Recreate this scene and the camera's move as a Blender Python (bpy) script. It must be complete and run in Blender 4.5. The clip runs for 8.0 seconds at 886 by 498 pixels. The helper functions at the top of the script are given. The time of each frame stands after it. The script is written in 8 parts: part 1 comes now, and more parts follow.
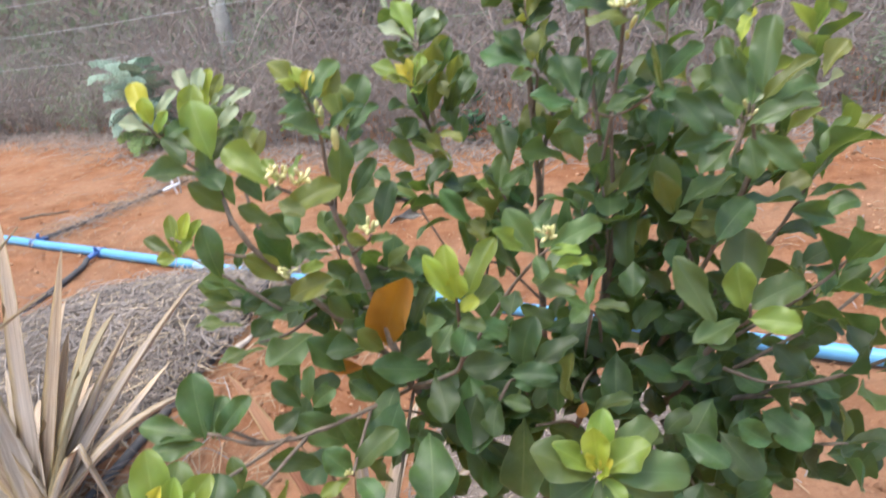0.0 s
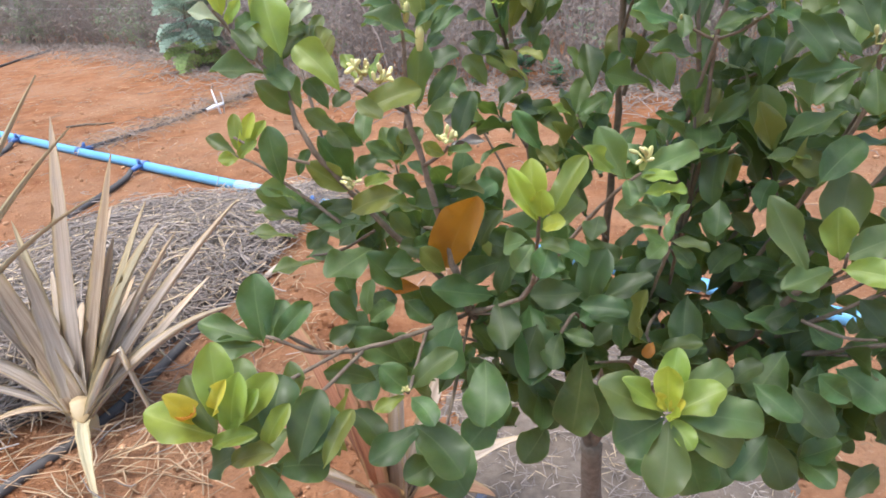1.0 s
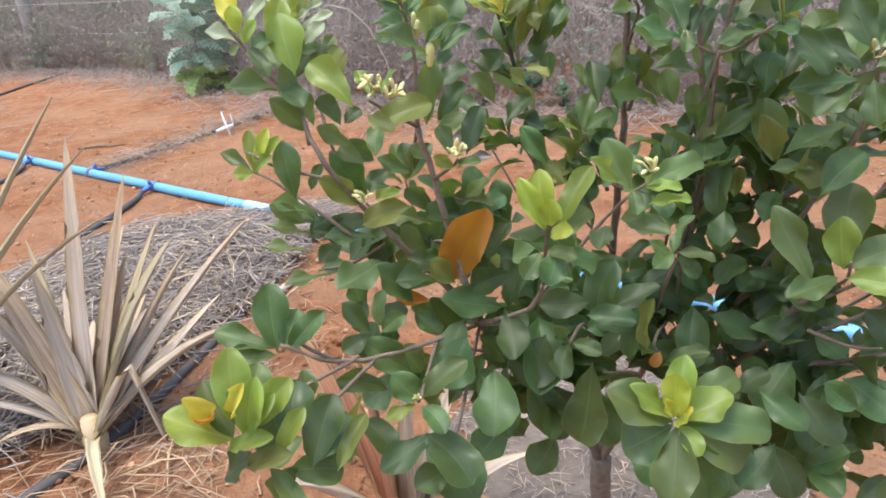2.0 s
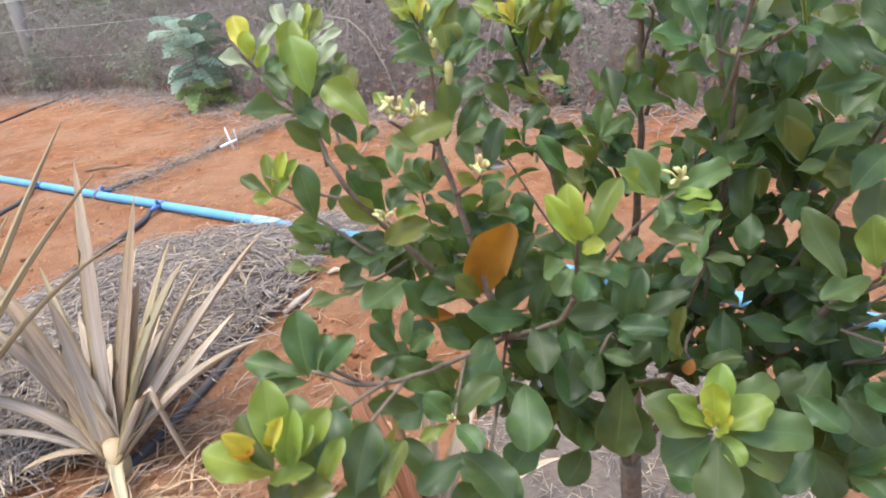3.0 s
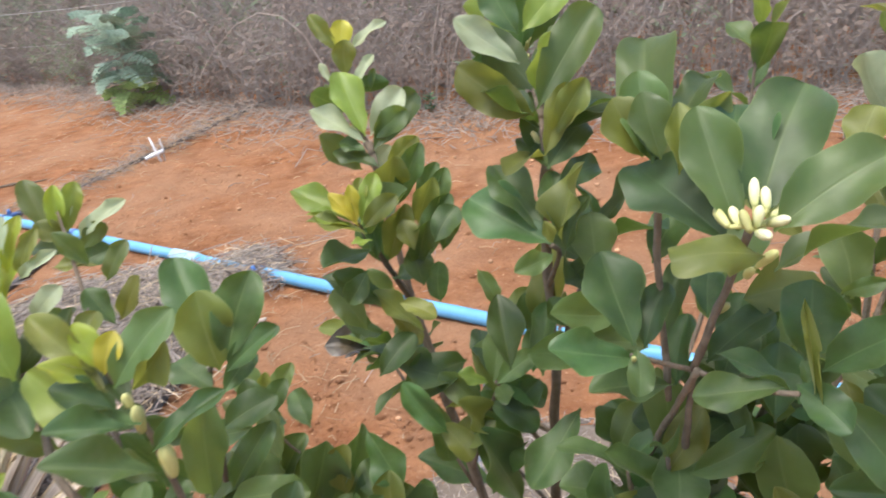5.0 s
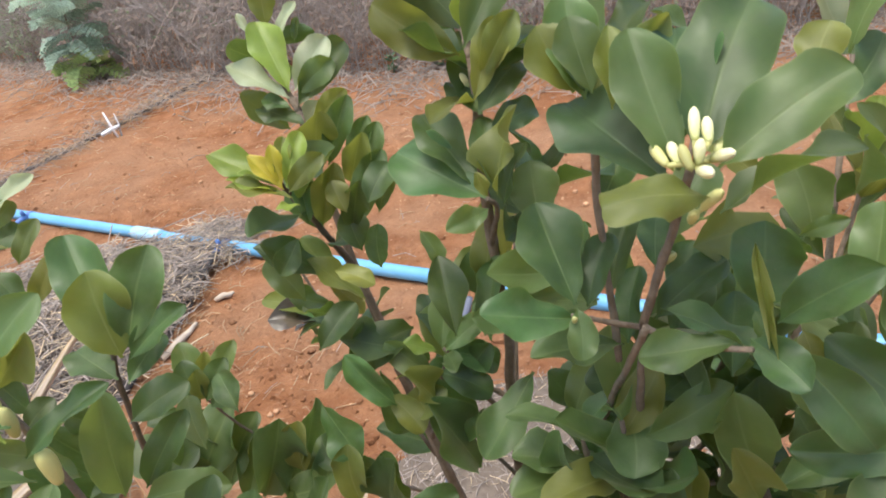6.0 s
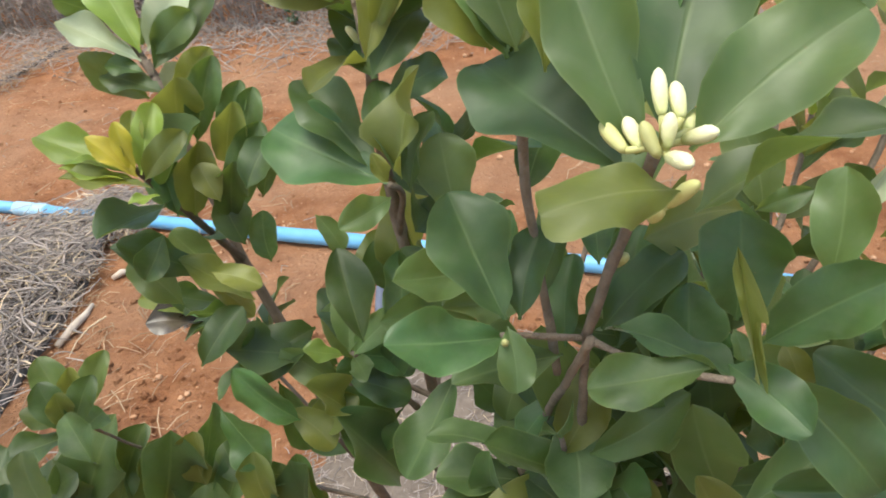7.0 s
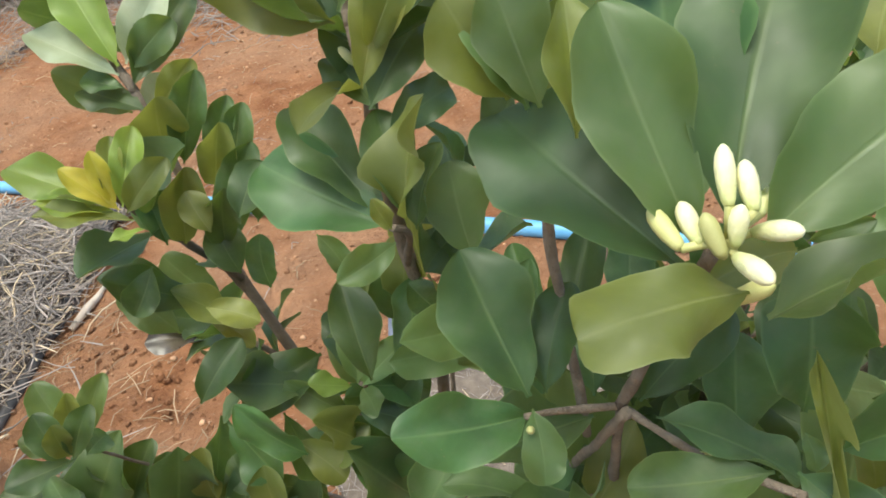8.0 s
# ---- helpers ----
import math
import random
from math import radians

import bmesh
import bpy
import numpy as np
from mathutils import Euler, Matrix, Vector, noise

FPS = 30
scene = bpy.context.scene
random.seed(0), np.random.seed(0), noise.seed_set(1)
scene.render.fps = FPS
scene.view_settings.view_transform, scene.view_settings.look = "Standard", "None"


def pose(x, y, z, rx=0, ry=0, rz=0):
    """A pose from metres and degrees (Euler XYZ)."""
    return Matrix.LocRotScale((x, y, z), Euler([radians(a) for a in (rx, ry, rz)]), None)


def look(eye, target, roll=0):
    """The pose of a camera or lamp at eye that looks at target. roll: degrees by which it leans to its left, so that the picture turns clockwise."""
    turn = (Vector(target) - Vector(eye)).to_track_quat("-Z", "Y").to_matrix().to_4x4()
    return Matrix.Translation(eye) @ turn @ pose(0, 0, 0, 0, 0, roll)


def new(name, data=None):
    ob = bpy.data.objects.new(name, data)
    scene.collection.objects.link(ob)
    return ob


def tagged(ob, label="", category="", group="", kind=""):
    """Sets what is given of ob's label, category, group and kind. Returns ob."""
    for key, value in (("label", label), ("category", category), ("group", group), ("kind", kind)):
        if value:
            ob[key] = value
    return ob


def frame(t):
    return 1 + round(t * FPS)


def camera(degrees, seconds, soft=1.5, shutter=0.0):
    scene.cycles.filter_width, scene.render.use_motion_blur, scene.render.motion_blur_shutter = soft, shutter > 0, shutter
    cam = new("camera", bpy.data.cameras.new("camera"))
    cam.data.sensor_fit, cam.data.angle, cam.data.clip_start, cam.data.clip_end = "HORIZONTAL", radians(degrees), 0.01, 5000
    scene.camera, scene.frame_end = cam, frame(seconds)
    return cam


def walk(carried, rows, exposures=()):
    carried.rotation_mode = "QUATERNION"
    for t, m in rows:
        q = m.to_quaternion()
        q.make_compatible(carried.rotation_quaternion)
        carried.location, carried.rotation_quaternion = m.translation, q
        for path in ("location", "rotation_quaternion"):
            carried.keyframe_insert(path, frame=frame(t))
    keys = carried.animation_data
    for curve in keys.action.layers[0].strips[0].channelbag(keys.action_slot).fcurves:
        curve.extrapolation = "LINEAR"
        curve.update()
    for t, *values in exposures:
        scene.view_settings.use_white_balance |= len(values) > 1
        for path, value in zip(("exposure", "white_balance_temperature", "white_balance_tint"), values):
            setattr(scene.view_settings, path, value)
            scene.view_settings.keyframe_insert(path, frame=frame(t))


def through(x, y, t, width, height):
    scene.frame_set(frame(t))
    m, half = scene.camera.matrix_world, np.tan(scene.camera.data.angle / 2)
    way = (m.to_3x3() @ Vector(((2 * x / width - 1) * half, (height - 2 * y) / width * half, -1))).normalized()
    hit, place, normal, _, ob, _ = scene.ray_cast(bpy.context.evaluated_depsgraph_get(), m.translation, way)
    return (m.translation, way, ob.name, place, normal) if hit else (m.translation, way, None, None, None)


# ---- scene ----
cam = camera(65.3, 8.0, soft=1.7, shutter=0.35)
PATH = [
    (0, (0.115, 0.252, 1.001), (0.045, 2.118, 0.286), -8.2),
    (0.5, (0.086, 0.276, 0.973), (-0.038, 2.083, 0.125), -5.5),
    (1, (0.076, 0.27, 0.973), (-0.096, 2.07, 0.119), -4.7),
    (2.3, (0.074, 0.25, 0.968), (-0.117, 2.077, 0.179), -5.0),
    (2.5, (0.078, 0.248, 0.965), (-0.115, 2.066, 0.154), -4.8),
    (3, (0.058, 0.263, 0.982), (-0.149, 2.089, 0.194), -8.0),
    (3.5, (0.005, 0.309, 1.031), (0.033, 2.145, 0.239), -8.4),
    (4, (0.042, 0.399, 1.049), (0.289, 2.189, 0.19), -5.7),
    (4.2, (0.062, 0.456, 1.066), (0.238, 2.244, 0.188), -4.8),
    (4.3, (0.11, 0.488, 1.074), (0.084, 2.285, 0.196), -7.6),
    (4.5, (0.151, 0.533, 1.093), (-0.024, 2.309, 0.19), -8.5),
    (5, (0.16, 0.59, 1.085), (0.054, 2.391, 0.222), -8.1),
    (5.2, (0.161, 0.606, 1.088), (0.18, 2.408, 0.22), -7.8),
    (6.3, (0.189, 0.629, 1.056), (0.124, 2.357, 0.05), -11.2),
    (6.5, (0.19, 0.642, 1.054), (0.162, 2.36, 0.032), -11.2),
    (7, (0.194, 0.688, 1.045), (0.35, 2.34, -0.07), -9.8),
    (7.5, (0.201, 0.72, 1.063), (0.288, 2.318, -0.137), -13.2),
    (8, (0.204, 0.732, 1.053), (0.3, 2.33, -0.146), -12.4),
]
walk(
    cam,
    [(t, look(eye, target, roll)) for t, eye, target, roll in PATH],
    [(0, 1.21, 6000, 7), (3, 1.21, 6000, 7), (4, 1.26, 6050, 6), (5, 1.14, 6300, 6), (6.5, 1.08, 6450, 4), (8, 1.04, 6400, -3)],
)

# ---- light ----
world = bpy.data.worlds.new("world")
scene.world = world
world.use_nodes = True
wn = world.node_tree
sky = wn.nodes.new("ShaderNodeTexSky")
sky.sky_type, sky.sun_disc = "NISHITA", False
sky.sun_elevation, sky.sun_rotation = radians(77), radians(228)
sky.air_density, sky.dust_density, sky.ozone_density = 1.0, 4.0, 0.6
wn.nodes["Background"].inputs["Strength"].default_value = 0.15
wn.links.new(sky.outputs[0], wn.nodes["Background"].inputs["Color"])

sun_data = bpy.data.lights.new("sun", "SUN")
sun_data.energy, sun_data.angle, sun_data.color = 1.1, radians(25), (1.0, 0.95, 0.88)
sun = new("sun", sun_data)
sun.matrix_world = look((-1.0, 0.3, 6.0), (0.0, 1.2, 0.0))


# ---- materials ----
def node(nt, kind, links=(), **values):
    """A node with its settings, its inputs by name or number, and its links."""
    n = nt.nodes.new(kind)
    for key, value in values.items():
        setattr(n, key, value)
    for key, value in links:
        if isinstance(value, bpy.types.NodeSocket):
            nt.links.new(value, n.inputs[key])
        else:
            n.inputs[key].default_value = value
    return n


def mix(nt, fac, a, b):
    n = node(nt, "ShaderNodeMix", data_type="RGBA")
    for i, v in ((0, fac), (6, a), (7, b)):
        if isinstance(v, bpy.types.NodeSocket):
            nt.links.new(v, n.inputs[i])
        else:
            n.inputs[i].default_value = (*v, 1) if isinstance(v, tuple) else v
    return n.outputs[2]


def math_node(nt, op, *values):
    n = node(nt, "ShaderNodeMath", operation=op)
    for i, v in enumerate(values):
        if isinstance(v, bpy.types.NodeSocket):
            nt.links.new(v, n.inputs[i])
        else:
            n.inputs[i].default_value = v
    return n.outputs[0]


def ramp(nt, fac, lo, hi, a=0.0, b=1.0):
    n = node(nt, "ShaderNodeMapRange", [(0, fac), (1, lo), (2, hi), (3, a), (4, b)])
    n.clamp = True
    return n.outputs[0]


def start(name):
    m = bpy.data.materials.new(name)
    m.use_nodes = True
    return m, m.node_tree, m.node_tree.nodes["Principled BSDF"]


def noise_at(nt, scale, detail=4.0, where="Object", rough=0.55):
    tc = node(nt, "ShaderNodeTexCoord")
    return node(nt, "ShaderNodeTexNoise", [("Vector", tc.outputs[where]), ("Scale", scale), ("Detail", detail), ("Roughness", rough)]).outputs[0]


def rand(nt):
    """A number for each object or, in a joined mesh, for each piece."""
    o = node(nt, "ShaderNodeObjectInfo").outputs["Random"]
    g = node(nt, "ShaderNodeNewGeometry").outputs["Random Per Island"]
    return math_node(nt, "FRACT", math_node(nt, "ADD", o, g))


def bump(nt, bsdf, height, strength, distance):
    b = node(nt, "ShaderNodeBump", [("Strength", strength), ("Distance", distance), ("Height", height)])
    nt.links.new(b.outputs[0], bsdf.inputs["Normal"])


def plain(name, a, b, scale=20.0, rough=0.7, bumpy=0.3, spread=0.25, depth=0.002):
    """A surface that wanders between two colours at two scales, a little different on each piece."""
    m, nt, p = start(name)
    n1, n2 = noise_at(nt, scale), noise_at(nt, scale * 7)
    f = math_node(nt, "ADD", math_node(nt, "MULTIPLY", ramp(nt, n1, 0.3, 0.7), 0.65), math_node(nt, "MULTIPLY", n2, 0.35))
    c = mix(nt, f, a, b)
    hv = node(nt, "ShaderNodeHueSaturation", [("Color", c), ("Value", ramp(nt, rand(nt), 0, 1, 1 - spread, 1 + spread))])
    nt.links.new(hv.outputs[0], p.inputs["Base Color"])
    p.inputs["Roughness"].default_value = rough
    bump(nt, p, math_node(nt, "ADD", n1, math_node(nt, "MULTIPLY", n2, 0.5)), bumpy, depth)
    return m


def leaf_material(name, dark, light, rib, rough, glow, hue=0.02, through=0.4, scar=(0.20, 0.14, 0.06), low=0.70, high=1.35):
    """A leaf's skin: midrib, side veins and a pale edge by the leaf's own map, blotches, and a different tone on each leaf."""
    m, nt, p = start(name)
    uv = node(nt, "ShaderNodeUVMap")
    sep = node(nt, "ShaderNodeSeparateXYZ", [(0, uv.outputs[0])])
    u = math_node(nt, "ABSOLUTE", math_node(nt, "SUBTRACT", sep.outputs[0], 0.5))
    v = sep.outputs[1]
    r = rand(nt)
    at = node(nt, "ShaderNodeCombineXYZ", [(0, math_node(nt, "MULTIPLY", sep.outputs[0], 0.5)), (1, v), (2, math_node(nt, "MULTIPLY", r, 41.0))]).outputs[0]

    def cloud(scale, detail):
        return node(nt, "ShaderNodeTexNoise", [("Vector", at), ("Scale", scale), ("Detail", detail), ("Roughness", 0.55)]).outputs[0]

    n1, n2, specks = cloud(2.6, 4.0), cloud(9.0, 4.0), cloud(26.0, 2.0)
    base = mix(nt, ramp(nt, n1, 0.32, 0.68), dark, light)
    base = mix(nt, math_node(nt, "MULTIPLY", ramp(nt, n2, 0.48, 0.85), 0.22), base, (0.20, 0.20, 0.14))
    vein_wave = math_node(nt, "SINE", math_node(nt, "MULTIPLY", math_node(nt, "SUBTRACT", v, math_node(nt, "MULTIPLY", u, 0.55)), 52.0))
    veins = math_node(nt, "MULTIPLY", ramp(nt, vein_wave, 0.2, 1.0), math_node(nt, "MULTIPLY", ramp(nt, n1, 0.3, 0.7), 0.05))
    midrib = math_node(nt, "MULTIPLY", ramp(nt, u, 0.006, 0.034, 0.55, 0.0), ramp(nt, v, 0.15, 1.0, 1.0, 0.25))
    edge = ramp(nt, u, 0.468, 0.5, 0.0, 0.5)
    lines = math_node(nt, "MAXIMUM", math_node(nt, "MAXIMUM", veins, midrib), edge)
    base = mix(nt, lines, base, rib)
    base = mix(nt, ramp(nt, specks, 0.72, 0.77, 0.0, 0.5), base, scar)
    hv = node(nt, "ShaderNodeHueSaturation", [("Color", base), ("Hue", ramp(nt, r, 0, 1, 0.5 - hue * 0.9, 0.5 + hue * 0.8)), ("Value", ramp(nt, math_node(nt, "FRACT", math_node(nt, "MULTIPLY", r, 7.3)), 0, 1, low, high))])
    nt.links.new(hv.outputs[0], p.inputs["Base Color"])
    nt.links.new(ramp(nt, n2, 0.3, 0.75, rough - 0.06, rough + 0.16), p.inputs["Roughness"])
    p.inputs["Specular IOR Level"].default_value = 0.58
    p.inputs["Sheen Weight"].default_value = 0.12
    p.inputs["Sheen Roughness"].default_value = 0.45
    p.inputs["Sheen Tint"].default_value = (0.80, 0.90, 0.72, 1)
    bump(nt, p, math_node(nt, "ADD", math_node(nt, "MULTIPLY", math_node(nt, "MAXIMUM", midrib, veins), -0.5), math_node(nt, "MULTIPLY", n1, 0.30)), 0.45, 0.0020)
    t = node(nt, "ShaderNodeBsdfTranslucent", [("Color", (*glow, 1))])
    s = node(nt, "ShaderNodeMixShader", [(0, through), (1, p.outputs[0]), (2, t.outputs[0])])
    nt.links.new(s.outputs[0], nt.nodes["Material Output"].inputs[0])
    return m


LEAF = leaf_material("mature_leaf", (0.030, 0.066, 0.018), (0.072, 0.134, 0.037), (0.19, 0.26, 0.09), 0.47, (0.22, 0.31, 0.04), hue=0.030, through=0.30, low=0.55, high=1.45)
OLIVE_LEAF = leaf_material("olive_leaf", (0.115, 0.140, 0.026), (0.185, 0.212, 0.042), (0.34, 0.36, 0.14), 0.45, (0.34, 0.35, 0.05))
FRESH_LEAF = leaf_material("fresh_leaf", (0.066, 0.115, 0.034), (0.112, 0.176, 0.054), (0.26, 0.33, 0.14), 0.44, (0.33, 0.40, 0.07), hue=0.02)
YOUNG_LEAF = leaf_material("young_leaf", (0.145, 0.22, 0.033), (0.235, 0.32, 0.05), (0.44, 0.52, 0.16), 0.42, (0.48, 0.55, 0.08))
LIME_LEAF = leaf_material("lime_leaf", (0.25, 0.335, 0.035), (0.36, 0.44, 0.05), (0.56, 0.58, 0.14), 0.45, (0.62, 0.62, 0.06), low=0.85, high=1.15)
PALE_LEAF = leaf_material("pale_downy_leaf", (0.34, 0.40, 0.24), (0.48, 0.54, 0.36), (0.60, 0.64, 0.44), 0.5, (0.50, 0.55, 0.25), low=0.85, high=1.2)
YELLOW_LEAF = leaf_material("yellow_leaf", (0.50, 0.45, 0.04), (0.64, 0.57, 0.06), (0.68, 0.62, 0.18), 0.45, (0.70, 0.62, 0.06), low=0.85, high=1.15)
ORANGE_LEAF = leaf_material("orange_leaf", (0.36, 0.140, 0.010), (0.54, 0.235, 0.018), (0.46, 0.24, 0.05), 0.5, (0.62, 0.27, 0.01), through=0.35, low=0.95, high=1.05)
DEAD_LEAF = leaf_material("dead_leaf", (0.035, 0.028, 0.022), (0.085, 0.062, 0.045), (0.14, 0.12, 0.10), 0.32, (0.1, 0.06, 0.03), through=0.05)
BARK = plain("bark", (0.13, 0.095, 0.065), (0.27, 0.21, 0.155), 110, 0.9, 0.9, depth=0.003)


def bud_material(name, end):
    """A closed bud: its own colour at the end, greener towards its foot."""
    m, nt, p = start(name)
    z = node(nt, "ShaderNodeSeparateXYZ", [(0, node(nt, "ShaderNodeTexCoord").outputs["Object"])]).outputs[2]
    n = noise_at(nt, 5.0)
    c = mix(nt, ramp(nt, math_node(nt, "ADD", z, math_node(nt, "MULTIPLY", n, 0.5)), 0.25, 0.95), (0.52, 0.54, 0.21), end)
    nt.links.new(c, p.inputs["Base Color"])
    p.inputs["Roughness"].default_value = 0.55
    p.inputs["Subsurface Weight"].default_value = 0.15
    p.inputs["Subsurface Radius"].default_value = (0.002, 0.002, 0.001)
    bump(nt, p, n, 0.15, 0.04)
    return m


PETAL = bud_material("cream_bud", (0.78, 0.71, 0.34))
WHITE_PETAL = bud_material("white_tipped_bud", (0.82, 0.77, 0.46))
BUD_GREEN = plain("green_bud", (0.42, 0.42, 0.14), (0.60, 0.56, 0.24), 90, 0.5, 0.1)
TAN_STRAW = plain("tan_straw", (0.34, 0.22, 0.13), (0.54, 0.38, 0.23), 6, 0.85, 0.2, 0.3)
STRAW = plain("grey_straw", (0.235, 0.195, 0.17), (0.44, 0.37, 0.32), 6, 0.85, 0.2, 0.35)
PALE_STRAW = plain("pale_straw", (0.50, 0.38, 0.24), (0.66, 0.52, 0.36), 6, 0.8, 0.2, 0.3)
# matted litter, its colour darkened for the shade in gaps between straws
GAP_LITTER = plain("shaded_matted_litter", (0.075, 0.058, 0.05), (0.165, 0.132, 0.115), 30, 0.95, 0.8, 0.1, 0.01)
CHAFF = plain("brown_chaff", (0.13, 0.098, 0.074), (0.26, 0.205, 0.16), 55, 0.95, 0.8, 0.1, 0.008)
PIPE_BLUE = plain("blue_pvc", (0.115, 0.345, 0.60), (0.185, 0.44, 0.69), 8, 0.45, 0.08, 0.05)
SOCKET_BLUE = plain("pale_blue_socket", (0.32, 0.55, 0.74), (0.45, 0.66, 0.80), 12, 0.5, 0.1, 0.05)
CLAMP_BLUE = plain("dark_blue_fitting", (0.06, 0.13, 0.34), (0.10, 0.19, 0.44), 40, 0.4, 0.1)
HOSE = plain("black_polyethylene", (0.050, 0.050, 0.053), (0.125, 0.11, 0.10), 10, 0.75, 0.15, 0.1)
HOSE_GREY = plain("sun_bleached_hose", (0.10, 0.11, 0.15), (0.18, 0.19, 0.24), 10, 0.5, 0.15, 0.1)
WHITE_PLASTIC = plain("white_plastic", (0.70, 0.70, 0.72), (0.85, 0.85, 0.86), 30, 0.45, 0.1)
# dry grey-brown twigs, their colour lifted a little to stand in for haze
BRUSH = plain("dry_brush", (0.23, 0.195, 0.18), (0.40, 0.355, 0.325), 1.1, 0.9, 0.2, 0.12)
BRUSH_LEAF = plain("dry_brush_leaf", (0.20, 0.155, 0.13), (0.38, 0.305, 0.255), 1.1, 0.9, 0.2, 0.10)
BRUSH_GREEN = plain("greyish_green_leaf", (0.18, 0.23, 0.15), (0.30, 0.35, 0.24), 3, 0.8, 0.2, 0.35)
SAPLING_LEAF = plain("blue_green_leaflet", (0.23, 0.33, 0.23), (0.35, 0.44, 0.33), 8, 0.6, 0.1, 0.25)
SAPLING_PALE = plain("yellow_green_leaflet", (0.25, 0.36, 0.10), (0.36, 0.44, 0.16), 8, 0.6, 0.1, 0.25)
WEED = plain("dark_weed_leaf", (0.05, 0.12, 0.05), (0.11, 0.20, 0.09), 8, 0.6, 0.1, 0.25)


def thin(m, glow, share):
    """Lets light through a thin dry leaf or twig."""
    nt = m.node_tree
    t = node(nt, "ShaderNodeBsdfTranslucent", [("Color", (*glow, 1))])
    s = node(nt, "ShaderNodeMixShader", [(0, share), (1, nt.nodes["Principled BSDF"].outputs[0]), (2, t.outputs[0])])
    nt.links.new(s.outputs[0], nt.nodes["Material Output"].inputs[0])


# also fills the shadows inside the scrub, in place of haze
thin(BRUSH_LEAF, (0.34, 0.28, 0.24), 0.45)
thin(BRUSH_GREEN, (0.30, 0.36, 0.20), 0.45)
POST_WOOD = plain("weathered_post", (0.26, 0.25, 0.22), (0.42, 0.40, 0.36), 9, 0.9, 0.6, 0.1, 0.006)
WIRE = plain("galvanised_wire", (0.45, 0.45, 0.44), (0.60, 0.60, 0.58), 9, 0.45, 0.1)
WOOD_CHIP = plain("pale_bare_wood", (0.48, 0.38, 0.29), (0.66, 0.56, 0.45), 30, 0.8, 0.3)

PALE_SOIL = plain("pale_clod", (0.46, 0.24, 0.12), (0.60, 0.36, 0.21), 60, 0.95, 0.5, 0.15)


def soil_material():
    m, nt, p = start("red_soil")
    big, mid, fine = noise_at(nt, 1.7, 6), noise_at(nt, 9.0, 6), noise_at(nt, 75.0, 6, rough=0.7)
    c = mix(nt, ramp(nt, mid, 0.35, 0.68), (0.277, 0.112, 0.048), (0.460, 0.214, 0.101))
    c = mix(nt, math_node(nt, "MULTIPLY", ramp(nt, big, 0.40, 0.62), 0.75), c, (0.450, 0.254, 0.146))
    c = mix(nt, math_node(nt, "MULTIPLY", ramp(nt, fine, 0.56, 0.74), 0.6), c, (0.575, 0.370, 0.242))
    c = mix(nt, math_node(nt, "MULTIPLY", ramp(nt, fine, 0.44, 0.27), 0.55), c, (0.22, 0.09, 0.05))
    nt.links.new(c, p.inputs["Base Color"])
    p.inputs["Roughness"].default_value = 0.95
    p.inputs["Specular IOR Level"].default_value = 0.15
    crumb = noise_at(nt, 30.0, 5, rough=0.6)
    relief = math_node(nt, "ADD", math_node(nt, "MULTIPLY", mid, 0.5), math_node(nt, "ADD", math_node(nt, "MULTIPLY", fine, 0.5), math_node(nt, "MULTIPLY", crumb, 0.7)))
    bump(nt, p, relief, 1.0, 0.045)
    return m


def streaked(name, a, b, tip, rim=(0.50, 0.36, 0.16)):
    """A drying strap leaf: streaks along it, a browner tip, a different tone on each."""
    m, nt, p = start(name)
    sep = node(nt, "ShaderNodeSeparateXYZ", [(0, node(nt, "ShaderNodeUVMap").outputs[0])])
    r = rand(nt)
    at = node(nt, "ShaderNodeCombineXYZ", [(0, math_node(nt, "MULTIPLY", sep.outputs[0], 7.0)), (1, math_node(nt, "MULTIPLY", sep.outputs[1], 1.6)), (2, math_node(nt, "MULTIPLY", r, 31.0))]).outputs[0]
    n1 = node(nt, "ShaderNodeTexNoise", [("Vector", at), ("Scale", 1.2), ("Detail", 5.0), ("Roughness", 0.65)]).outputs[0]
    n2 = noise_at(nt, 14.0)
    c = mix(nt, ramp(nt, n1, 0.35, 0.65), a, b)
    end = math_node(nt, "ADD", sep.outputs[1], math_node(nt, "MULTIPLY", math_node(nt, "SUBTRACT", n2, 0.5), 1.2))
    c = mix(nt, ramp(nt, end, 0.45, 1.05, 0.0, 0.8), c, tip)
    margin = math_node(nt, "ADD", math_node(nt, "ABSOLUTE", math_node(nt, "SUBTRACT", sep.outputs[0], 0.5)), math_node(nt, "MULTIPLY", math_node(nt, "SUBTRACT", n2, 0.5), 0.3))
    c = mix(nt, ramp(nt, margin, 0.34, 0.50, 0.0, 0.7), c, rim)
    hv = node(nt, "ShaderNodeHueSaturation", [("Color", c), ("Value", ramp(nt, r, 0, 1, 0.8, 1.2))])
    nt.links.new(hv.outputs[0], p.inputs["Base Color"])
    p.inputs["Roughness"].default_value = 0.62
    bump(nt, p, n1, 0.6, 0.003)
    return m


DRY_LEAF = streaked("dry_pineapple_leaf", (0.33, 0.265, 0.21), (0.58, 0.49, 0.395), (0.52, 0.39, 0.26))
DRY_GREEN = streaked("half_dry_pineapple_leaf", (0.33, 0.29, 0.17), (0.52, 0.46, 0.31), (0.48, 0.36, 0.22))
BROWN_LEAF = streaked("brown_pineapple_leaf", (0.27, 0.185, 0.12), (0.54, 0.43, 0.31), (0.40, 0.28, 0.17))
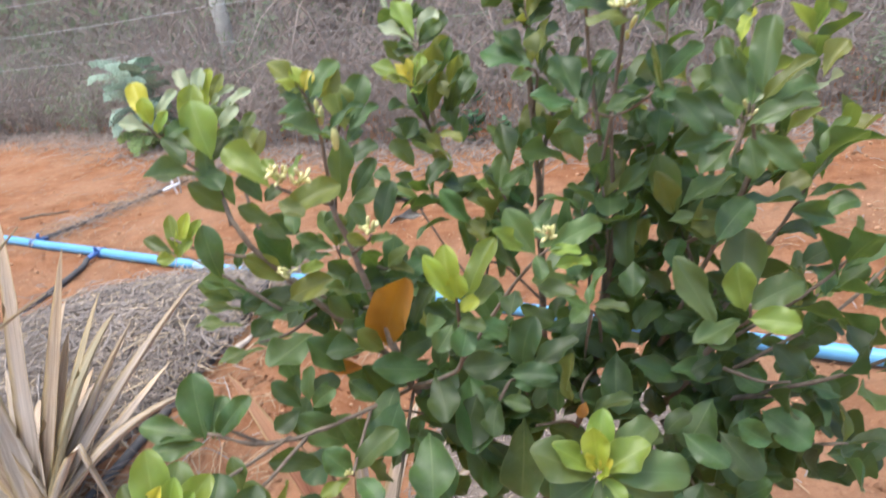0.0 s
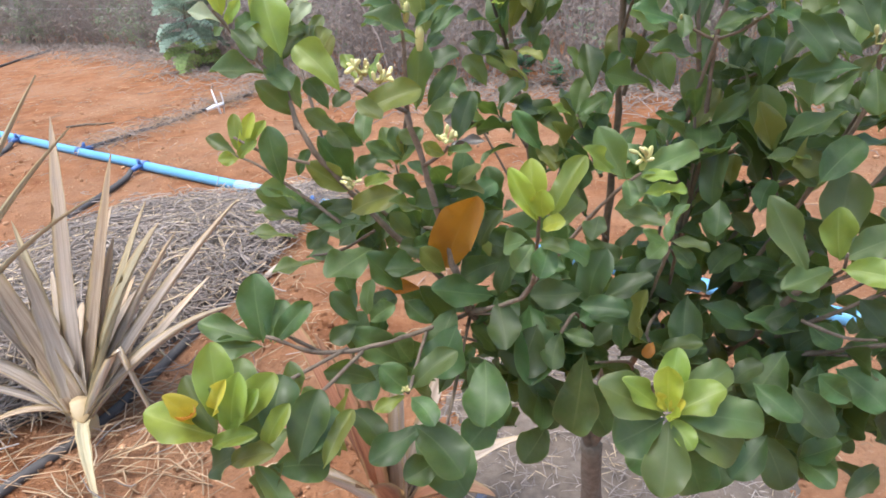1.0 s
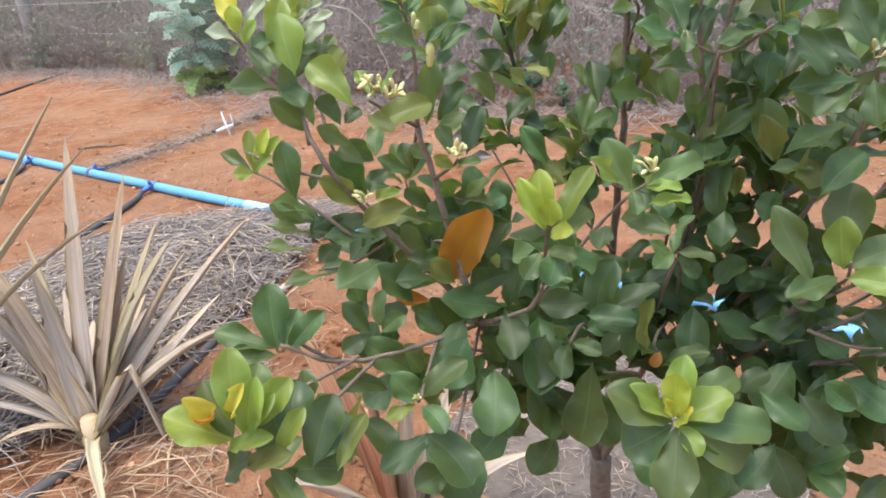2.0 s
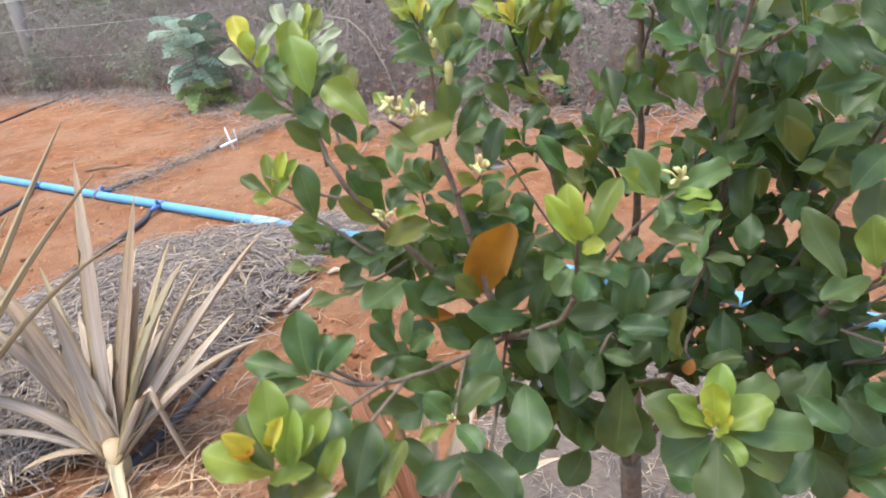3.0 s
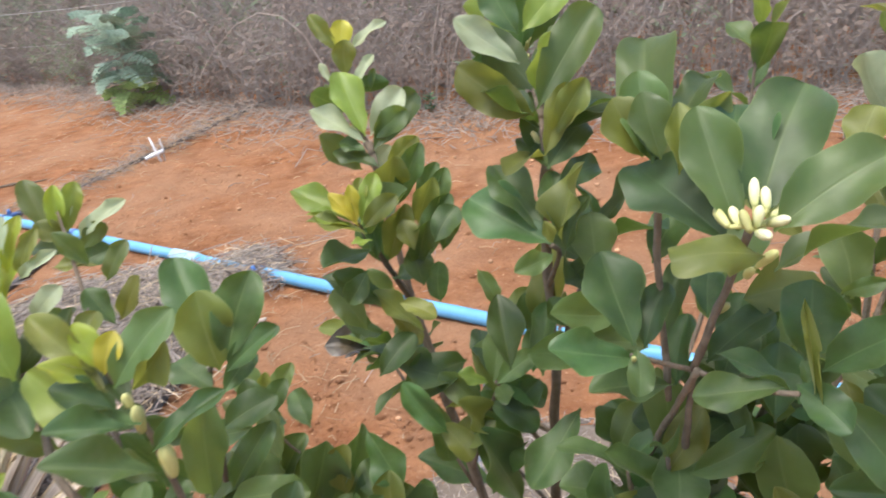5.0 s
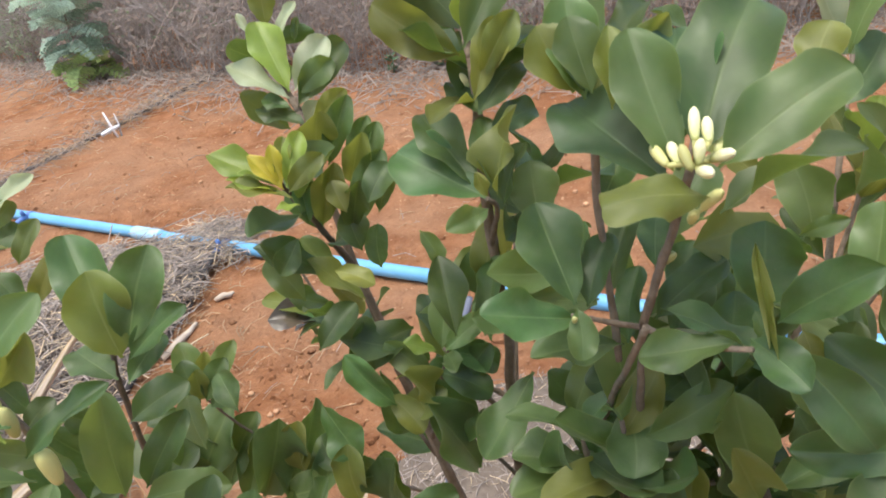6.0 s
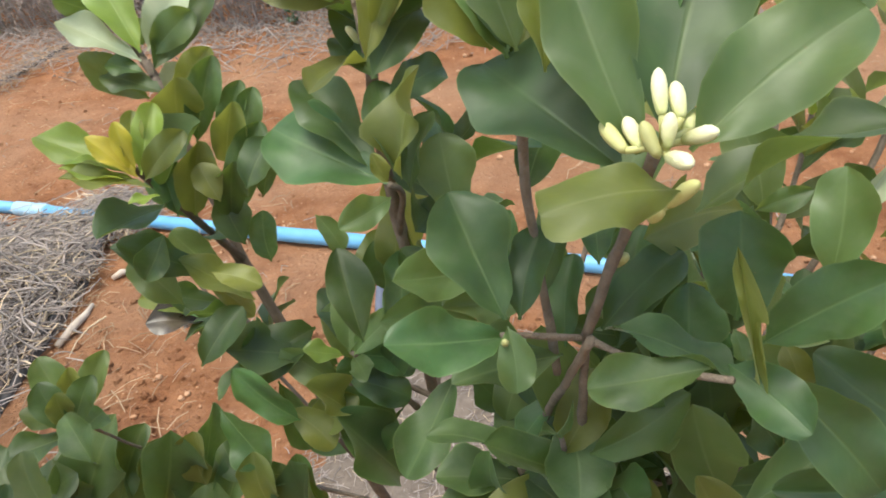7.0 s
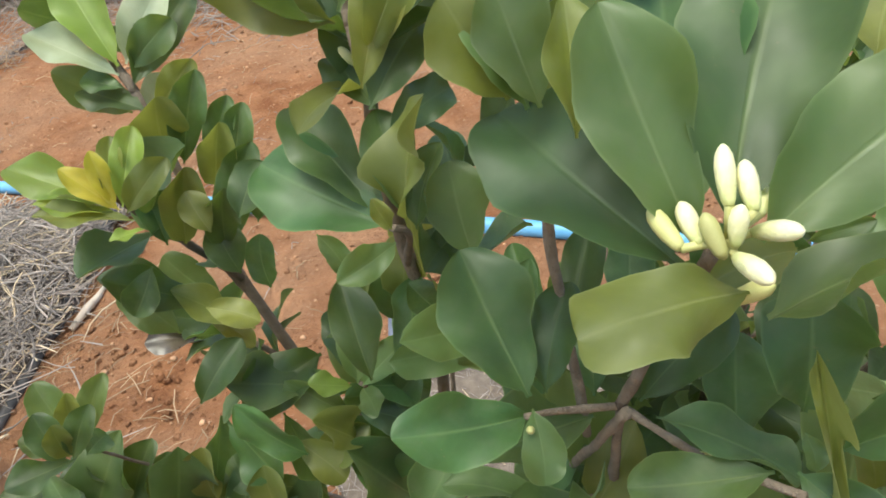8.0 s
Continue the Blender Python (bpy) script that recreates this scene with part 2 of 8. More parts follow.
RED_LEAF = streaked("reddish_pineapple_leaf", (0.27, 0.11, 0.06), (0.47, 0.22, 0.12), (0.42, 0.25, 0.14))


SOIL = soil_material()


# ---- makers ----
def mesh_of(name, verts, faces, mats, slots=None, uvs=None, smooth=True):
    me = bpy.data.meshes.new(name)
    me.from_pydata([tuple(v) for v in verts], [], faces)
    for m in mats:
        me.materials.append(m)
    if slots is not None:
        me.polygons.foreach_set("material_index", np.array(slots, dtype=np.int32))
    if uvs is not None:
        layer = me.uv_layers.new(name="UVMap")
        idx = np.empty(len(me.loops), dtype=np.int32)
        me.loops.foreach_get("vertex_index", idx)
        layer.data.foreach_set("uv", np.array(uvs, dtype=np.float32)[idx].ravel())
    me.polygons.foreach_set("use_smooth", np.full(len(me.polygons), smooth))
    me.update()
    return me


def part(name, me, parent, label="", at=None):
    ob = new(name, me)
    ob.parent = parent
    if at is not None:
        ob.matrix_basis = at
    if label:
        ob["label"] = label
    return ob


def thing(name, x, y, z=0.0):
    e = new(name)
    e.empty_display_size = 0.1
    e.location = (x, y, z)
    return e


class Heap:
    """Collects pieces of geometry that become one mesh."""

    def __init__(self):
        self.v, self.f, self.s = [], [], []

    def tube(self, pts, radii, sides=5, slot=0, cap=True):
        pts = [Vector(p) for p in pts]
        first, n = len(self.v), len(pts)
        side = None
        for i, p in enumerate(pts):
            d = (pts[min(i + 1, n - 1)] - pts[max(i - 1, 0)]).normalized()
            if side is None:
                side = d.orthogonal().normalized()
            side = (side - d * side.dot(d))
            side = side.normalized() if side.length > 1e-6 else d.orthogonal().normalized()
            up = d.cross(side)
            r = radii[i] if isinstance(radii, (list, tuple)) else radii
            for k in range(sides):
                a = 2 * math.pi * k / sides
                self.v.append(p + (side * math.cos(a) + up * math.sin(a)) * r)
        for i in range(n - 1):
            for k in range(sides):
                a, b = first + i * sides + k, first + i * sides + (k + 1) % sides
                self.f.append((a, b, b + sides, a + sides))
                self.s.append(slot)
        if cap:
            self.f.append(tuple(first + k for k in reversed(range(sides))))
            self.f.append(tuple(first + (n - 1) * sides + k for k in range(sides)))
            self.s += [slot, slot]

    def quad(self, a, b, c, d, slot=0):
        i = len(self.v)
        self.v += [a, b, c, d]
        self.f.append((i, i + 1, i + 2, i + 3))
        self.s.append(slot)

    def blob(self, centre, size, rng, rings=3, sides=5, slot=0):
        c = Vector(centre)
        i0 = len(self.v)
        self.v.append(c + Vector((0, 0, -size[2])))
        for r in range(1, rings + 1):
            th = math.pi * r / (rings + 1)
            for k in range(sides):
                a = 2 * math.pi * k / sides + r * 0.5
                w = rng.uniform(0.75, 1.2)
                self.v.append(c + Vector((size[0] * math.sin(th) * math.cos(a) * w, size[1] * math.sin(th) * math.sin(a) * w, -size[2] * math.cos(th))))
        self.v.append(c + Vector((0, 0, size[2])))
        top = len(self.v) - 1
        for k in range(sides):
            k2 = (k + 1) % sides
            self.f.append((i0, i0 + 1 + k2, i0 + 1 + k))
            for r in range(rings - 1):
                a = i0 + 1 + r * sides
                self.f.append((a + k, a + k2, a + sides + k2, a + sides + k))
            a = i0 + 1 + (rings - 1) * sides
            self.f.append((a + k, a + k2, top))
            self.s += [slot] * (rings + 1)

    def mesh(self, name, *mats, smooth=True):
        return mesh_of(name, self.v, self.f, mats, self.s, smooth=smooth)


def bezier(a, b, c, n):
    a, b, c = Vector(a), Vector(b), Vector(c)
    return [a * (1 - t) ** 2 + b * 2 * t * (1 - t) + c * t * t for t in (i / n for i in range(n + 1))]


def catmull(points, n=6):
    p = [Vector(q) for q in points]
    p = [p[0] * 2 - p[1]] + p + [p[-1] * 2 - p[-2]]
    out = []
    for i in range(1, len(p) - 2):
        for k in range(n):
            t = k / n
            out.append(0.5 * (2 * p[i] + (p[i + 1] - p[i - 1]) * t + (2 * p[i - 1] - 5 * p[i] + 4 * p[i + 1] - p[i + 2]) * t * t + (3 * p[i] - p[i - 1] - 3 * p[i + 1] + p[i + 2]) * t ** 3))
    return out + [p[-2]]


# ---- ground height ----
def mound(x, y):
    """Height of the straw beds over the soil."""
    u = (x + 1.19 - 0.30 * (y - 2.3)) / 0.52
    v = (y - 2.06) / 0.78
    r = (abs(u) ** 2.6 + abs(v) ** 2.6)
    h = max(0.0, 1 - r) ** 0.8 * (0.065 + 0.030 * noise.noise(Vector((x * 3.5, y * 3.5, 2.0))))
    return h


def lie(x, y):
    """The soil's height."""
    n = noise.noise(Vector((x * 0.8, y * 0.8, 3.0))) * 0.02 + noise.noise(Vector((x * 3.1, y * 3.1, 7.0))) * 0.008
    near = min(1.0, max(0.0, (9.0 - math.hypot(x, y - 2)) / 4.0))
    return n * near - 0.005


# ---- ground ----
def build_ground():
    def axis(lo, hi, step, far):
        mid = list(np.arange(lo, hi + 1e-6, step))
        out, d, a, b = [], step, lo, hi
        left, right = [], []
        while a > -far:
            d *= 1.35
            a, b = a - d, b + d
            left.append(a)
            right.append(b)
        return left[::-1] + mid + right

    xs, ys = axis(-5.0, 4.0, 0.05, 1500), axis(0.0, 8.0, 0.05, 1500)
    verts, faces = [], []
    for y in ys:
        for x in xs:
            z = lie(x, y)
            if -5 <= x <= 4 and 0 <= y <= 8:
                z += noise.noise(Vector((x * 11, y * 11, 1.0))) * 0.004 + noise.noise(Vector((x * 26, y * 26, 5.0))) * 0.0025
            verts.append((x, y, z))
    w = len(xs)
    for j in range(len(ys) - 1):
        for i in range(w - 1):
            a = j * w + i
            faces.append((a, a + 1, a + 1 + w, a + w))
    ob = new("ground", mesh_of("ground", verts, faces, [SOIL]))
    tagged(ob, "bare dry red soil with small clods and scattered straw", "ground", kind="structure")


build_ground()


# ---- the shrub's leaves ----
def leaf_mesh(name, width, fold, curl, wave, blunt, mat, seed, rows=9, cols=5, rise=0.60):
    """An elliptic to obovate leaf, one long, from its stalk at the origin along y, face up, folded along its midrib, with an uneven margin."""
    rng = random.Random(seed)
    lop, twist = rng.uniform(-0.08, 0.08), rng.uniform(-0.45, 0.45)
    nick = [(rng.uniform(9, 15), rng.uniform(0, 6.28), rng.uniform(0.03, 0.08)) for _ in range(2)]
    verts, uvs, faces = [], [], []
    vs = [0.0, 0.06, 0.16, 0.30, 0.46, 0.62, 0.77, 0.89, 0.965, 1.0] if rows == 9 else [0.0, 0.04] + [0.07 + 0.93 * (1 - (1 - i / (rows - 2)) ** 1.6) for i in range(rows - 1)]

    def outline(s):
        return s ** rise * max(0.0, 1 - s ** blunt) ** 0.56

    peak = max(outline(i / 100) for i in range(101))

    def half(v, u):
        if v < 0.05:
            return 0.018
        w = width * 0.5 * outline((v - 0.05) / 0.95) / peak
        f, o, k = nick[0] if u < 0 else nick[1]
        return max(0.018, w * (1 + k * math.sin(v * f + o) + 0.02 * math.sin(v * f * 2.3 + 2 * o)))

    def spot(v, u):
        w = half(v, u) if v < 1 else 0.0
        a = curl * v
        y = (math.sin(a) / curl if abs(curl) > 1e-3 else v)
        z = ((math.cos(a) - 1) / curl if abs(curl) > 1e-3 else 0)
        x = u * w + lop * math.sin(v * 2.6)
        z += abs(u) ** 1.25 * w * fold + wave * math.sin(v * 8 + seed + 1.3 * u) * u * u * 0.5 * w
        z += u * w * twist * v
        return (x, y, z)

    n = cols
    for v in vs:
        for k in range(n):
            u = -1 + 2 * k / (n - 1)
            verts.append(spot(v, u))
            uvs.append((0.5 + u * 0.5, v))
    for j in range(len(vs) - 1):
        for k in range(n - 1):
            a = j * n + k
            faces.append((a, a + 1, a + 1 + n, a + n))
    me = mesh_of(name, verts, faces, [mat], None, uvs)
    me["reach"] = spot(1.0, 0.0)
    return me


KINDS = {"mature": LEAF, "olive": OLIVE_LEAF, "fresh": FRESH_LEAF, "young": YOUNG_LEAF, "lime": LIME_LEAF, "pale": PALE_LEAF, "yellow": YELLOW_LEAF, "orange": ORANGE_LEAF, "dead": DEAD_LEAF}
# width, fold, curl, wave, bluntness
FORMS = [
    (0.44, 0.45, 0.45, 0.9, 2.8), (0.48, 0.55, -0.35, 1.0, 3.2), (0.40, 0.45, 0.85, 0.8, 2.5), (0.46, 0.75, 0.25, 1.0, 3.4), (0.36, 0.60, 1.00, 0.7, 2.6), (0.50, 0.48, 0.60, 1.1, 3.4),
    (0.53, 0.34, 0.40, 0.9, 3.1), (0.46, 0.55, 0.55, 1.0, 2.6), (0.62, 0.15, 1.6, 0.25, 3.4), (0.62, -0.25, 0.75, 0.9, 4.0), (0.58, 0.75, -0.40, 1.1, 2.7), (0.60, 0.60, 0.60, 1.3, 3.0),
]
LEAVES = {}
for kind, skin in KINDS.items():
    LEAVES[kind] = [leaf_mesh("leaf", *form, skin, k + 1, rows=11, cols=7) for k, form in enumerate(FORMS[:6])]
    LEAVES[kind] += [leaf_mesh("leaf", *form, skin, k + 7, rows=18, cols=9) for k, form in enumerate(FORMS[6:])]

shrub = thing("flowering_shrub", 0.204, 1.106, -0.095)
tagged(shrub, "leafy dark green shrub with yellow young tips and cream buds", "shrub")
HOME = shrub.location.copy()
PLACED = []


def leaf(base, tip, normal, kind="mature", shape=None, wide=1.0, rng=random):
    """Lays one leaf from its stalk at base to its tip, its face towards normal."""
    base, tip, normal = Vector(base), Vector(tip), Vector(normal)
    d = tip - base
    size = d.length
    y = d.normalized()
    x = y.cross(normal)
    x = x.normalized() if x.length > 1e-5 else y.orthogonal().normalized()
    z = x.cross(y)
    me = LEAVES[kind][rng.randrange(6) if shape is None else shape]
    m = Matrix((x, y, z)).transposed().to_4x4()
    reach = Vector(me["reach"])
    ly = reach.normalized()
    lx = (Vector((1, 0, 0)) - ly * ly.x).normalized()
    own = Matrix((lx, ly, lx.cross(ly))).to_4x4()
    size /= reach.length
    m = Matrix.Translation(base - HOME) @ m @ Matrix.Diagonal((size * wide, size, size, 1)) @ own
    PLACED.append((me, m, base.y - 0.8 * base.z))


def twig(points, r0, r1, mat=BARK, n=7):
    pts = catmull([Vector(p) - HOME for p in points], n)
    for i in range(1, len(pts) - 1):
        pts[i] = pts[i] + Vector(noise.noise_vector(pts[i] * 40)) * min(0.0025, r0 * 0.5)
    k = len(pts) - 1
    h = Heap()
    h.tube(pts, [(r0 + (r1 - r0) * i / k) * (1 + 0.30 * noise.noise(p * 130)) for i, p in enumerate(pts)], 7)
    part("branch", h.mesh("branch", mat), shrub)


def rosette(tip, axis, n, size, young=0.3, spread=(25, 85), seed=0, first="mature", gap=0.006, lift=0.0, yellow=0):
    """Leaves in a spiral down from a shoot's tip: small, young and steep at the top, large and spreading below."""
    rng = random.Random(seed * 7 + 3)
    tip, axis = Vector(tip), Vector(axis).normalized()
    side = axis.orthogonal().normalized()
    az = rng.uniform(0, 6.28)
    for i in range(n):
        f = (i + 0.5) / max(1, n)
        az += radians(137.5 + rng.uniform(-14, 14))
        tilt = radians(spread[0] + (spread[1] - spread[0]) * f ** 0.7 + rng.uniform(-10, 10))
        out = side * math.cos(az) + axis.cross(side) * math.sin(az)
        d = axis * math.cos(tilt) + out * math.sin(tilt) + Vector((0, 0, lift * rng.random()))
        d.normalize()
        base = tip - axis * gap * i * (1 + 0.5 * f)
        length = size * (0.55 + 0.45 * min(1.0, f * 2.2 + 0.15)) * rng.uniform(0.85, 1.12)
        kind = first
        if i < yellow:
            kind = "yellow"
        elif f < young:
            kind = "fresh" if rng.random() < 0.5 else "young"
        elif f < young + 0.25 and rng.random() < 0.35:
            kind = "olive"
        normal = axis * math.sin(tilt) - out * math.cos(tilt) + Vector([rng.uniform(-0.25, 0.25) for _ in range(3)])
        leaf(base, base + d * length, normal, kind, None, rng.uniform(0.9, 1.15), rng)


def shoot(points, n, size, young=0.3, seed=0, spread=(18, 72), r=0.0017, gap=0.006, yellow=0, lift=0.0, first="mature", more=7):
    """A leafy shoot: its stem through the points, leaves round its end and more of them down the stem."""
    twig(points, r * 1.6, r * 0.8, BARK)
    a, b = Vector(points[-2]), Vector(points[-1])
    size *= GROW
    rosette(b, (b - a).normalized() + Vector((0, 0, 0.7)), n, size, young, spread, seed, gap=gap, yellow=yellow, lift=lift, first=first)
    rng = random.Random(seed + 400)
    line = catmull(points, 8)
    run = sum((q - p).length for p, q in zip(line, line[1:]))
    az = rng.uniform(0, 6.28)
    for i in range(more):
        s = run * (0.25 + 0.55 * (i + rng.random() * 0.6) / more)
        walked = 0.0
        for p, q in zip(line, line[1:]):
            step = (q - p).length
            if walked + step >= s:
                break
            walked += step
        at, axis = p.lerp(q, (s - walked) / step), (q - p).normalized()
        az += radians(137.5)
        side = axis.orthogonal().normalized()
        out = side * math.cos(az) + axis.cross(side) * math.sin(az)
        tilt = radians(rng.uniform(35, 85))
        d = axis * math.cos(tilt) + out * math.sin(tilt)
        normal = axis * math.sin(tilt) - out * math.cos(tilt) + Vector([rng.uniform(-0.3, 0.3) for _ in range(3)])
        turned = rng.random() - 0.9 * max(0.0, at.z - 0.72)
        leaf(at, at + d * size * rng.uniform(0.8, 1.15), normal, "pale" if turned < -0.06 else "olive" if turned < 0.06 else "fresh" if turned < 0.16 else "mature", None, rng.uniform(0.95, 1.2), rng)


def bud_mesh(name, mat):
    h = Heap()
    rng = random.Random(5)
    prof = [(0.0, 0.13), (0.10, 0.19), (0.35, 0.25), (0.62, 0.27), (0.82, 0.23), (0.94, 0.14), (1.0, 0.04)]
    h.tube([(0, 0.03 * math.sin(3 * t), t) for t, _ in prof], [r * 0.74 for _, r in prof], 9)
    return h.mesh(name, mat)


BUDS = [bud_mesh("flower_bud", PETAL), bud_mesh("flower_bud", BUD_GREEN), bud_mesh("flower_bud", WHITE_PETAL)]


def flowers(centre, axis, n, size, spread=1.0, seed=0, green=0.25):
    """A cluster of closed cream buds on short stalks round a shoot's tip."""
    rng = random.Random(seed)
    c, axis = Vector(centre), Vector(axis).normalized()
    h = Heap()
    dirs = []
    for i in range(n):
        d = (axis + Vector([rng.uniform(-1, 1) for _ in range(3)]) * 0.9 * spread).normalized()
        foot = c - HOME + d * size * rng.uniform(0.1, 0.5) + Vector([rng.uniform(-1, 1) for _ in range(3)]) * size * 0.5
        dirs.append((foot, d))
        h.tube([c - HOME - axis * size * 0.3, foot], [size * 0.07, size * 0.09], 5)
    stalk = part("inflorescence", h.mesh("inflorescence", BUD_GREEN), shrub, "cluster of closed cream flower buds")
    for foot, d in dirs:
        s = size * rng.uniform(0.75, 1.15)
        q = Vector((0, 0, 1)).rotation_difference(d).to_matrix().to_4x4()
        part("flower_bud", BUDS[1 if rng.random() < green else 0], stalk, at=Matrix.Translation(foot) @ q @ Matrix.Diagonal((s, s, s, 1)))


def bud_cluster(centre, buds, green, fat=1.0):
    """A larger cluster whose buds stand apart: each one from its foot to its tip."""
    rng = random.Random(21)
    c = Vector(centre) - HOME
    h = Heap()
    for foot, tip in buds:
        h.tube([c, Vector(foot) - HOME], [0.0008, 0.0010], 5)
    stalk = part("inflorescence", h.mesh("inflorescence", BUD_GREEN), shrub, "cluster of closed cream flower buds")
    for foot, tip in buds:
        foot, tip = Vector(foot) - HOME, Vector(tip) - HOME
        d = tip - foot
        q = Vector((0, 0, 1)).rotation_difference(d).to_matrix().to_4x4()
        w = fat * max(0.0095, d.length * 0.82) * rng.uniform(0.98, 1.15)
        part("flower_bud", BUDS[1 if rng.random() < green else 2], stalk, at=Matrix.Translation(foot) @ q @ Matrix.Diagonal((w, w, d.length, 1)))


GROW = 1.22

# trunk and limbs
twig([(0.206, 1.112, -0.125), (0.198, 1.082, 0.07), (0.188, 1.036, 0.30)], 0.021, 0.015, n=8)
twig([(0.188, 1.036, 0.29), (0.165, 1.02, 0.36), (0.10, 0.94, 0.50), (0.04, 0.872, 0.615)], 0.0070, 0.0036)
twig([(0.188, 1.036, 0.29), (0.215, 1.01, 0.40), (0.25, 0.94, 0.60), (0.262, 0.90, 0.76), (0.258, 0.872, 0.868)], 0.0058, 0.0015)
twig([(0.188, 1.036, 0.30), (0.17, 1.06, 0.42), (0.13, 1.08, 0.62), (0.10, 1.09, 0.80), (0.088, 1.092, 0.93)], 0.0062, 0.0025)
twig([(0.188, 1.036, 0.29), (0.23, 1.02, 0.38), (0.31, 0.92, 0.52), (0.345, 0.83, 0.66)], 0.0062, 0.0031)
twig([(0.20, 1.02, 0.34), (0.20, 1.05, 0.55), (0.205, 1.02, 0.75), (0.202, 0.985, 0.90), (0.204, 0.975, 0.975)], 0.0056, 0.0025)
twig([(0.10, 0.94, 0.50), (0.02, 0.95, 0.60), (-0.06, 0.94, 0.70), (-0.108, 0.91, 0.79), (-0.132, 0.942, 0.837)], 0.0043, 0.0022)
twig([(0.04, 0.872, 0.615), (0.02, 0.86, 0.72), (0.0, 0.845, 0.83)], 0.0043, 0.0025)
twig([(0.04, 0.872, 0.615), (-0.03, 0.80, 0.63), (-0.075, 0.74, 0.66), (-0.112, 0.721, 0.689)], 0.0025, 0.0015)
twig([(0.04, 0.872, 0.615), (0.09, 0.81, 0.665), (0.10, 0.75, 0.72)], 0.0027, 0.0016)

# tips on the side that hangs over the straw bed
twig([(-0.132, 0.942, 0.837), (-0.16, 0.93, 0.88), (-0.181, 0.926, 0.915)], 0.0019, 0.0012)
twig([(-0.12, 0.92, 0.80), (-0.135, 0.955, 0.87), (-0.145, 0.965, 0.905)], 0.0019, 0.0012)
twig([(-0.10, 0.95, 0.76), (-0.15, 1.06, 0.86), (-0.178, 1.112, 0.915)], 0.0019, 0.0012)
twig([(-0.108, 0.905, 0.77), (-0.15, 0.90, 0.785), (-0.178, 0.905, 0.80)], 0.0019, 0.0012)
twig([(-0.09, 0.92, 0.70), (-0.16, 0.94, 0.75), (-0.20, 0.95, 0.77)], 0.0019, 0.0012)
twig([(-0.06, 0.94, 0.68), (-0.11, 0.98, 0.64), (-0.15, 1.0, 0.625)], 0.0019, 0.0012)
twig([(0.0, 0.845, 0.83), (-0.018, 0.80, 0.855), (-0.028, 0.78, 0.868)], 0.0019, 0.0012)
twig([(0.01, 0.85, 0.78), (0.03, 0.82, 0.80), (0.036, 0.806, 0.810)], 0.0019, 0.0012)
twig([(-0.04, 0.93, 0.70), (-0.06, 0.92, 0.725), (-0.069, 0.915, 0.737)], 0.0019, 0.0012)
twig([(0.0, 0.845, 0.83), (0.004, 0.832, 0.90), (-0.005, 0.829, 0.943)], 0.0019, 0.0012)
twig([(-0.018, 0.924, 0.78), (0.005, 0.90, 0.87), (0.017, 0.899, 0.902)], 0.0019, 0.0012)

# front
twig([(0.10, 0.75, 0.72), (0.102, 0.725, 0.765), (0.102, 0.715, 0.785)], 0.0019, 0.0012)
twig([(0.09, 0.81, 0.665), (0.15, 0.76, 0.77), (0.177, 0.748, 0.800)], 0.0019, 0.0012)
twig([(0.25, 0.94, 0.58), (0.235, 0.86, 0.67), (0.221, 0.83, 0.700)], 0.0019, 0.0012)
twig([(0.345, 0.83, 0.66), (0.35, 0.79, 0.69), (0.345, 0.775, 0.715)], 0.0019, 0.0012)
twig([(0.25, 0.94, 0.55), (0.215, 0.76, 0.60), (0.198, 0.70, 0.630)], 0.0019, 0.0012)
twig([(-0.06, 0.76, 0.65), (-0.11, 0.65, 0.68), (-0.136, 0.612, 0.705)], 0.0019, 0.0012)
twig([(-0.05, 0.77, 0.64), (-0.07, 0.71, 0.645), (-0.076, 0.684, 0.655)], 0.0019, 0.0012)
twig([(-0.075, 0.74, 0.66), (-0.115, 0.735, 0.69), (-0.128, 0.74, 0.70)], 0.0019, 0.0012)
twig([(0.0, 0.83, 0.62), (-0.004, 0.76, 0.625), (-0.006, 0.729, 0.627)], 0.0019, 0.0012)
twig([(0.04, 0.87, 0.61), (0.02, 0.78, 0.56), (0.01, 0.73, 0.55)], 0.0019, 0.0012)
twig([(0.25, 0.94, 0.58), (0.21, 0.84, 0.61), (0.203, 0.80, 0.621)], 0.0019, 0.0012)
twig([(0.31, 0.92, 0.50), (0.31, 0.83, 0.50), (0.308, 0.785, 0.503)], 0.0019, 0.0012)
twig([(0.04, 0.87, 0.615), (0.065, 0.845, 0.63), (0.078, 0.835, 0.64)], 0.0019, 0.0012)
twig([(0.345, 0.83, 0.62), (0.37, 0.80, 0.62), (0.385, 0.78, 0.63)], 0.0019, 0.0012)
twig([(0.31, 0.92, 0.50), (0.36, 0.86, 0.56), (0.40, 0.83, 0.58)], 0.0019, 0.0012)
twig([(0.10, 0.94, 0.50), (0.05, 0.90, 0.56), (0.0, 0.88, 0.59)], 0.0019, 0.0012)
twig([(0.16, 1.01, 0.36), (0.12, 0.90, 0.50), (0.10, 0.85, 0.55)], 0.0019, 0.0012)
twig([(0.23, 0.98, 0.45), (0.20, 0.87, 0.55), (0.16, 0.83, 0.58)], 0.0019, 0.0012)
twig([(0.345, 0.83, 0.66), (0.34, 0.815, 0.675), (0.34, 0.812, 0.682)], 0.0019, 0.0012)

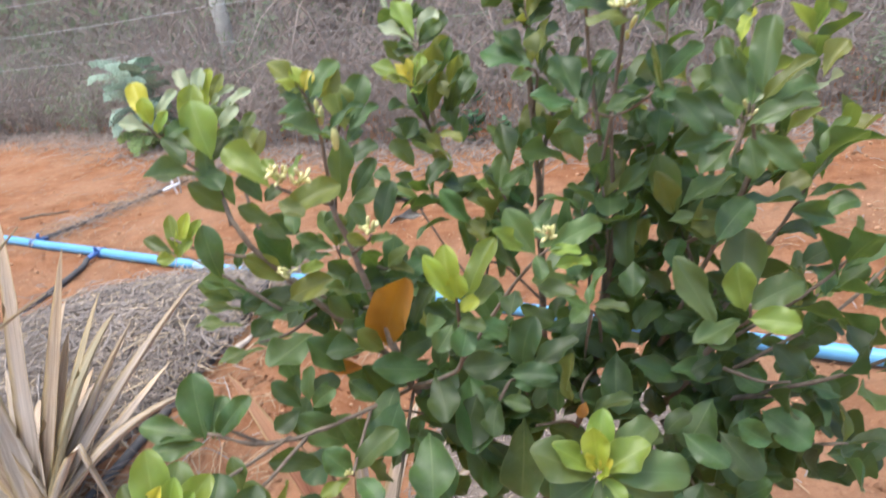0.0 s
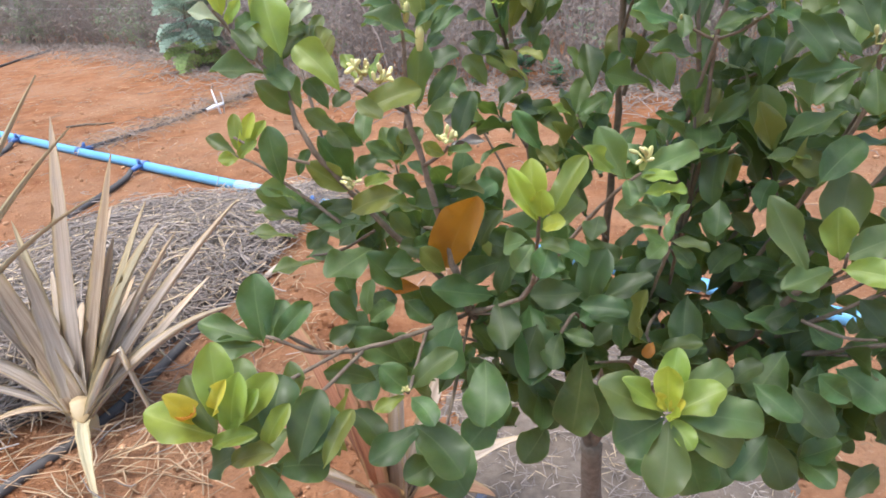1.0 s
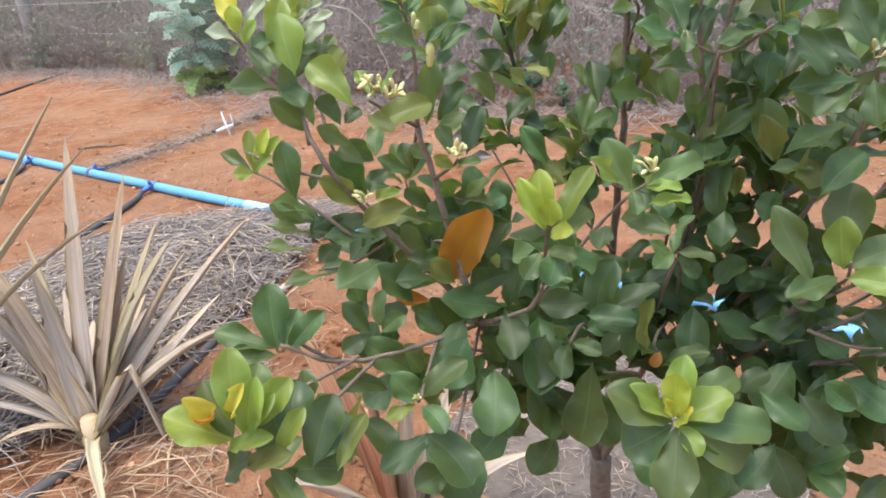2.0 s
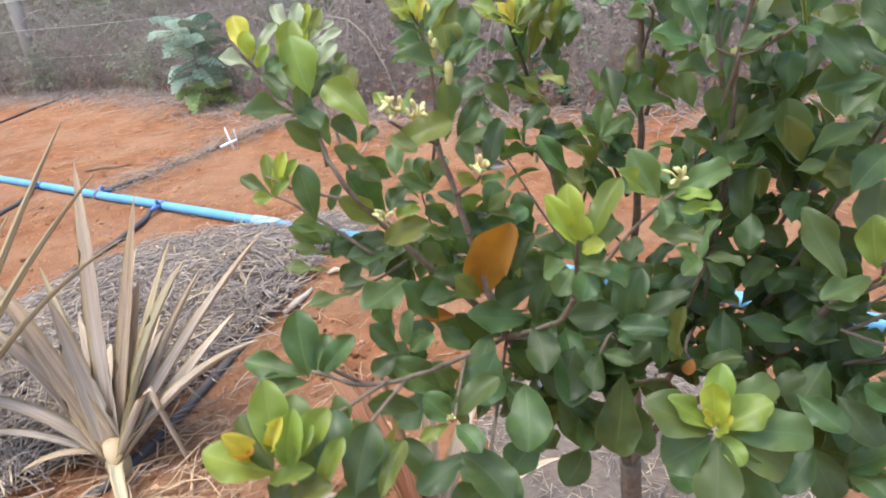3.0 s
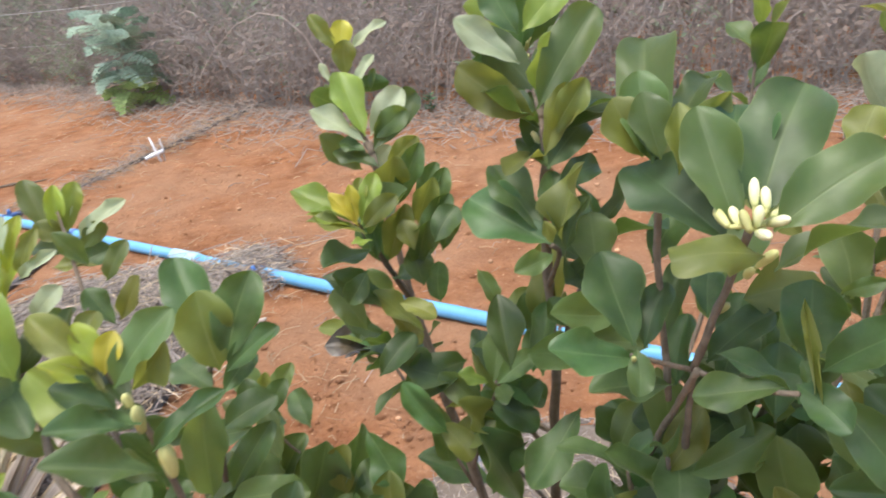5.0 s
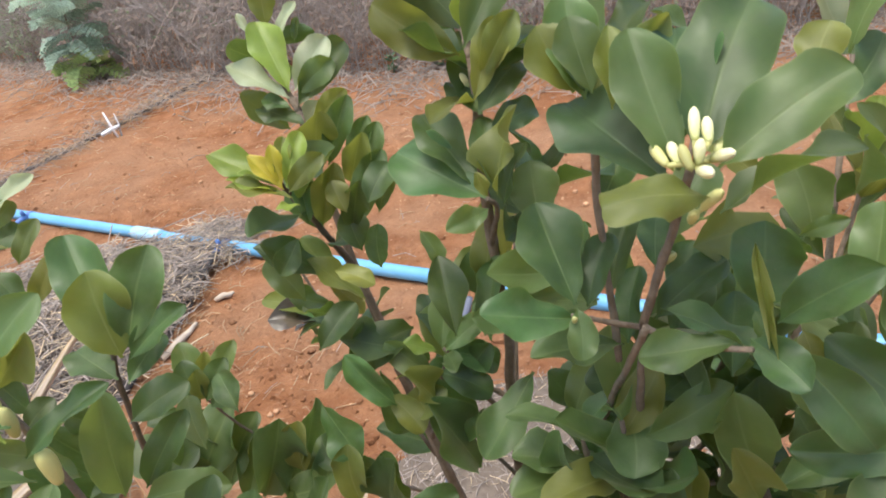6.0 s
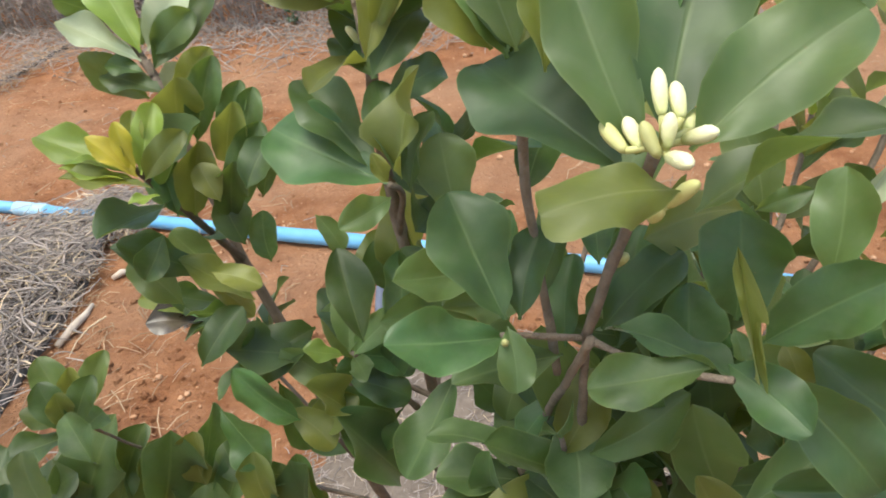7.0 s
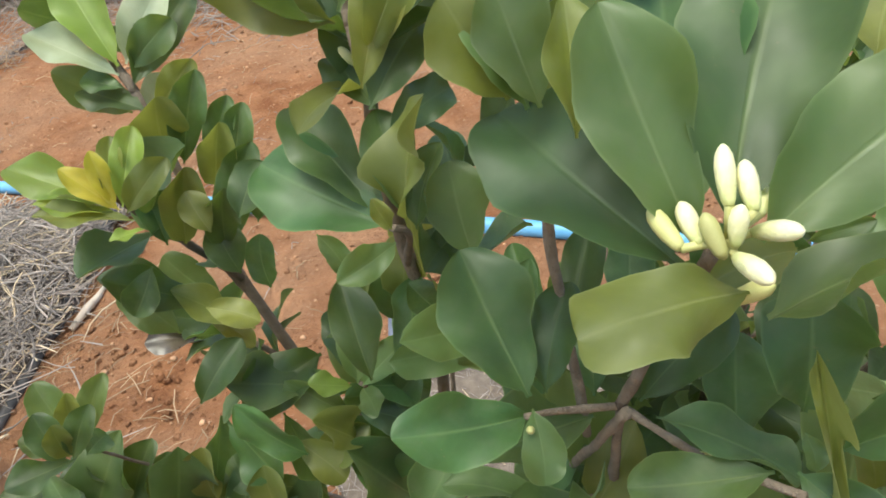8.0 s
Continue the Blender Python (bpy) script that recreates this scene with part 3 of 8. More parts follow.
# middle and back
twig([(0.13, 1.08, 0.62), (0.15, 1.03, 0.72), (0.159, 1.016, 0.755)], 0.0019, 0.0012)
shoot([(0.10, 1.09, 0.80), (0.08, 1.05, 0.88), (0.067, 1.035, 0.915)], 0, 0.040, 0.70, 34, more=4, yellow=3)
shoot([(0.088, 1.092, 0.93), (0.075, 1.12, 0.955), (0.063, 1.18, 0.985)], 0, 0.034, 0.8, 35, more=4)
shoot([(0.063, 1.18, 0.98), (0.061, 1.20, 0.985), (0.060, 1.22, 0.99)], 0, 0.030, 0.8, 36, more=0)
twig([(0.12, 1.08, 0.66), (0.10, 1.09, 0.78), (0.092, 1.07, 0.84)], 0.0019, 0.0012)
twig([(0.13, 1.08, 0.60), (0.06, 1.14, 0.72), (0.04, 1.152, 0.775)], 0.0019, 0.0012)
twig([(0.20, 1.05, 0.60), (0.225, 1.12, 0.76), (0.234, 1.151, 0.825)], 0.0019, 0.0012)
shoot([(0.22, 1.0, 0.5), (0.29, 0.99, 0.68), (0.316, 0.973, 0.75)], 7, 0.045, 0.1, 40, more=3)
shoot([(0.262, 0.92, 0.70), (0.237, 0.905, 0.75), (0.232, 0.903, 0.775)], 5, 0.045, 0.0, 41, spread=(40, 100), more=3)
shoot([(0.204, 0.975, 0.975), (0.203, 1.03, 0.99), (0.20, 1.08, 1.01)], 5, 0.045, 0.40, 42, more=4, gap=0.010)
shoot([(0.23, 1.02, 0.5), (0.38, 1.15, 0.80), (0.419, 1.202, 0.965)], 7, 0.042, 0.50, 43, more=4, gap=0.010)
shoot([(0.31, 0.92, 0.6), (0.36, 0.83, 0.80), (0.354, 0.80, 0.878)], 0, 0.044, 0.30, 44, more=4)
shoot([(0.30, 0.95, 0.62), (0.42, 1.0, 0.78), (0.45, 1.02, 0.86)], 7, 0.045, 0.40, 45, more=3)
shoot([(0.31, 0.92, 0.6), (0.42, 0.90, 0.72), (0.46, 0.89, 0.80)], 7, 0.048, 0.2, 46, more=3)
shoot([(0.25, 0.94, 0.62), (0.255, 0.90, 0.74), (0.25, 0.885, 0.80)], 7, 0.045, 0.0, 48, gap=0.012, more=3)
shoot([(0.204, 0.98, 0.80), (0.225, 0.99, 0.86), (0.235, 0.985, 0.90)], 5, 0.042, 0.1, 49, more=3)
twig([(0.20, 1.02, 0.62), (0.16, 1.05, 0.66), (0.13, 1.06, 0.67)], 0.0019, 0.0012)

twig([(0.10, 1.09, 0.80), (0.092, 1.092, 0.88), (0.088, 1.092, 0.94)], 0.0019, 0.0012)
shoot([(0.202, 0.985, 0.92), (0.204, 0.975, 0.96), (0.204, 0.985, 0.985)], 4, 0.040, 0.2, 56, more=4)

# outer shoots on the far side of the crown
shoot([(0.34, 0.86, 0.62), (0.42, 0.84, 0.68), (0.46, 0.83, 0.72)], 6, 0.046, 0.2, 57, more=3)
shoot([(0.34, 0.90, 0.60), (0.46, 0.95, 0.72), (0.52, 0.97, 0.80)], 7, 0.046, 0.3, 58, more=3)
shoot([(0.34, 0.86, 0.56), (0.44, 0.82, 0.60), (0.49, 0.80, 0.63)], 6, 0.046, 0.3, 59, more=3)
shoot([(0.34, 0.90, 0.55), (0.48, 0.90, 0.62), (0.55, 0.91, 0.67)], 7, 0.046, 0.2, 60, more=3)
shoot([(0.40, 0.98, 0.70), (0.50, 1.02, 0.82), (0.53, 1.05, 0.90)], 7, 0.044, 0.4, 61, more=3)
shoot([(0.33, 0.88, 0.50), (0.42, 0.83, 0.52), (0.46, 0.81, 0.53)], 5, 0.046, 0.1, 62, spread=(40, 100), more=3)
shoot([(0.31, 0.95, 0.50), (0.46, 0.98, 0.56), (0.52, 0.99, 0.60)], 5, 0.046, 0.1, 63, spread=(30, 100), more=3)
shoot([(0.42, 1.0, 0.74), (0.48, 1.10, 0.88), (0.50, 1.14, 0.98)], 5, 0.042, 0.4, 64, gap=0.010, more=3)

# short inner shoots
inner = random.Random(77)
for k, (p, reach) in enumerate((
    ((-0.03, 0.97, 0.66), 0.07), ((0.0, 0.93, 0.72), 0.06), ((0.30, 0.96, 0.56), 0.09), ((0.26, 0.97, 0.64), 0.08),
    ((0.21, 1.02, 0.70), 0.07), ((0.31, 0.97, 0.66), 0.08), ((0.20, 0.95, 0.56), 0.09), ((0.14, 0.95, 0.54), 0.09),
    ((0.38, 0.93, 0.64), 0.08), ((0.40, 0.95, 0.72), 0.08), ((0.11, 1.08, 0.72), 0.05), ((0.32, 0.93, 0.78), 0.07), ((0.36, 0.93, 0.82), 0.07), ((0.29, 0.95, 0.74), 0.07),
    ((0.34, 0.90, 0.70), 0.07), ((0.40, 0.90, 0.62), 0.08),
)):
    d = Vector((inner.uniform(-1, 1), inner.uniform(-1, 0.6), inner.uniform(0.0, 1.0))).normalized() * reach
    p = Vector(p)
    shoot([p, p + d * 0.5 + Vector((0, 0, 0.006)), p + d], 6, 0.042, 0.0, 100 + k, spread=(30, 95), more=3)

# high flowering shoot and its neighbours
twig([(0.258, 0.872, 0.868), (0.263, 0.852, 0.92), (0.264, 0.833, 0.961)], 0.0022, 0.0016)
twig([(0.258, 0.872, 0.868), (0.24, 0.868, 0.878), (0.225, 0.862, 0.888)], 0.0014, 0.0011)
twig([(0.258, 0.872, 0.868), (0.268, 0.84, 0.88), (0.279, 0.812, 0.897)], 0.0014, 0.0013)
twig([(0.202, 0.985, 0.86), (0.205, 0.95, 0.90), (0.20, 0.940, 0.912)], 0.0018, 0.0013)

# the large flower cluster at the high tip: each bud from its foot to its end
bud_cluster((0.2643, 0.8301, 0.9642), [
    ((0.2639, 0.8298, 0.9727), (0.2666, 0.8382, 0.9809)), ((0.2675, 0.8272, 0.9723), (0.2701, 0.8363, 0.9774)), ((0.2640, 0.8265, 0.9657), (0.2652, 0.8278, 0.9738)),
    ((0.2732, 0.8345, 0.9645), (0.2782, 0.8405, 0.9666)), ((0.2699, 0.8302, 0.9643), (0.2728, 0.8200, 0.9705)), ((0.2637, 0.8255, 0.9635), (0.2628, 0.8127, 0.9679)),
    ((0.2548, 0.8300, 0.9653), (0.2527, 0.8400, 0.9691)), ((0.2587, 0.8298, 0.9651), (0.2586, 0.8385, 0.9698)), ((0.2611, 0.8258, 0.9644), (0.2596, 0.8310, 0.9716)),
], 0.1)
bud_cluster((0.2665, 0.8370, 0.9400), [((0.2674, 0.8310, 0.9463), (0.2708, 0.8230, 0.9562)), ((0.2663, 0.8385, 0.9374), (0.2651, 0.8308, 0.9452))], 0.9)
bud_cluster((0.2636, 0.8590, 0.9085), [((0.2636, 0.8582, 0.9092), (0.2654, 0.8519, 0.9168))], 1.0)
flowers((-0.020, 0.768, 0.880), (-0.1, -0.4, 1), 14, 0.0085, 2.2, 5)
flowers((-0.007, 0.770, 0.872), (0.5, -0.4, 0.8), 8, 0.0085, 1.8, 15)
flowers((0.035, 0.795, 0.818), (0, -0.4, 1), 11, 0.0085, 1.7, 6)
flowers((-0.067, 0.895, 0.748), (0, -0.4, 1), 9, 0.0085, 1.6, 7)
flowers((0.178, 0.738, 0.814), (0, -0.4, 1), 8, 0.0085, 1.3, 8, 0.6)
flowers((0.200, 1.06, 0.998), (0, -0.3, 1), 6, 0.0085, 1.2, 10, 0.3)
flowers((0.204, 0.985, 0.955), (-0.6, -0.3, 0.7), 2, 0.008, 0.8, 11, 0.5)
bud_cluster((0.0074, 0.8220, 0.9156), [((0.0074, 0.8220, 0.9156), (0.0087, 0.8190, 0.9266))], 1.0, 1.1)
bud_cluster((0.0089, 0.8210, 0.9053), [((0.0089, 0.8210, 0.9053), (0.0117, 0.8180, 0.9207))], 1.0, 1.1)
bud_cluster((0.0181, 0.8160, 0.8841), [((0.0181, 0.8160, 0.8841), (0.0202, 0.8130, 0.9035))], 1.0, 1.1)
flowers((0.2255, 0.857, 0.888), (0, -0.6, 0.8), 1, 0.0065, 0.2, 16, 1.0)
flowers((0.268, 0.839, 0.881), (0, -0.8, 0.3), 1, 0.0045, 0.2, 17, 1.0)
flowers((0.350, 0.80, 0.872), (0.1, -0.6, 0.8), 2, 0.008, 0.6, 14, 0.6)
flowers((-0.006, 0.727, 0.629), (0, -0.5, 1), 4, 0.006, 1.0, 9)

# pale leaves between the two high shoots
twig([(0.25, 0.885, 0.84), (0.246, 0.892, 0.917), (0.243, 0.884, 0.974)], 0.0020, 0.0016)
leaf((0.241, 0.884, 0.974), (0.239, 0.902, 1.012), (-0.19, -0.70, 0.68), "fresh", 6, 0.96)
leaf((0.242, 0.884, 0.973), (0.257, 0.960, 1.014), (-0.20, -0.70, 0.68), "fresh", 7, 0.70)
leaf((0.246, 0.884, 0.973), (0.279, 0.898, 0.998), (0.13, -0.99, 0.07), "olive", 6, 0.70)
leaf((0.251, 0.888, 0.982), (0.280, 0.931, 0.997), (-0.22, -0.71, 0.67), "mature", 7, 0.70)
leaf((0.243, 0.885, 0.975), (0.236, 0.892, 1.002), (-0.19, -0.67, 0.72), "mature", 6, 0.75)
leaf((0.244, 0.884, 0.974), (0.257, 0.897, 0.994), (-0.28, -0.95, 0.14), "olive", 6, 0.83)

# tip with a curled yellow top
leaf((0.000, 0.825, 0.933), (0.006, 0.833, 0.949), (0.47, -0.69, 0.55), "yellow", 7, 1.28)
leaf((-0.002, 0.826, 0.935), (-0.010, 0.834, 0.954), (0.68, -0.59, 0.43), "lime", 7, 0.98)
leaf((-0.004, 0.825, 0.935), (-0.028, 0.835, 0.959), (0.45, -0.64, 0.63), "olive", 7, 0.83)
leaf((-0.003, 0.823, 0.929), (-0.021, 0.818, 0.945), (0.17, -0.24, 0.95), "lime", 7, 0.70)
leaf((0.004, 0.822, 0.928), (0.029, 0.841, 0.952), (0.38, -0.57, 0.72), "fresh", 7, 1.05)
leaf((0.001, 0.821, 0.927), (-0.025, 0.836, 0.938), (0.34, -0.50, 0.80), "olive", 7, 0.81)
leaf((0.003, 0.818, 0.920), (-0.020, 0.818, 0.934), (0.22, -0.32, 0.92), "mature", 7, 0.99)
leaf((0.010, 0.822, 0.926), (0.031, 0.822, 0.948), (0.84, -0.42, 0.36), "olive", 7, 0.70)
leaf((0.010, 0.815, 0.912), (-0.022, 0.806, 0.921), (0.21, -0.32, 0.92), "mature", 7, 0.70)
leaf((0.013, 0.816, 0.913), (-0.027, 0.831, 0.903), (0.31, -0.48, 0.82), "mature", 7, 0.79)
leaf((0.016, 0.811, 0.902), (0.045, 0.830, 0.916), (0.30, -0.46, 0.83), "mature", 7, 0.70)
leaf((0.018, 0.807, 0.894), (-0.019, 0.793, 0.915), (0.20, -0.30, 0.93), "mature", 7, 0.70)
leaf((0.009, 0.818, 0.918), (-0.016, 0.856, 0.932), (0.37, -0.56, 0.74), "mature", 7, 0.70)
leaf((0.017, 0.890, 0.886), (0.013, 0.900, 0.929), (0.39, -0.81, 0.44), "olive", 6, 1.20)
leaf((0.021, 0.892, 0.890), (0.039, 0.913, 0.931), (0.28, -0.62, 0.74), "mature", 6, 0.98)
leaf((0.016, 0.892, 0.890), (-0.010, 0.934, 0.934), (0.29, -0.61, 0.73), "mature", 6, 0.70)
leaf((0.020, 0.890, 0.884), (0.050, 0.901, 0.903), (0.21, -0.44, 0.87), "mature", 6, 0.70)
leaf((0.006, 0.861, 0.827), (0.014, 0.867, 0.885), (0.32, -0.57, 0.76), "fresh", 6, 0.70)
leaf((0.017, 0.885, 0.874), (0.029, 0.912, 0.882), (0.29, -0.59, 0.76), "mature", 6, 0.85)
leaf((0.013, 0.886, 0.877), (-0.015, 0.909, 0.882), (0.29, -0.59, 0.75), "mature", 6, 1.00)
leaf((0.015, 0.877, 0.858), (0.045, 0.885, 0.870), (0.25, -0.49, 0.84), "mature", 6, 1.07)
leaf((0.013, 0.860, 0.823), (0.060, 0.855, 0.830), (0.20, -0.37, 0.91), "fresh", 6, 0.70)
leaf((0.016, 0.863, 0.828), (0.041, 0.879, 0.859), (0.30, -0.58, 0.76), "mature", 6, 0.70)
leaf((-0.039, 1.049, 0.727), (-0.048, 1.064, 0.759), (0.25, -0.57, 0.78), "mature", 6, 1.10)
leaf((-0.036, 1.050, 0.729), (-0.034, 1.052, 0.757), (0.27, -0.64, 0.71), "olive", 6, 1.11)
leaf((-0.034, 1.049, 0.727), (-0.014, 1.064, 0.756), (0.24, -0.58, 0.78), "mature", 6, 0.93)

# yellow side shoot and upper leaves of the slender stem
leaf((0.078, 1.027, 0.903), (0.033, 1.047, 0.925), (0.24, -0.60, 0.76), "young", 6, 0.70)
leaf((0.079, 1.026, 0.901), (0.061, 1.032, 0.925), (0.23, -0.60, 0.77), "yellow", 6, 0.70)
leaf((0.078, 1.028, 0.903), (0.076, 1.034, 0.929), (0.29, -0.75, 0.59), "yellow", 6, 0.70)
leaf((0.077, 1.028, 0.904), (0.083, 1.046, 0.929), (0.30, -0.75, 0.58), "olive", 6, 0.70)
leaf((0.081, 1.026, 0.902), (0.093, 1.051, 0.929), (0.29, -0.75, 0.59), "young", 6, 0.70)
leaf((0.082, 1.025, 0.899), (0.108, 1.030, 0.919), (0.26, -0.68, 0.69), "olive", 6, 0.87)
leaf((0.078, 1.025, 0.899), (0.045, 1.026, 0.914), (0.11, -0.29, 0.95), "young", 6, 0.70)
leaf((0.084, 1.022, 0.896), (0.046, 1.018, 0.912), (0.11, -0.29, 0.95), "olive", 6, 0.70)
leaf((0.088, 1.019, 0.892), (0.075, 1.010, 0.895), (0.14, -0.39, 0.91), "young", 6, 0.83)
leaf((0.084, 1.098, 0.943), (0.067, 1.131, 0.987), (0.26, -0.84, 0.47), "young", 6, 0.82)
leaf((0.083, 1.096, 0.939), (0.043, 1.116, 0.964), (0.21, -0.68, 0.70), "pale", 6, 0.70)
leaf((0.088, 1.098, 0.943), (0.115, 1.116, 0.972), (0.23, -0.78, 0.58), "pale", 6, 0.93)
leaf((0.090, 1.096, 0.941), (0.118, 1.101, 0.959), (0.24, -0.84, 0.48), "fresh", 6, 1.09)
leaf((0.088, 1.091, 0.933), (0.125, 1.133, 0.963), (0.23, -0.77, 0.60), "mature", 6, 0.70)
leaf((0.083, 1.092, 0.934), (0.064, 1.098, 0.941), (0.21, -0.68, 0.71), "mature", 6, 1.17)
leaf((0.092, 1.083, 0.923), (0.059, 1.106, 0.933), (0.19, -0.66, 0.72), "mature", 6, 0.94)
leaf((0.099, 1.082, 0.922), (0.124, 1.082, 0.943), (0.24, -0.88, 0.42), "olive", 6, 0.92)
leaf((0.104, 1.064, 0.898), (0.126, 1.069, 0.942), (0.22, -0.79, 0.58), "mature", 6, 0.70)
leaf((0.096, 1.067, 0.901), (0.107, 1.056, 0.938), (0.27, -0.91, 0.30), "olive", 6, 1.21)
leaf((0.118, 1.061, 0.895), (0.136, 1.069, 0.926), (0.19, -0.79, 0.58), "mature", 6, 0.76)
leaf((0.117, 1.054, 0.886), (0.133, 1.043, 0.924), (0.22, -0.91, 0.36), "olive", 6, 0.78)
leaf((0.127, 1.054, 0.886), (0.142, 1.066, 0.922), (0.16, -0.78, 0.61), "mature", 6, 0.74)
leaf((0.116, 1.037, 0.861), (0.143, 1.045, 0.910), (0.17, -0.66, 0.73), "mature", 6, 0.70)
leaf((0.085, 1.043, 0.866), (0.084, 1.059, 0.906), (0.25, -0.73, 0.64), "mature", 6, 0.71)
leaf((0.114, 1.037, 0.861), (0.127, 1.026, 0.899), (0.19, -0.73, 0.66), "mature", 6, 0.82)
leaf((0.094, 1.042, 0.865), (0.112, 1.035, 0.910), (0.28, -0.87, 0.41), "olive", 6, 0.83)
leaf((0.133, 1.040, 0.868), (0.148, 1.048, 0.897), (0.14, -0.67, 0.73), "mature", 6, 0.74)
leaf((0.093, 1.043, 0.823), (0.038, 1.055, 0.850), (0.12, -0.35, 0.93), "mature", 6, 0.70)
leaf((0.111, 1.031, 0.808), (0.078, 1.035, 0.844), (0.12, -0.43, 0.90), "olive", 6, 0.70)
leaf((0.086, 1.042, 0.820), (0.109, 1.026, 0.800), (0.15, -0.44, 0.88), "olive", 6, 0.70)

# leaves along the tall stem
leaf((0.199, 0.972, 0.978), (0.159, 0.984, 1.008), (-0.10, -0.99, -0.07), "olive", 6, 0.90)
leaf((0.194, 0.985, 1.005), (0.160, 0.995, 1.032), (-0.08, -0.91, 0.41), "pale", 6, 0.70)
leaf((0.201, 0.973, 0.981), (0.240, 0.999, 1.029), (-0.09, -0.81, 0.58), "fresh", 6, 0.73)
leaf((0.207, 0.967, 0.966), (0.228, 0.971, 0.996), (-0.12, -0.99, 0.07), "olive", 6, 0.83)
leaf((0.202, 0.962, 0.957), (0.221, 0.980, 0.992), (-0.11, -0.99, 0.04), "olive", 6, 0.77)
leaf((0.203, 0.959, 0.950), (0.230, 0.990, 0.966), (-0.09, -0.77, 0.63), "mature", 6, 0.89)
leaf((0.207, 0.955, 0.941), (0.235, 0.979, 0.942), (-0.10, -0.75, 0.65), "mature", 6, 0.89)
leaf((0.195, 0.992, 1.020), (0.181, 1.006, 1.051), (-0.09, -0.99, -0.07), "mature", 6, 1.06)
leaf((0.198, 0.993, 1.021), (0.225, 1.004, 1.042), (-0.08, -0.86, 0.51), "young", 6, 1.06)
leaf((0.205, 0.959, 0.950), (0.195, 0.995, 0.958), (-0.09, -0.77, 0.63), "mature", 6, 0.88)

# small shoot low on the tall stem
leaf((0.159, 1.000, 0.778), (0.170, 1.022, 0.811), (0.07, -0.53, 0.84), "fresh", 6, 0.99)
leaf((0.161, 0.999, 0.776), (0.192, 1.008, 0.793), (0.07, -0.53, 0.85), "fresh", 6, 0.92)
leaf((0.155, 1.000, 0.777), (0.134, 0.998, 0.789), (0.06, -0.38, 0.92), "young", 6, 1.07)
leaf((0.161, 0.998, 0.775), (0.167, 0.974, 0.777), (0.06, -0.46, 0.89), "fresh", 6, 1.04)
leaf((0.159, 1.001, 0.779), (0.153, 1.048, 0.792), (0.08, -0.60, 0.80), "mature", 6, 0.80)
leaf((0.164, 0.998, 0.776), (0.196, 1.004, 0.753), (0.06, -0.53, 0.85), "mature", 6, 1.10)
twig([(0.19, 1.02, 0.70), (0.17, 1.005, 0.75), (0.160, 1.0, 0.778)], 0.0024, 0.0015)
leaf((0.135, 1.015, 0.769), (0.089, 1.011, 0.793), (0.07, -0.31, 0.95), "mature", 6, 1.15)
leaf((0.115, 1.000, 0.746), (0.137, 0.982, 0.723), (0.13, -0.42, 0.90), "olive", 6, 1.06)
leaf((0.112, 1.010, 0.760), (0.118, 0.998, 0.709), (0.17, -0.58, 0.80), "mature", 6, 0.70)
leaf((0.143, 1.004, 0.755), (0.163, 0.995, 0.693), (0.10, -0.51, 0.86), "mature", 6, 1.07)

# dry curled leaf and the dark leaves beside it
leaf((0.064, 1.118, 0.727), (0.009, 1.119, 0.748), (0.02, -0.09, 1.00), "dead", 5, 0.83)
leaf((0.064, 1.119, 0.728), (0.026, 1.137, 0.759), (0.11, -0.47, 0.88), "mature", 5, 0.78)
leaf((0.064, 1.122, 0.734), (0.001, 1.145, 0.753), (0.13, -0.56, 0.82), "olive", 4, 0.70)
leaf((-0.051, 1.085, 0.704), (-0.067, 1.109, 0.747), (0.32, -0.64, 0.70), "fresh", 6, 0.89)
leaf((-0.051, 1.085, 0.704), (-0.041, 1.091, 0.746), (0.35, -0.69, 0.63), "olive", 6, 0.76)
leaf((-0.048, 1.084, 0.704), (-0.020, 1.106, 0.743), (0.29, -0.57, 0.77), "fresh", 6, 0.70)
leaf((-0.056, 1.083, 0.701), (-0.083, 1.083, 0.722), (0.17, -0.33, 0.93), "fresh", 6, 1.03)
leaf((-0.057, 1.079, 0.695), (-0.095, 1.061, 0.703), (0.17, -0.32, 0.93), "mature", 6, 1.10)
leaf((-0.048, 1.080, 0.696), (-0.040, 1.100, 0.691), (0.32, -0.63, 0.71), "mature", 6, 1.70)
leaf((-0.104, 1.106, 0.580), (-0.057, 1.143, 0.649), (0.17, -0.61, 0.77), "mature", 11, 0.91)
leaf((-0.076, 1.101, 0.574), (-0.036, 1.137, 0.637), (-0.27, -0.54, 0.80), "mature", 6, 0.78)
leaf((-0.043, 1.097, 0.566), (-0.010, 1.116, 0.642), (0.65, -0.54, 0.54), "mature", 11, 0.97)
leaf((-0.003, 1.106, 0.583), (0.022, 1.138, 0.641), (0.75, -0.47, 0.46), "mature", 6, 0.73)
leaf((-0.000, 1.104, 0.581), (0.007, 1.113, 0.638), (-0.31, -0.60, 0.74), "olive", 6, 1.05)
leaf((0.027, 1.134, 0.634), (0.058, 1.098, 0.591), (-0.41, -0.45, 0.79), "mature", 6, 1.15)
leaf((0.033, 1.101, 0.575), (0.015, 1.139, 0.601), (-0.39, -0.46, 0.80), "mature", 6, 1.08)
leaf((0.075, 1.098, 0.571), (0.047, 1.103, 0.579), (-0.44, -0.39, 0.81), "mature", 5, 1.38)
leaf((0.077, 1.081, 0.541), (0.090, 1.088, 0.595), (-0.41, -0.48, 0.78), "mature", 11, 1.46)
leaf((0.150, 1.100, 0.576), (0.075, 1.119, 0.608), (0.50, -0.26, 0.83), "mature", 7, 0.83)
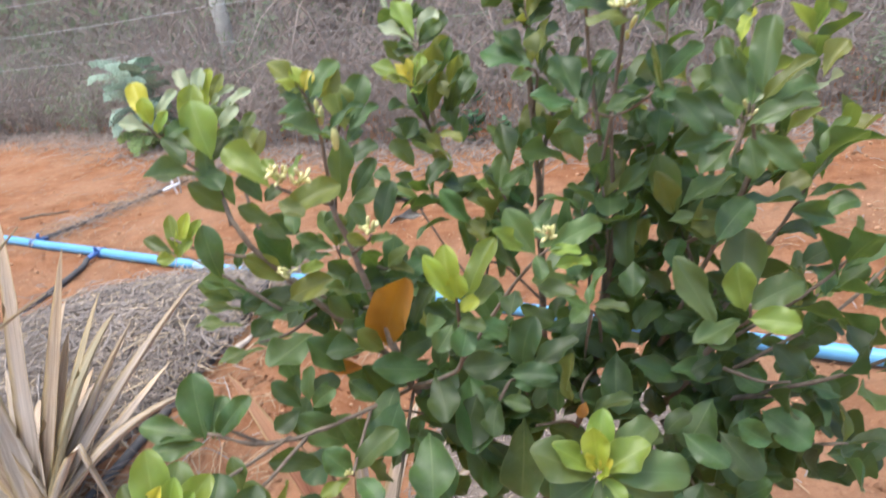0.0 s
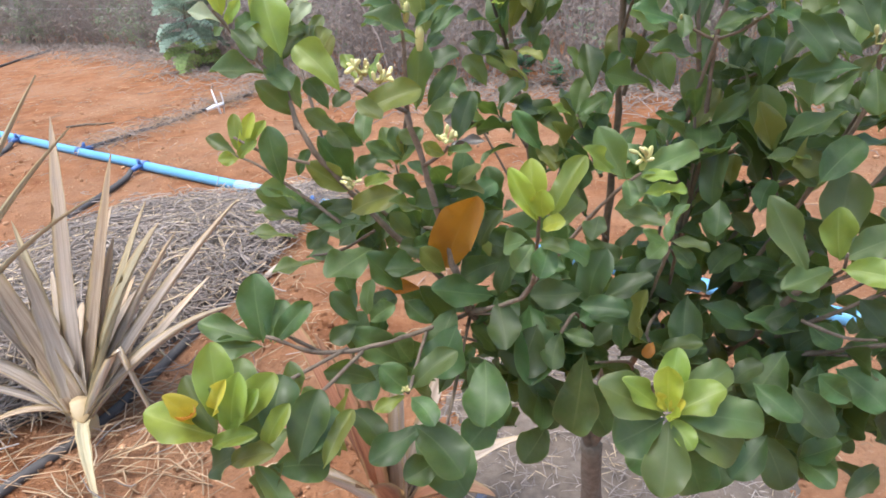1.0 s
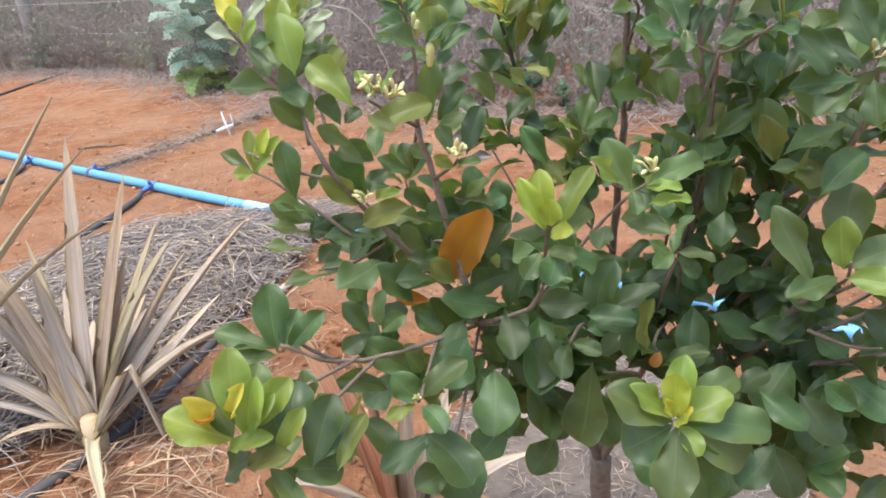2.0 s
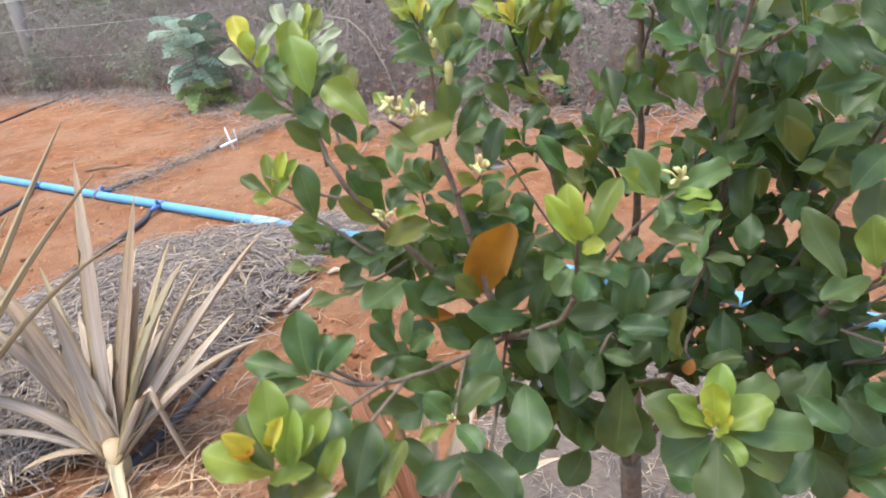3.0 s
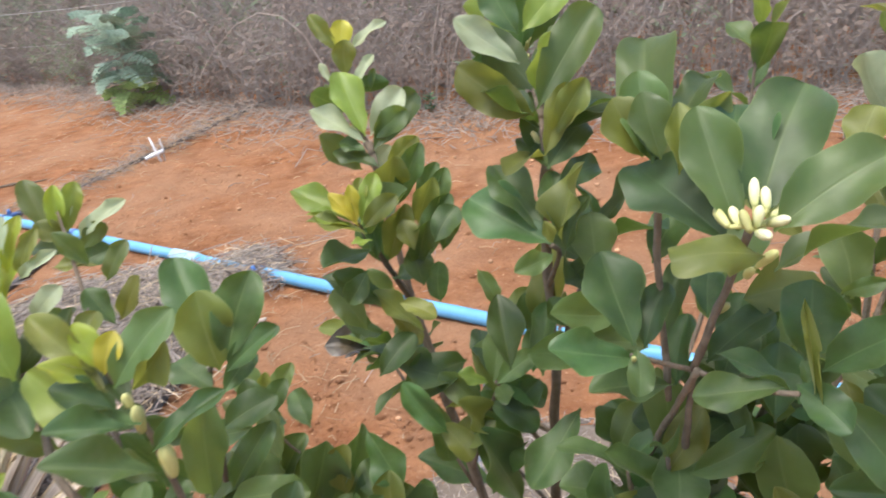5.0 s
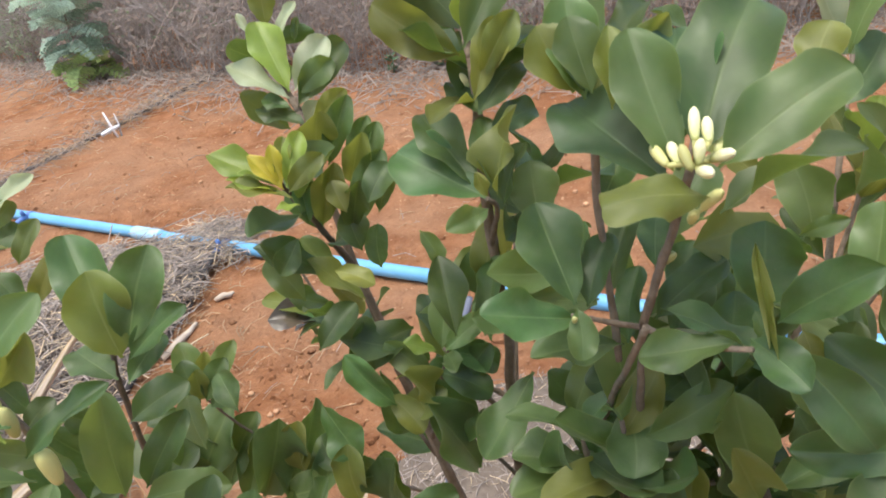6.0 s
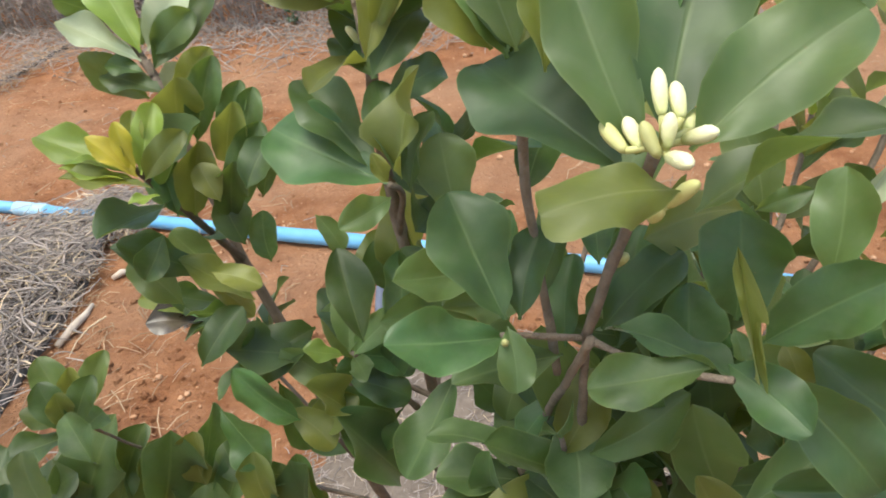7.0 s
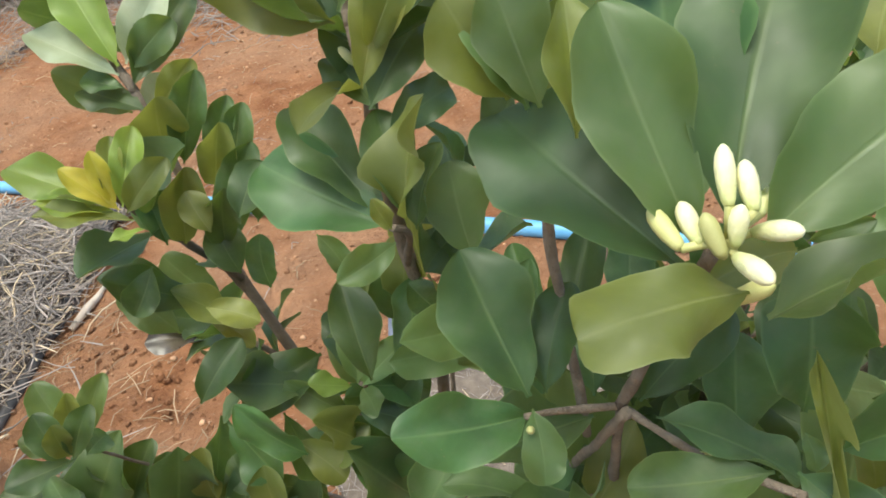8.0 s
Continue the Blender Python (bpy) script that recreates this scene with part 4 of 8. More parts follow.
leaf((-0.123, 1.111, 0.590), (-0.083, 1.156, 0.631), (-0.23, -0.56, 0.80), "mature", 6, 0.87)
leaf((-0.023, 1.094, 0.561), (0.025, 1.080, 0.579), (-0.37, -0.39, 0.84), "mature", 6, 1.35)
leaf((-0.128, 1.112, 0.591), (-0.168, 1.149, 0.615), (-0.34, -0.34, 0.88), "mature", 6, 1.24)
leaf((-0.146, 1.108, 0.585), (-0.084, 1.101, 0.635), (-0.29, -0.41, 0.86), "mature", 6, 1.14)
leaf((-0.091, 1.098, 0.567), (-0.100, 1.155, 0.627), (-0.26, -0.53, 0.81), "mature", 11, 1.04)
leaf((-0.059, 1.095, 0.562), (-0.036, 1.144, 0.610), (0.42, -0.64, 0.65), "mature", 6, 1.07)
leaf((-0.019, 1.091, 0.556), (-0.010, 1.132, 0.609), (0.76, -0.45, 0.48), "mature", 7, 1.17)
leaf((0.007, 1.089, 0.554), (0.038, 1.137, 0.598), (0.03, -0.60, 0.80), "mature", 5, 0.85)
leaf((0.049, 1.087, 0.550), (0.047, 1.106, 0.606), (-0.07, -0.47, 0.88), "olive", 7, 1.28)
leaf((0.095, 1.082, 0.542), (0.079, 1.108, 0.589), (-0.44, -0.42, 0.79), "mature", 7, 1.38)
leaf((-0.080, 1.099, 0.570), (-0.118, 1.119, 0.625), (-0.37, -0.32, 0.87), "mature", 6, 1.03)
twig([(0.13, 1.075, 0.55), (0.06, 1.13, 0.53), (0.0, 1.14, 0.555), (-0.045, 1.115, 0.64), (-0.052, 1.085, 0.705)], 0.0020, 0.0012)

# yellow and downy tips over the straw bed
leaf((-0.173, 0.923, 0.912), (-0.188, 0.944, 0.950), (0.36, -0.87, 0.34), "yellow", 7, 0.95)
leaf((-0.172, 0.922, 0.910), (-0.174, 0.924, 0.937), (0.34, -0.83, 0.45), "lime", 7, 1.27)
leaf((-0.173, 0.919, 0.904), (-0.207, 0.929, 0.915), (0.23, -0.57, 0.79), "pale", 7, 0.70)
leaf((-0.167, 0.924, 0.915), (-0.148, 0.944, 0.938), (0.33, -0.83, 0.44), "pale", 7, 0.70)
leaf((-0.167, 0.918, 0.902), (-0.150, 0.914, 0.923), (0.33, -0.82, 0.46), "young", 7, 0.95)
leaf((-0.170, 0.917, 0.900), (-0.181, 0.916, 0.894), (0.23, -0.56, 0.79), "fresh", 7, 1.59)
leaf((-0.164, 0.915, 0.898), (-0.142, 0.900, 0.872), (0.27, -0.67, 0.69), "mature", 7, 1.02)
leaf((-0.160, 0.914, 0.896), (-0.145, 0.938, 0.903), (0.30, -0.75, 0.59), "mature", 7, 1.46)
leaf((-0.150, 0.961, 0.890), (-0.140, 0.972, 0.938), (0.29, -0.84, 0.47), "young", 7, 1.17)
leaf((-0.150, 0.963, 0.895), (-0.135, 0.989, 0.930), (0.30, -0.89, 0.35), "lime", 7, 1.00)
leaf((-0.142, 0.975, 0.921), (-0.134, 0.988, 0.952), (0.29, -0.91, 0.31), "pale", 7, 0.93)
leaf((-0.147, 0.977, 0.924), (-0.165, 1.004, 0.952), (0.28, -0.86, 0.42), "pale", 7, 0.70)
leaf((-0.134, 0.973, 0.920), (-0.126, 0.992, 0.950), (0.28, -0.91, 0.31), "lime", 7, 0.70)
leaf((-0.126, 0.970, 0.916), (-0.099, 0.974, 0.931), (0.24, -0.80, 0.55), "pale", 7, 0.70)
leaf((-0.126, 0.971, 0.918), (-0.111, 0.981, 0.944), (0.27, -0.91, 0.32), "olive", 7, 0.81)
leaf((-0.119, 0.958, 0.893), (-0.098, 0.964, 0.911), (0.24, -0.85, 0.47), "pale", 7, 1.19)
leaf((-0.125, 0.955, 0.885), (-0.109, 0.975, 0.885), (0.25, -0.84, 0.48), "fresh", 7, 1.20)
leaf((-0.145, 0.951, 0.870), (-0.162, 0.975, 0.893), (0.28, -0.82, 0.49), "mature", 7, 1.22)
leaf((-0.136, 0.945, 0.861), (-0.113, 0.976, 0.886), (0.27, -0.82, 0.51), "mature", 7, 1.03)
leaf((-0.146, 0.943, 0.854), (-0.117, 0.910, 0.840), (0.23, -0.65, 0.72), "mature", 7, 1.29)
leaf((-0.144, 0.941, 0.850), (-0.204, 0.941, 0.857), (0.15, -0.43, 0.89), "mature", 7, 0.70)
leaf((-0.101, 0.945, 0.870), (-0.106, 0.977, 0.889), (0.22, -0.84, 0.50), "fresh", 7, 0.72)
leaf((-0.097, 0.942, 0.866), (-0.088, 0.973, 0.886), (0.23, -0.89, 0.41), "olive", 7, 1.04)
twig([(-0.132, 0.942, 0.837), (-0.143, 0.958, 0.885), (-0.147, 0.972, 0.93)], 0.0026, 0.0014)

# top of the slender stem
leaf((0.068, 1.160, 0.995), (0.071, 1.172, 1.020), (0.15, -0.95, 0.26), "yellow", 6, 1.21)
leaf((0.069, 1.153, 0.980), (0.072, 1.155, 1.007), (0.16, -0.97, 0.18), "olive", 6, 1.32)
leaf((0.066, 1.160, 0.996), (0.045, 1.173, 1.027), (0.15, -0.91, 0.38), "olive", 7, 0.70)
leaf((0.076, 1.161, 0.998), (0.106, 1.171, 1.014), (0.11, -0.76, 0.64), "pale", 7, 0.70)
leaf((0.074, 1.148, 0.970), (0.093, 1.159, 0.992), (0.13, -0.83, 0.54), "pale", 7, 0.70)
leaf((0.057, 1.149, 0.975), (0.049, 1.157, 0.991), (0.15, -0.83, 0.53), "pale", 7, 0.70)
leaf((0.087, 1.147, 0.966), (0.092, 1.155, 0.982), (0.12, -0.90, 0.42), "fresh", 7, 0.75)
leaf((0.073, 1.119, 0.910), (0.046, 1.112, 0.944), (0.13, -0.78, 0.61), "fresh", 6, 0.88)
leaf((0.082, 1.119, 0.909), (0.100, 1.118, 0.927), (0.13, -0.85, 0.51), "pale", 7, 1.42)
leaf((-0.184, 1.103, 0.888), (-0.205, 1.125, 0.935), (0.48, -0.72, 0.50), "fresh", 6, 0.70)
leaf((-0.180, 1.106, 0.893), (-0.175, 1.114, 0.931), (0.51, -0.77, 0.39), "lime", 7, 0.84)
leaf((-0.173, 1.106, 0.892), (-0.163, 1.124, 0.929), (0.50, -0.77, 0.40), "young", 6, 0.78)
leaf((-0.164, 1.104, 0.887), (-0.123, 1.118, 0.910), (0.42, -0.67, 0.61), "pale", 7, 0.70)
leaf((-0.173, 1.102, 0.884), (-0.194, 1.100, 0.905), (0.32, -0.49, 0.81), "olive", 7, 1.21)
leaf((-0.161, 1.100, 0.879), (-0.142, 1.110, 0.895), (0.42, -0.66, 0.62), "fresh", 6, 1.24)
leaf((-0.177, 1.104, 0.889), (-0.179, 1.129, 0.918), (0.50, -0.77, 0.40), "pale", 7, 0.93)
leaf((-0.173, 1.098, 0.876), (-0.208, 1.109, 0.880), (0.38, -0.58, 0.72), "mature", 7, 0.99)
leaf((-0.167, 1.094, 0.867), (-0.143, 1.109, 0.872), (0.37, -0.57, 0.73), "mature", 6, 1.40)

# pale upright rosette on the far shoot
leaf((0.362, 0.802, 0.885), (0.380, 0.827, 0.942), (-0.57, -0.72, 0.40), "fresh", 6, 0.70)
leaf((0.361, 0.800, 0.880), (0.401, 0.797, 0.909), (-0.49, -0.62, 0.62), "olive", 7, 0.71)
leaf((0.348, 0.800, 0.877), (0.336, 0.821, 0.916), (-0.52, -0.68, 0.52), "mature", 6, 1.05)
leaf((0.345, 0.808, 0.892), (0.342, 0.837, 0.928), (-0.52, -0.70, 0.50), "fresh", 7, 0.70)
leaf((0.347, 0.794, 0.863), (0.397, 0.783, 0.878), (-0.28, -0.36, 0.89), "mature", 6, 0.78)
leaf((0.338, 0.792, 0.856), (0.293, 0.806, 0.850), (-0.46, -0.61, 0.65), "mature", 7, 0.83)
leaf((0.340, 0.795, 0.863), (0.311, 0.822, 0.888), (-0.46, -0.61, 0.64), "mature", 6, 0.87)
leaf((0.353, 0.823, 0.925), (0.377, 0.859, 0.939), (-0.58, -0.79, 0.23), "lime", 7, 0.70)
leaf((0.353, 0.790, 0.857), (0.379, 0.773, 0.829), (-0.48, -0.60, 0.64), "mature", 6, 0.94)
leaf((0.347, 0.790, 0.856), (0.347, 0.775, 0.825), (-0.51, -0.66, 0.55), "mature", 6, 1.13)
leaf((0.360, 0.797, 0.873), (0.412, 0.817, 0.884), (-0.53, -0.67, 0.52), "mature", 6, 0.71)
leaf((0.353, 0.800, 0.877), (0.384, 0.845, 0.910), (-0.52, -0.68, 0.52), "mature", 6, 0.70)
leaf((0.337, 0.791, 0.854), (0.307, 0.784, 0.832), (-0.40, -0.53, 0.74), "mature", 6, 1.04)
leaf((0.250, 0.898, 0.869), (0.271, 0.930, 0.899), (-0.17, -0.57, 0.80), "mature", 7, 0.70)
leaf((0.269, 0.886, 0.889), (0.277, 0.909, 0.904), (-0.25, -0.57, 0.78), "mature", 6, 1.05)
leaf((0.279, 0.881, 0.866), (0.296, 0.907, 0.887), (-0.27, -0.52, 0.81), "mature", 7, 1.18)
leaf((0.247, 0.921, 0.867), (0.244, 0.947, 0.886), (-0.15, -0.61, 0.78), "mature", 7, 0.83)
leaf((0.211, 0.965, 0.872), (0.231, 0.971, 0.883), (-0.03, -0.62, 0.79), "mature", 7, 1.41)
leaf((-0.176, 0.905, 0.783), (-0.180, 0.922, 0.819), (0.31, -0.73, 0.61), "young", 7, 0.75)
leaf((-0.173, 0.905, 0.784), (-0.158, 0.915, 0.821), (0.31, -0.73, 0.60), "lime", 7, 0.72)
leaf((-0.171, 0.904, 0.783), (-0.147, 0.915, 0.812), (0.31, -0.73, 0.61), "young", 7, 0.70)
leaf((-0.178, 0.904, 0.782), (-0.210, 0.917, 0.799), (0.32, -0.73, 0.61), "fresh", 7, 0.70)
leaf((-0.176, 0.903, 0.779), (-0.153, 0.898, 0.798), (0.32, -0.73, 0.61), "young", 7, 1.02)
leaf((-0.177, 0.903, 0.779), (-0.194, 0.895, 0.782), (0.32, -0.73, 0.61), "young", 7, 1.57)
leaf((0.261, 0.907, 0.832), (0.276, 0.935, 0.860), (-0.46, -0.50, 0.73), "mature", 7, 0.98)
leaf((0.283, 0.902, 0.829), (0.306, 0.930, 0.858), (0.05, -0.67, 0.74), "mature", 7, 1.01)
leaf((0.307, 0.891, 0.834), (0.314, 0.918, 0.860), (-0.56, -0.44, 0.71), "mature", 7, 1.11)
leaf((0.321, 0.892, 0.839), (0.345, 0.915, 0.860), (-0.05, -0.66, 0.75), "mature", 7, 0.95)
leaf((0.171, 0.969, 0.809), (0.168, 1.000, 0.850), (0.29, -0.68, 0.67), "mature", 7, 0.91)
leaf((0.192, 0.967, 0.803), (0.205, 0.998, 0.842), (-0.34, -0.63, 0.70), "mature", 7, 0.91)
leaf((0.298, 0.867, 0.835), (0.310, 0.893, 0.864), (0.02, -0.64, 0.77), "mature", 7, 1.21)
leaf((0.280, 0.914, 0.810), (0.294, 0.940, 0.835), (-0.49, -0.47, 0.74), "mature", 7, 0.98)

# bright leaves of the low front tips
leaf((0.100, 0.713, 0.781), (0.082, 0.722, 0.818), (-0.03, -0.72, 0.70), "lime", 7, 0.70)
leaf((0.101, 0.714, 0.782), (0.098, 0.731, 0.821), (-0.04, -0.72, 0.70), "lime", 7, 0.96)
leaf((0.105, 0.715, 0.783), (0.105, 0.711, 0.805), (-0.04, -0.72, 0.70), "lime", 7, 1.61)
leaf((0.109, 0.714, 0.781), (0.136, 0.734, 0.820), (-0.05, -0.71, 0.70), "young", 7, 0.78)
leaf((0.104, 0.711, 0.776), (0.119, 0.703, 0.784), (-0.04, -0.71, 0.70), "lime", 7, 1.62)
leaf((0.112, 0.712, 0.775), (0.134, 0.731, 0.788), (-0.05, -0.71, 0.70), "fresh", 7, 1.27)
leaf((0.101, 0.707, 0.767), (0.121, 0.697, 0.765), (-0.04, -0.70, 0.71), "fresh", 7, 1.23)
leaf((0.097, 0.706, 0.767), (0.083, 0.698, 0.751), (-0.03, -0.70, 0.71), "mature", 7, 1.54)
leaf((0.111, 0.707, 0.766), (0.136, 0.713, 0.748), (-0.05, -0.70, 0.71), "mature", 7, 1.26)
leaf((0.108, 0.708, 0.768), (0.100, 0.693, 0.747), (-0.04, -0.70, 0.71), "mature", 7, 1.51)
leaf((0.093, 0.707, 0.770), (0.077, 0.718, 0.761), (-0.02, -0.70, 0.71), "fresh", 7, 1.67)
leaf((0.197, 0.698, 0.626), (0.206, 0.723, 0.667), (-0.14, -0.52, 0.84), "young", 6, 0.84)
leaf((0.196, 0.698, 0.626), (0.194, 0.702, 0.665), (-0.14, -0.52, 0.84), "lime", 10, 0.94)
leaf((0.193, 0.697, 0.623), (0.143, 0.703, 0.650), (-0.13, -0.52, 0.84), "fresh", 6, 1.12)
leaf((0.194, 0.698, 0.626), (0.160, 0.699, 0.656), (-0.13, -0.52, 0.84), "young", 6, 0.79)
leaf((0.200, 0.698, 0.624), (0.239, 0.704, 0.641), (-0.14, -0.52, 0.84), "young", 11, 1.08)
leaf((0.200, 0.697, 0.623), (0.268, 0.699, 0.611), (-0.14, -0.52, 0.84), "fresh", 6, 0.91)
leaf((0.196, 0.696, 0.621), (0.185, 0.659, 0.578), (-0.14, -0.52, 0.84), "fresh", 6, 1.10)
leaf((0.197, 0.696, 0.621), (0.210, 0.676, 0.608), (-0.14, -0.52, 0.84), "young", 6, 1.15)
leaf((0.199, 0.696, 0.621), (0.249, 0.692, 0.587), (-0.14, -0.52, 0.84), "fresh", 6, 1.20)
leaf((0.202, 0.699, 0.628), (0.250, 0.732, 0.640), (-0.14, -0.52, 0.84), "fresh", 6, 0.82)
leaf((0.195, 0.695, 0.620), (0.223, 0.690, 0.552), (-0.14, -0.52, 0.84), "mature", 6, 1.00)
leaf((0.193, 0.696, 0.621), (0.156, 0.697, 0.597), (-0.13, -0.52, 0.84), "mature", 6, 1.55)
leaf((0.194, 0.698, 0.627), (0.183, 0.693, 0.648), (-0.14, -0.52, 0.84), "yellow", 6, 0.73)
leaf((0.198, 0.698, 0.625), (0.205, 0.691, 0.642), (-0.14, -0.52, 0.84), "yellow", 6, 1.11)
leaf((0.195, 0.697, 0.624), (0.200, 0.684, 0.632), (-0.14, -0.52, 0.84), "lime", 10, 1.25)
leaf((0.344, 0.786, 0.706), (0.362, 0.825, 0.764), (-0.31, -0.63, 0.71), "fresh", 6, 0.94)
leaf((0.345, 0.785, 0.704), (0.339, 0.789, 0.749), (-0.31, -0.63, 0.72), "young", 6, 1.07)
leaf((0.319, 0.779, 0.696), (0.290, 0.803, 0.755), (-0.28, -0.63, 0.73), "fresh", 6, 0.70)
leaf((0.345, 0.785, 0.704), (0.401, 0.798, 0.718), (-0.31, -0.63, 0.72), "fresh", 6, 0.89)
leaf((0.340, 0.782, 0.698), (0.294, 0.763, 0.691), (-0.30, -0.62, 0.72), "fresh", 6, 0.82)
leaf((0.347, 0.783, 0.697), (0.384, 0.764, 0.695), (-0.31, -0.62, 0.72), "young", 6, 1.13)
leaf((-0.106, 0.610, 0.694), (-0.112, 0.631, 0.743), (0.29, -0.58, 0.76), "young", 6, 0.86)
leaf((-0.101, 0.609, 0.690), (-0.090, 0.615, 0.731), (0.28, -0.57, 0.77), "young", 7, 0.96)
leaf((-0.110, 0.607, 0.688), (-0.131, 0.625, 0.722), (0.30, -0.57, 0.77), "fresh", 7, 0.95)
leaf((-0.104, 0.608, 0.689), (-0.080, 0.615, 0.718), (0.29, -0.57, 0.77), "young", 7, 0.95)
leaf((-0.110, 0.607, 0.687), (-0.151, 0.602, 0.711), (0.30, -0.56, 0.77), "young", 6, 1.01)
leaf((-0.098, 0.610, 0.692), (-0.098, 0.641, 0.724), (0.28, -0.58, 0.77), "fresh", 6, 1.03)
leaf((-0.097, 0.611, 0.693), (-0.072, 0.626, 0.722), (0.28, -0.58, 0.77), "young", 6, 0.94)
leaf((-0.080, 0.606, 0.679), (-0.062, 0.615, 0.706), (0.25, -0.57, 0.78), "young", 7, 0.93)
leaf((-0.060, 0.603, 0.667), (-0.047, 0.632, 0.704), (0.22, -0.56, 0.80), "mature", 6, 0.99)
leaf((-0.114, 0.604, 0.681), (-0.080, 0.600, 0.695), (0.30, -0.56, 0.77), "young", 7, 0.81)
leaf((-0.103, 0.600, 0.670), (-0.070, 0.598, 0.682), (0.28, -0.55, 0.79), "olive", 7, 1.04)
leaf((-0.076, 0.608, 0.682), (-0.075, 0.646, 0.706), (0.25, -0.57, 0.78), "mature", 6, 1.17)
leaf((-0.054, 0.605, 0.671), (-0.042, 0.643, 0.679), (0.21, -0.57, 0.80), "mature", 6, 1.14)
leaf((-0.084, 0.603, 0.673), (-0.102, 0.631, 0.690), (0.26, -0.56, 0.79), "mature", 6, 1.26)
leaf((-0.088, 0.601, 0.670), (-0.064, 0.585, 0.639), (0.26, -0.55, 0.79), "fresh", 7, 0.81)
leaf((-0.077, 0.601, 0.666), (-0.045, 0.619, 0.650), (0.24, -0.55, 0.80), "mature", 6, 1.15)
leaf((-0.069, 0.603, 0.669), (-0.091, 0.604, 0.639), (0.23, -0.56, 0.80), "fresh", 6, 1.08)
leaf((-0.044, 0.603, 0.663), (-0.028, 0.636, 0.684), (0.19, -0.56, 0.80), "olive", 7, 0.70)
leaf((-0.040, 0.605, 0.666), (-0.047, 0.637, 0.665), (0.19, -0.57, 0.80), "mature", 6, 1.23)
leaf((-0.095, 0.604, 0.677), (-0.123, 0.613, 0.656), (0.27, -0.56, 0.78), "mature", 6, 1.09)
leaf((-0.122, 0.610, 0.697), (-0.133, 0.598, 0.727), (0.30, -0.54, 0.79), "yellow", 7, 0.86)
leaf((-0.110, 0.613, 0.701), (-0.093, 0.602, 0.735), (0.28, -0.55, 0.79), "yellow", 7, 0.70)
leaf((-0.131, 0.610, 0.700), (-0.112, 0.592, 0.718), (0.31, -0.54, 0.79), "orange", 1, 0.70)
leaf((-0.117, 0.725, 0.681), (-0.122, 0.747, 0.732), (0.25, -0.60, 0.76), "mature", 6, 0.98)
leaf((-0.111, 0.726, 0.681), (-0.102, 0.749, 0.706), (0.24, -0.60, 0.76), "mature", 6, 1.26)
leaf((-0.108, 0.725, 0.680), (-0.078, 0.741, 0.708), (0.24, -0.60, 0.76), "mature", 6, 0.80)
leaf((-0.120, 0.726, 0.683), (-0.168, 0.728, 0.699), (0.25, -0.60, 0.76), "mature", 6, 0.79)
leaf((-0.118, 0.724, 0.678), (-0.157, 0.711, 0.684), (0.25, -0.60, 0.76), "mature", 6, 0.85)
leaf((-0.008, 0.891, 0.634), (-0.046, 0.889, 0.638), (0.09, -0.66, 0.74), "orange", 1, 0.82)
leaf((0.206, 0.800, 0.621), (0.198, 0.794, 0.609), (-0.14, -0.61, 0.78), "orange", 2, 1.70)

# large dark leaves in the lower crown
leaf((-0.012, 0.786, 0.544), (0.035, 0.732, 0.510), (0.08, -0.48, 0.87), "mature", 6, 1.21)
leaf((0.055, 0.817, 0.596), (0.053, 0.766, 0.557), (0.02, -0.52, 0.85), "mature", 6, 1.22)
leaf((0.069, 0.840, 0.645), (0.076, 0.796, 0.620), (0.01, -0.56, 0.83), "mature", 6, 1.12)
leaf((0.130, 0.854, 0.663), (0.097, 0.819, 0.666), (-0.05, -0.58, 0.82), "mature", 5, 1.07)
leaf((0.106, 0.834, 0.622), (0.083, 0.812, 0.579), (-0.03, -0.55, 0.84), "mature", 6, 1.58)
leaf((0.149, 0.826, 0.594), (0.137, 0.818, 0.505), (-0.06, -0.52, 0.85), "mature", 6, 0.86)
leaf((0.258, 0.841, 0.634), (0.303, 0.835, 0.611), (-0.16, -0.54, 0.83), "mature", 5, 1.06)
leaf((0.188, 0.846, 0.631), (0.143, 0.821, 0.634), (-0.10, -0.55, 0.83), "mature", 5, 0.94)
leaf((0.292, 0.838, 0.620), (0.353, 0.855, 0.595), (-0.19, -0.53, 0.83), "mature", 5, 0.80)
leaf((0.193, 0.836, 0.606), (0.273, 0.847, 0.563), (-0.10, -0.53, 0.84), "mature", 5, 0.70)
leaf((0.030, 0.828, 0.628), (0.006, 0.807, 0.585), (0.05, -0.55, 0.84), "mature", 6, 1.58)
leaf((-0.037, 0.808, 0.598), (-0.070, 0.794, 0.576), (0.11, -0.52, 0.85), "mature", 6, 1.55)
leaf((-0.047, 0.816, 0.619), (-0.031, 0.817, 0.667), (0.12, -0.53, 0.84), "mature", 5, 0.71)
leaf((-0.069, 0.810, 0.611), (-0.054, 0.819, 0.652), (0.14, -0.52, 0.84), "mature", 5, 1.22)
leaf((0.284, 0.805, 0.547), (0.249, 0.754, 0.490), (-0.18, -0.47, 0.86), "mature", 6, 1.03)
leaf((0.309, 0.795, 0.520), (0.325, 0.767, 0.477), (-0.19, -0.45, 0.87), "mature", 6, 1.19)
leaf((0.365, 0.826, 0.575), (0.338, 0.777, 0.522), (-0.24, -0.48, 0.84), "mature", 6, 0.95)
leaf((0.334, 0.828, 0.587), (0.300, 0.808, 0.550), (-0.22, -0.50, 0.84), "mature", 6, 1.38)
leaf((0.381, 0.825, 0.569), (0.411, 0.787, 0.551), (-0.25, -0.48, 0.84), "mature", 6, 1.41)

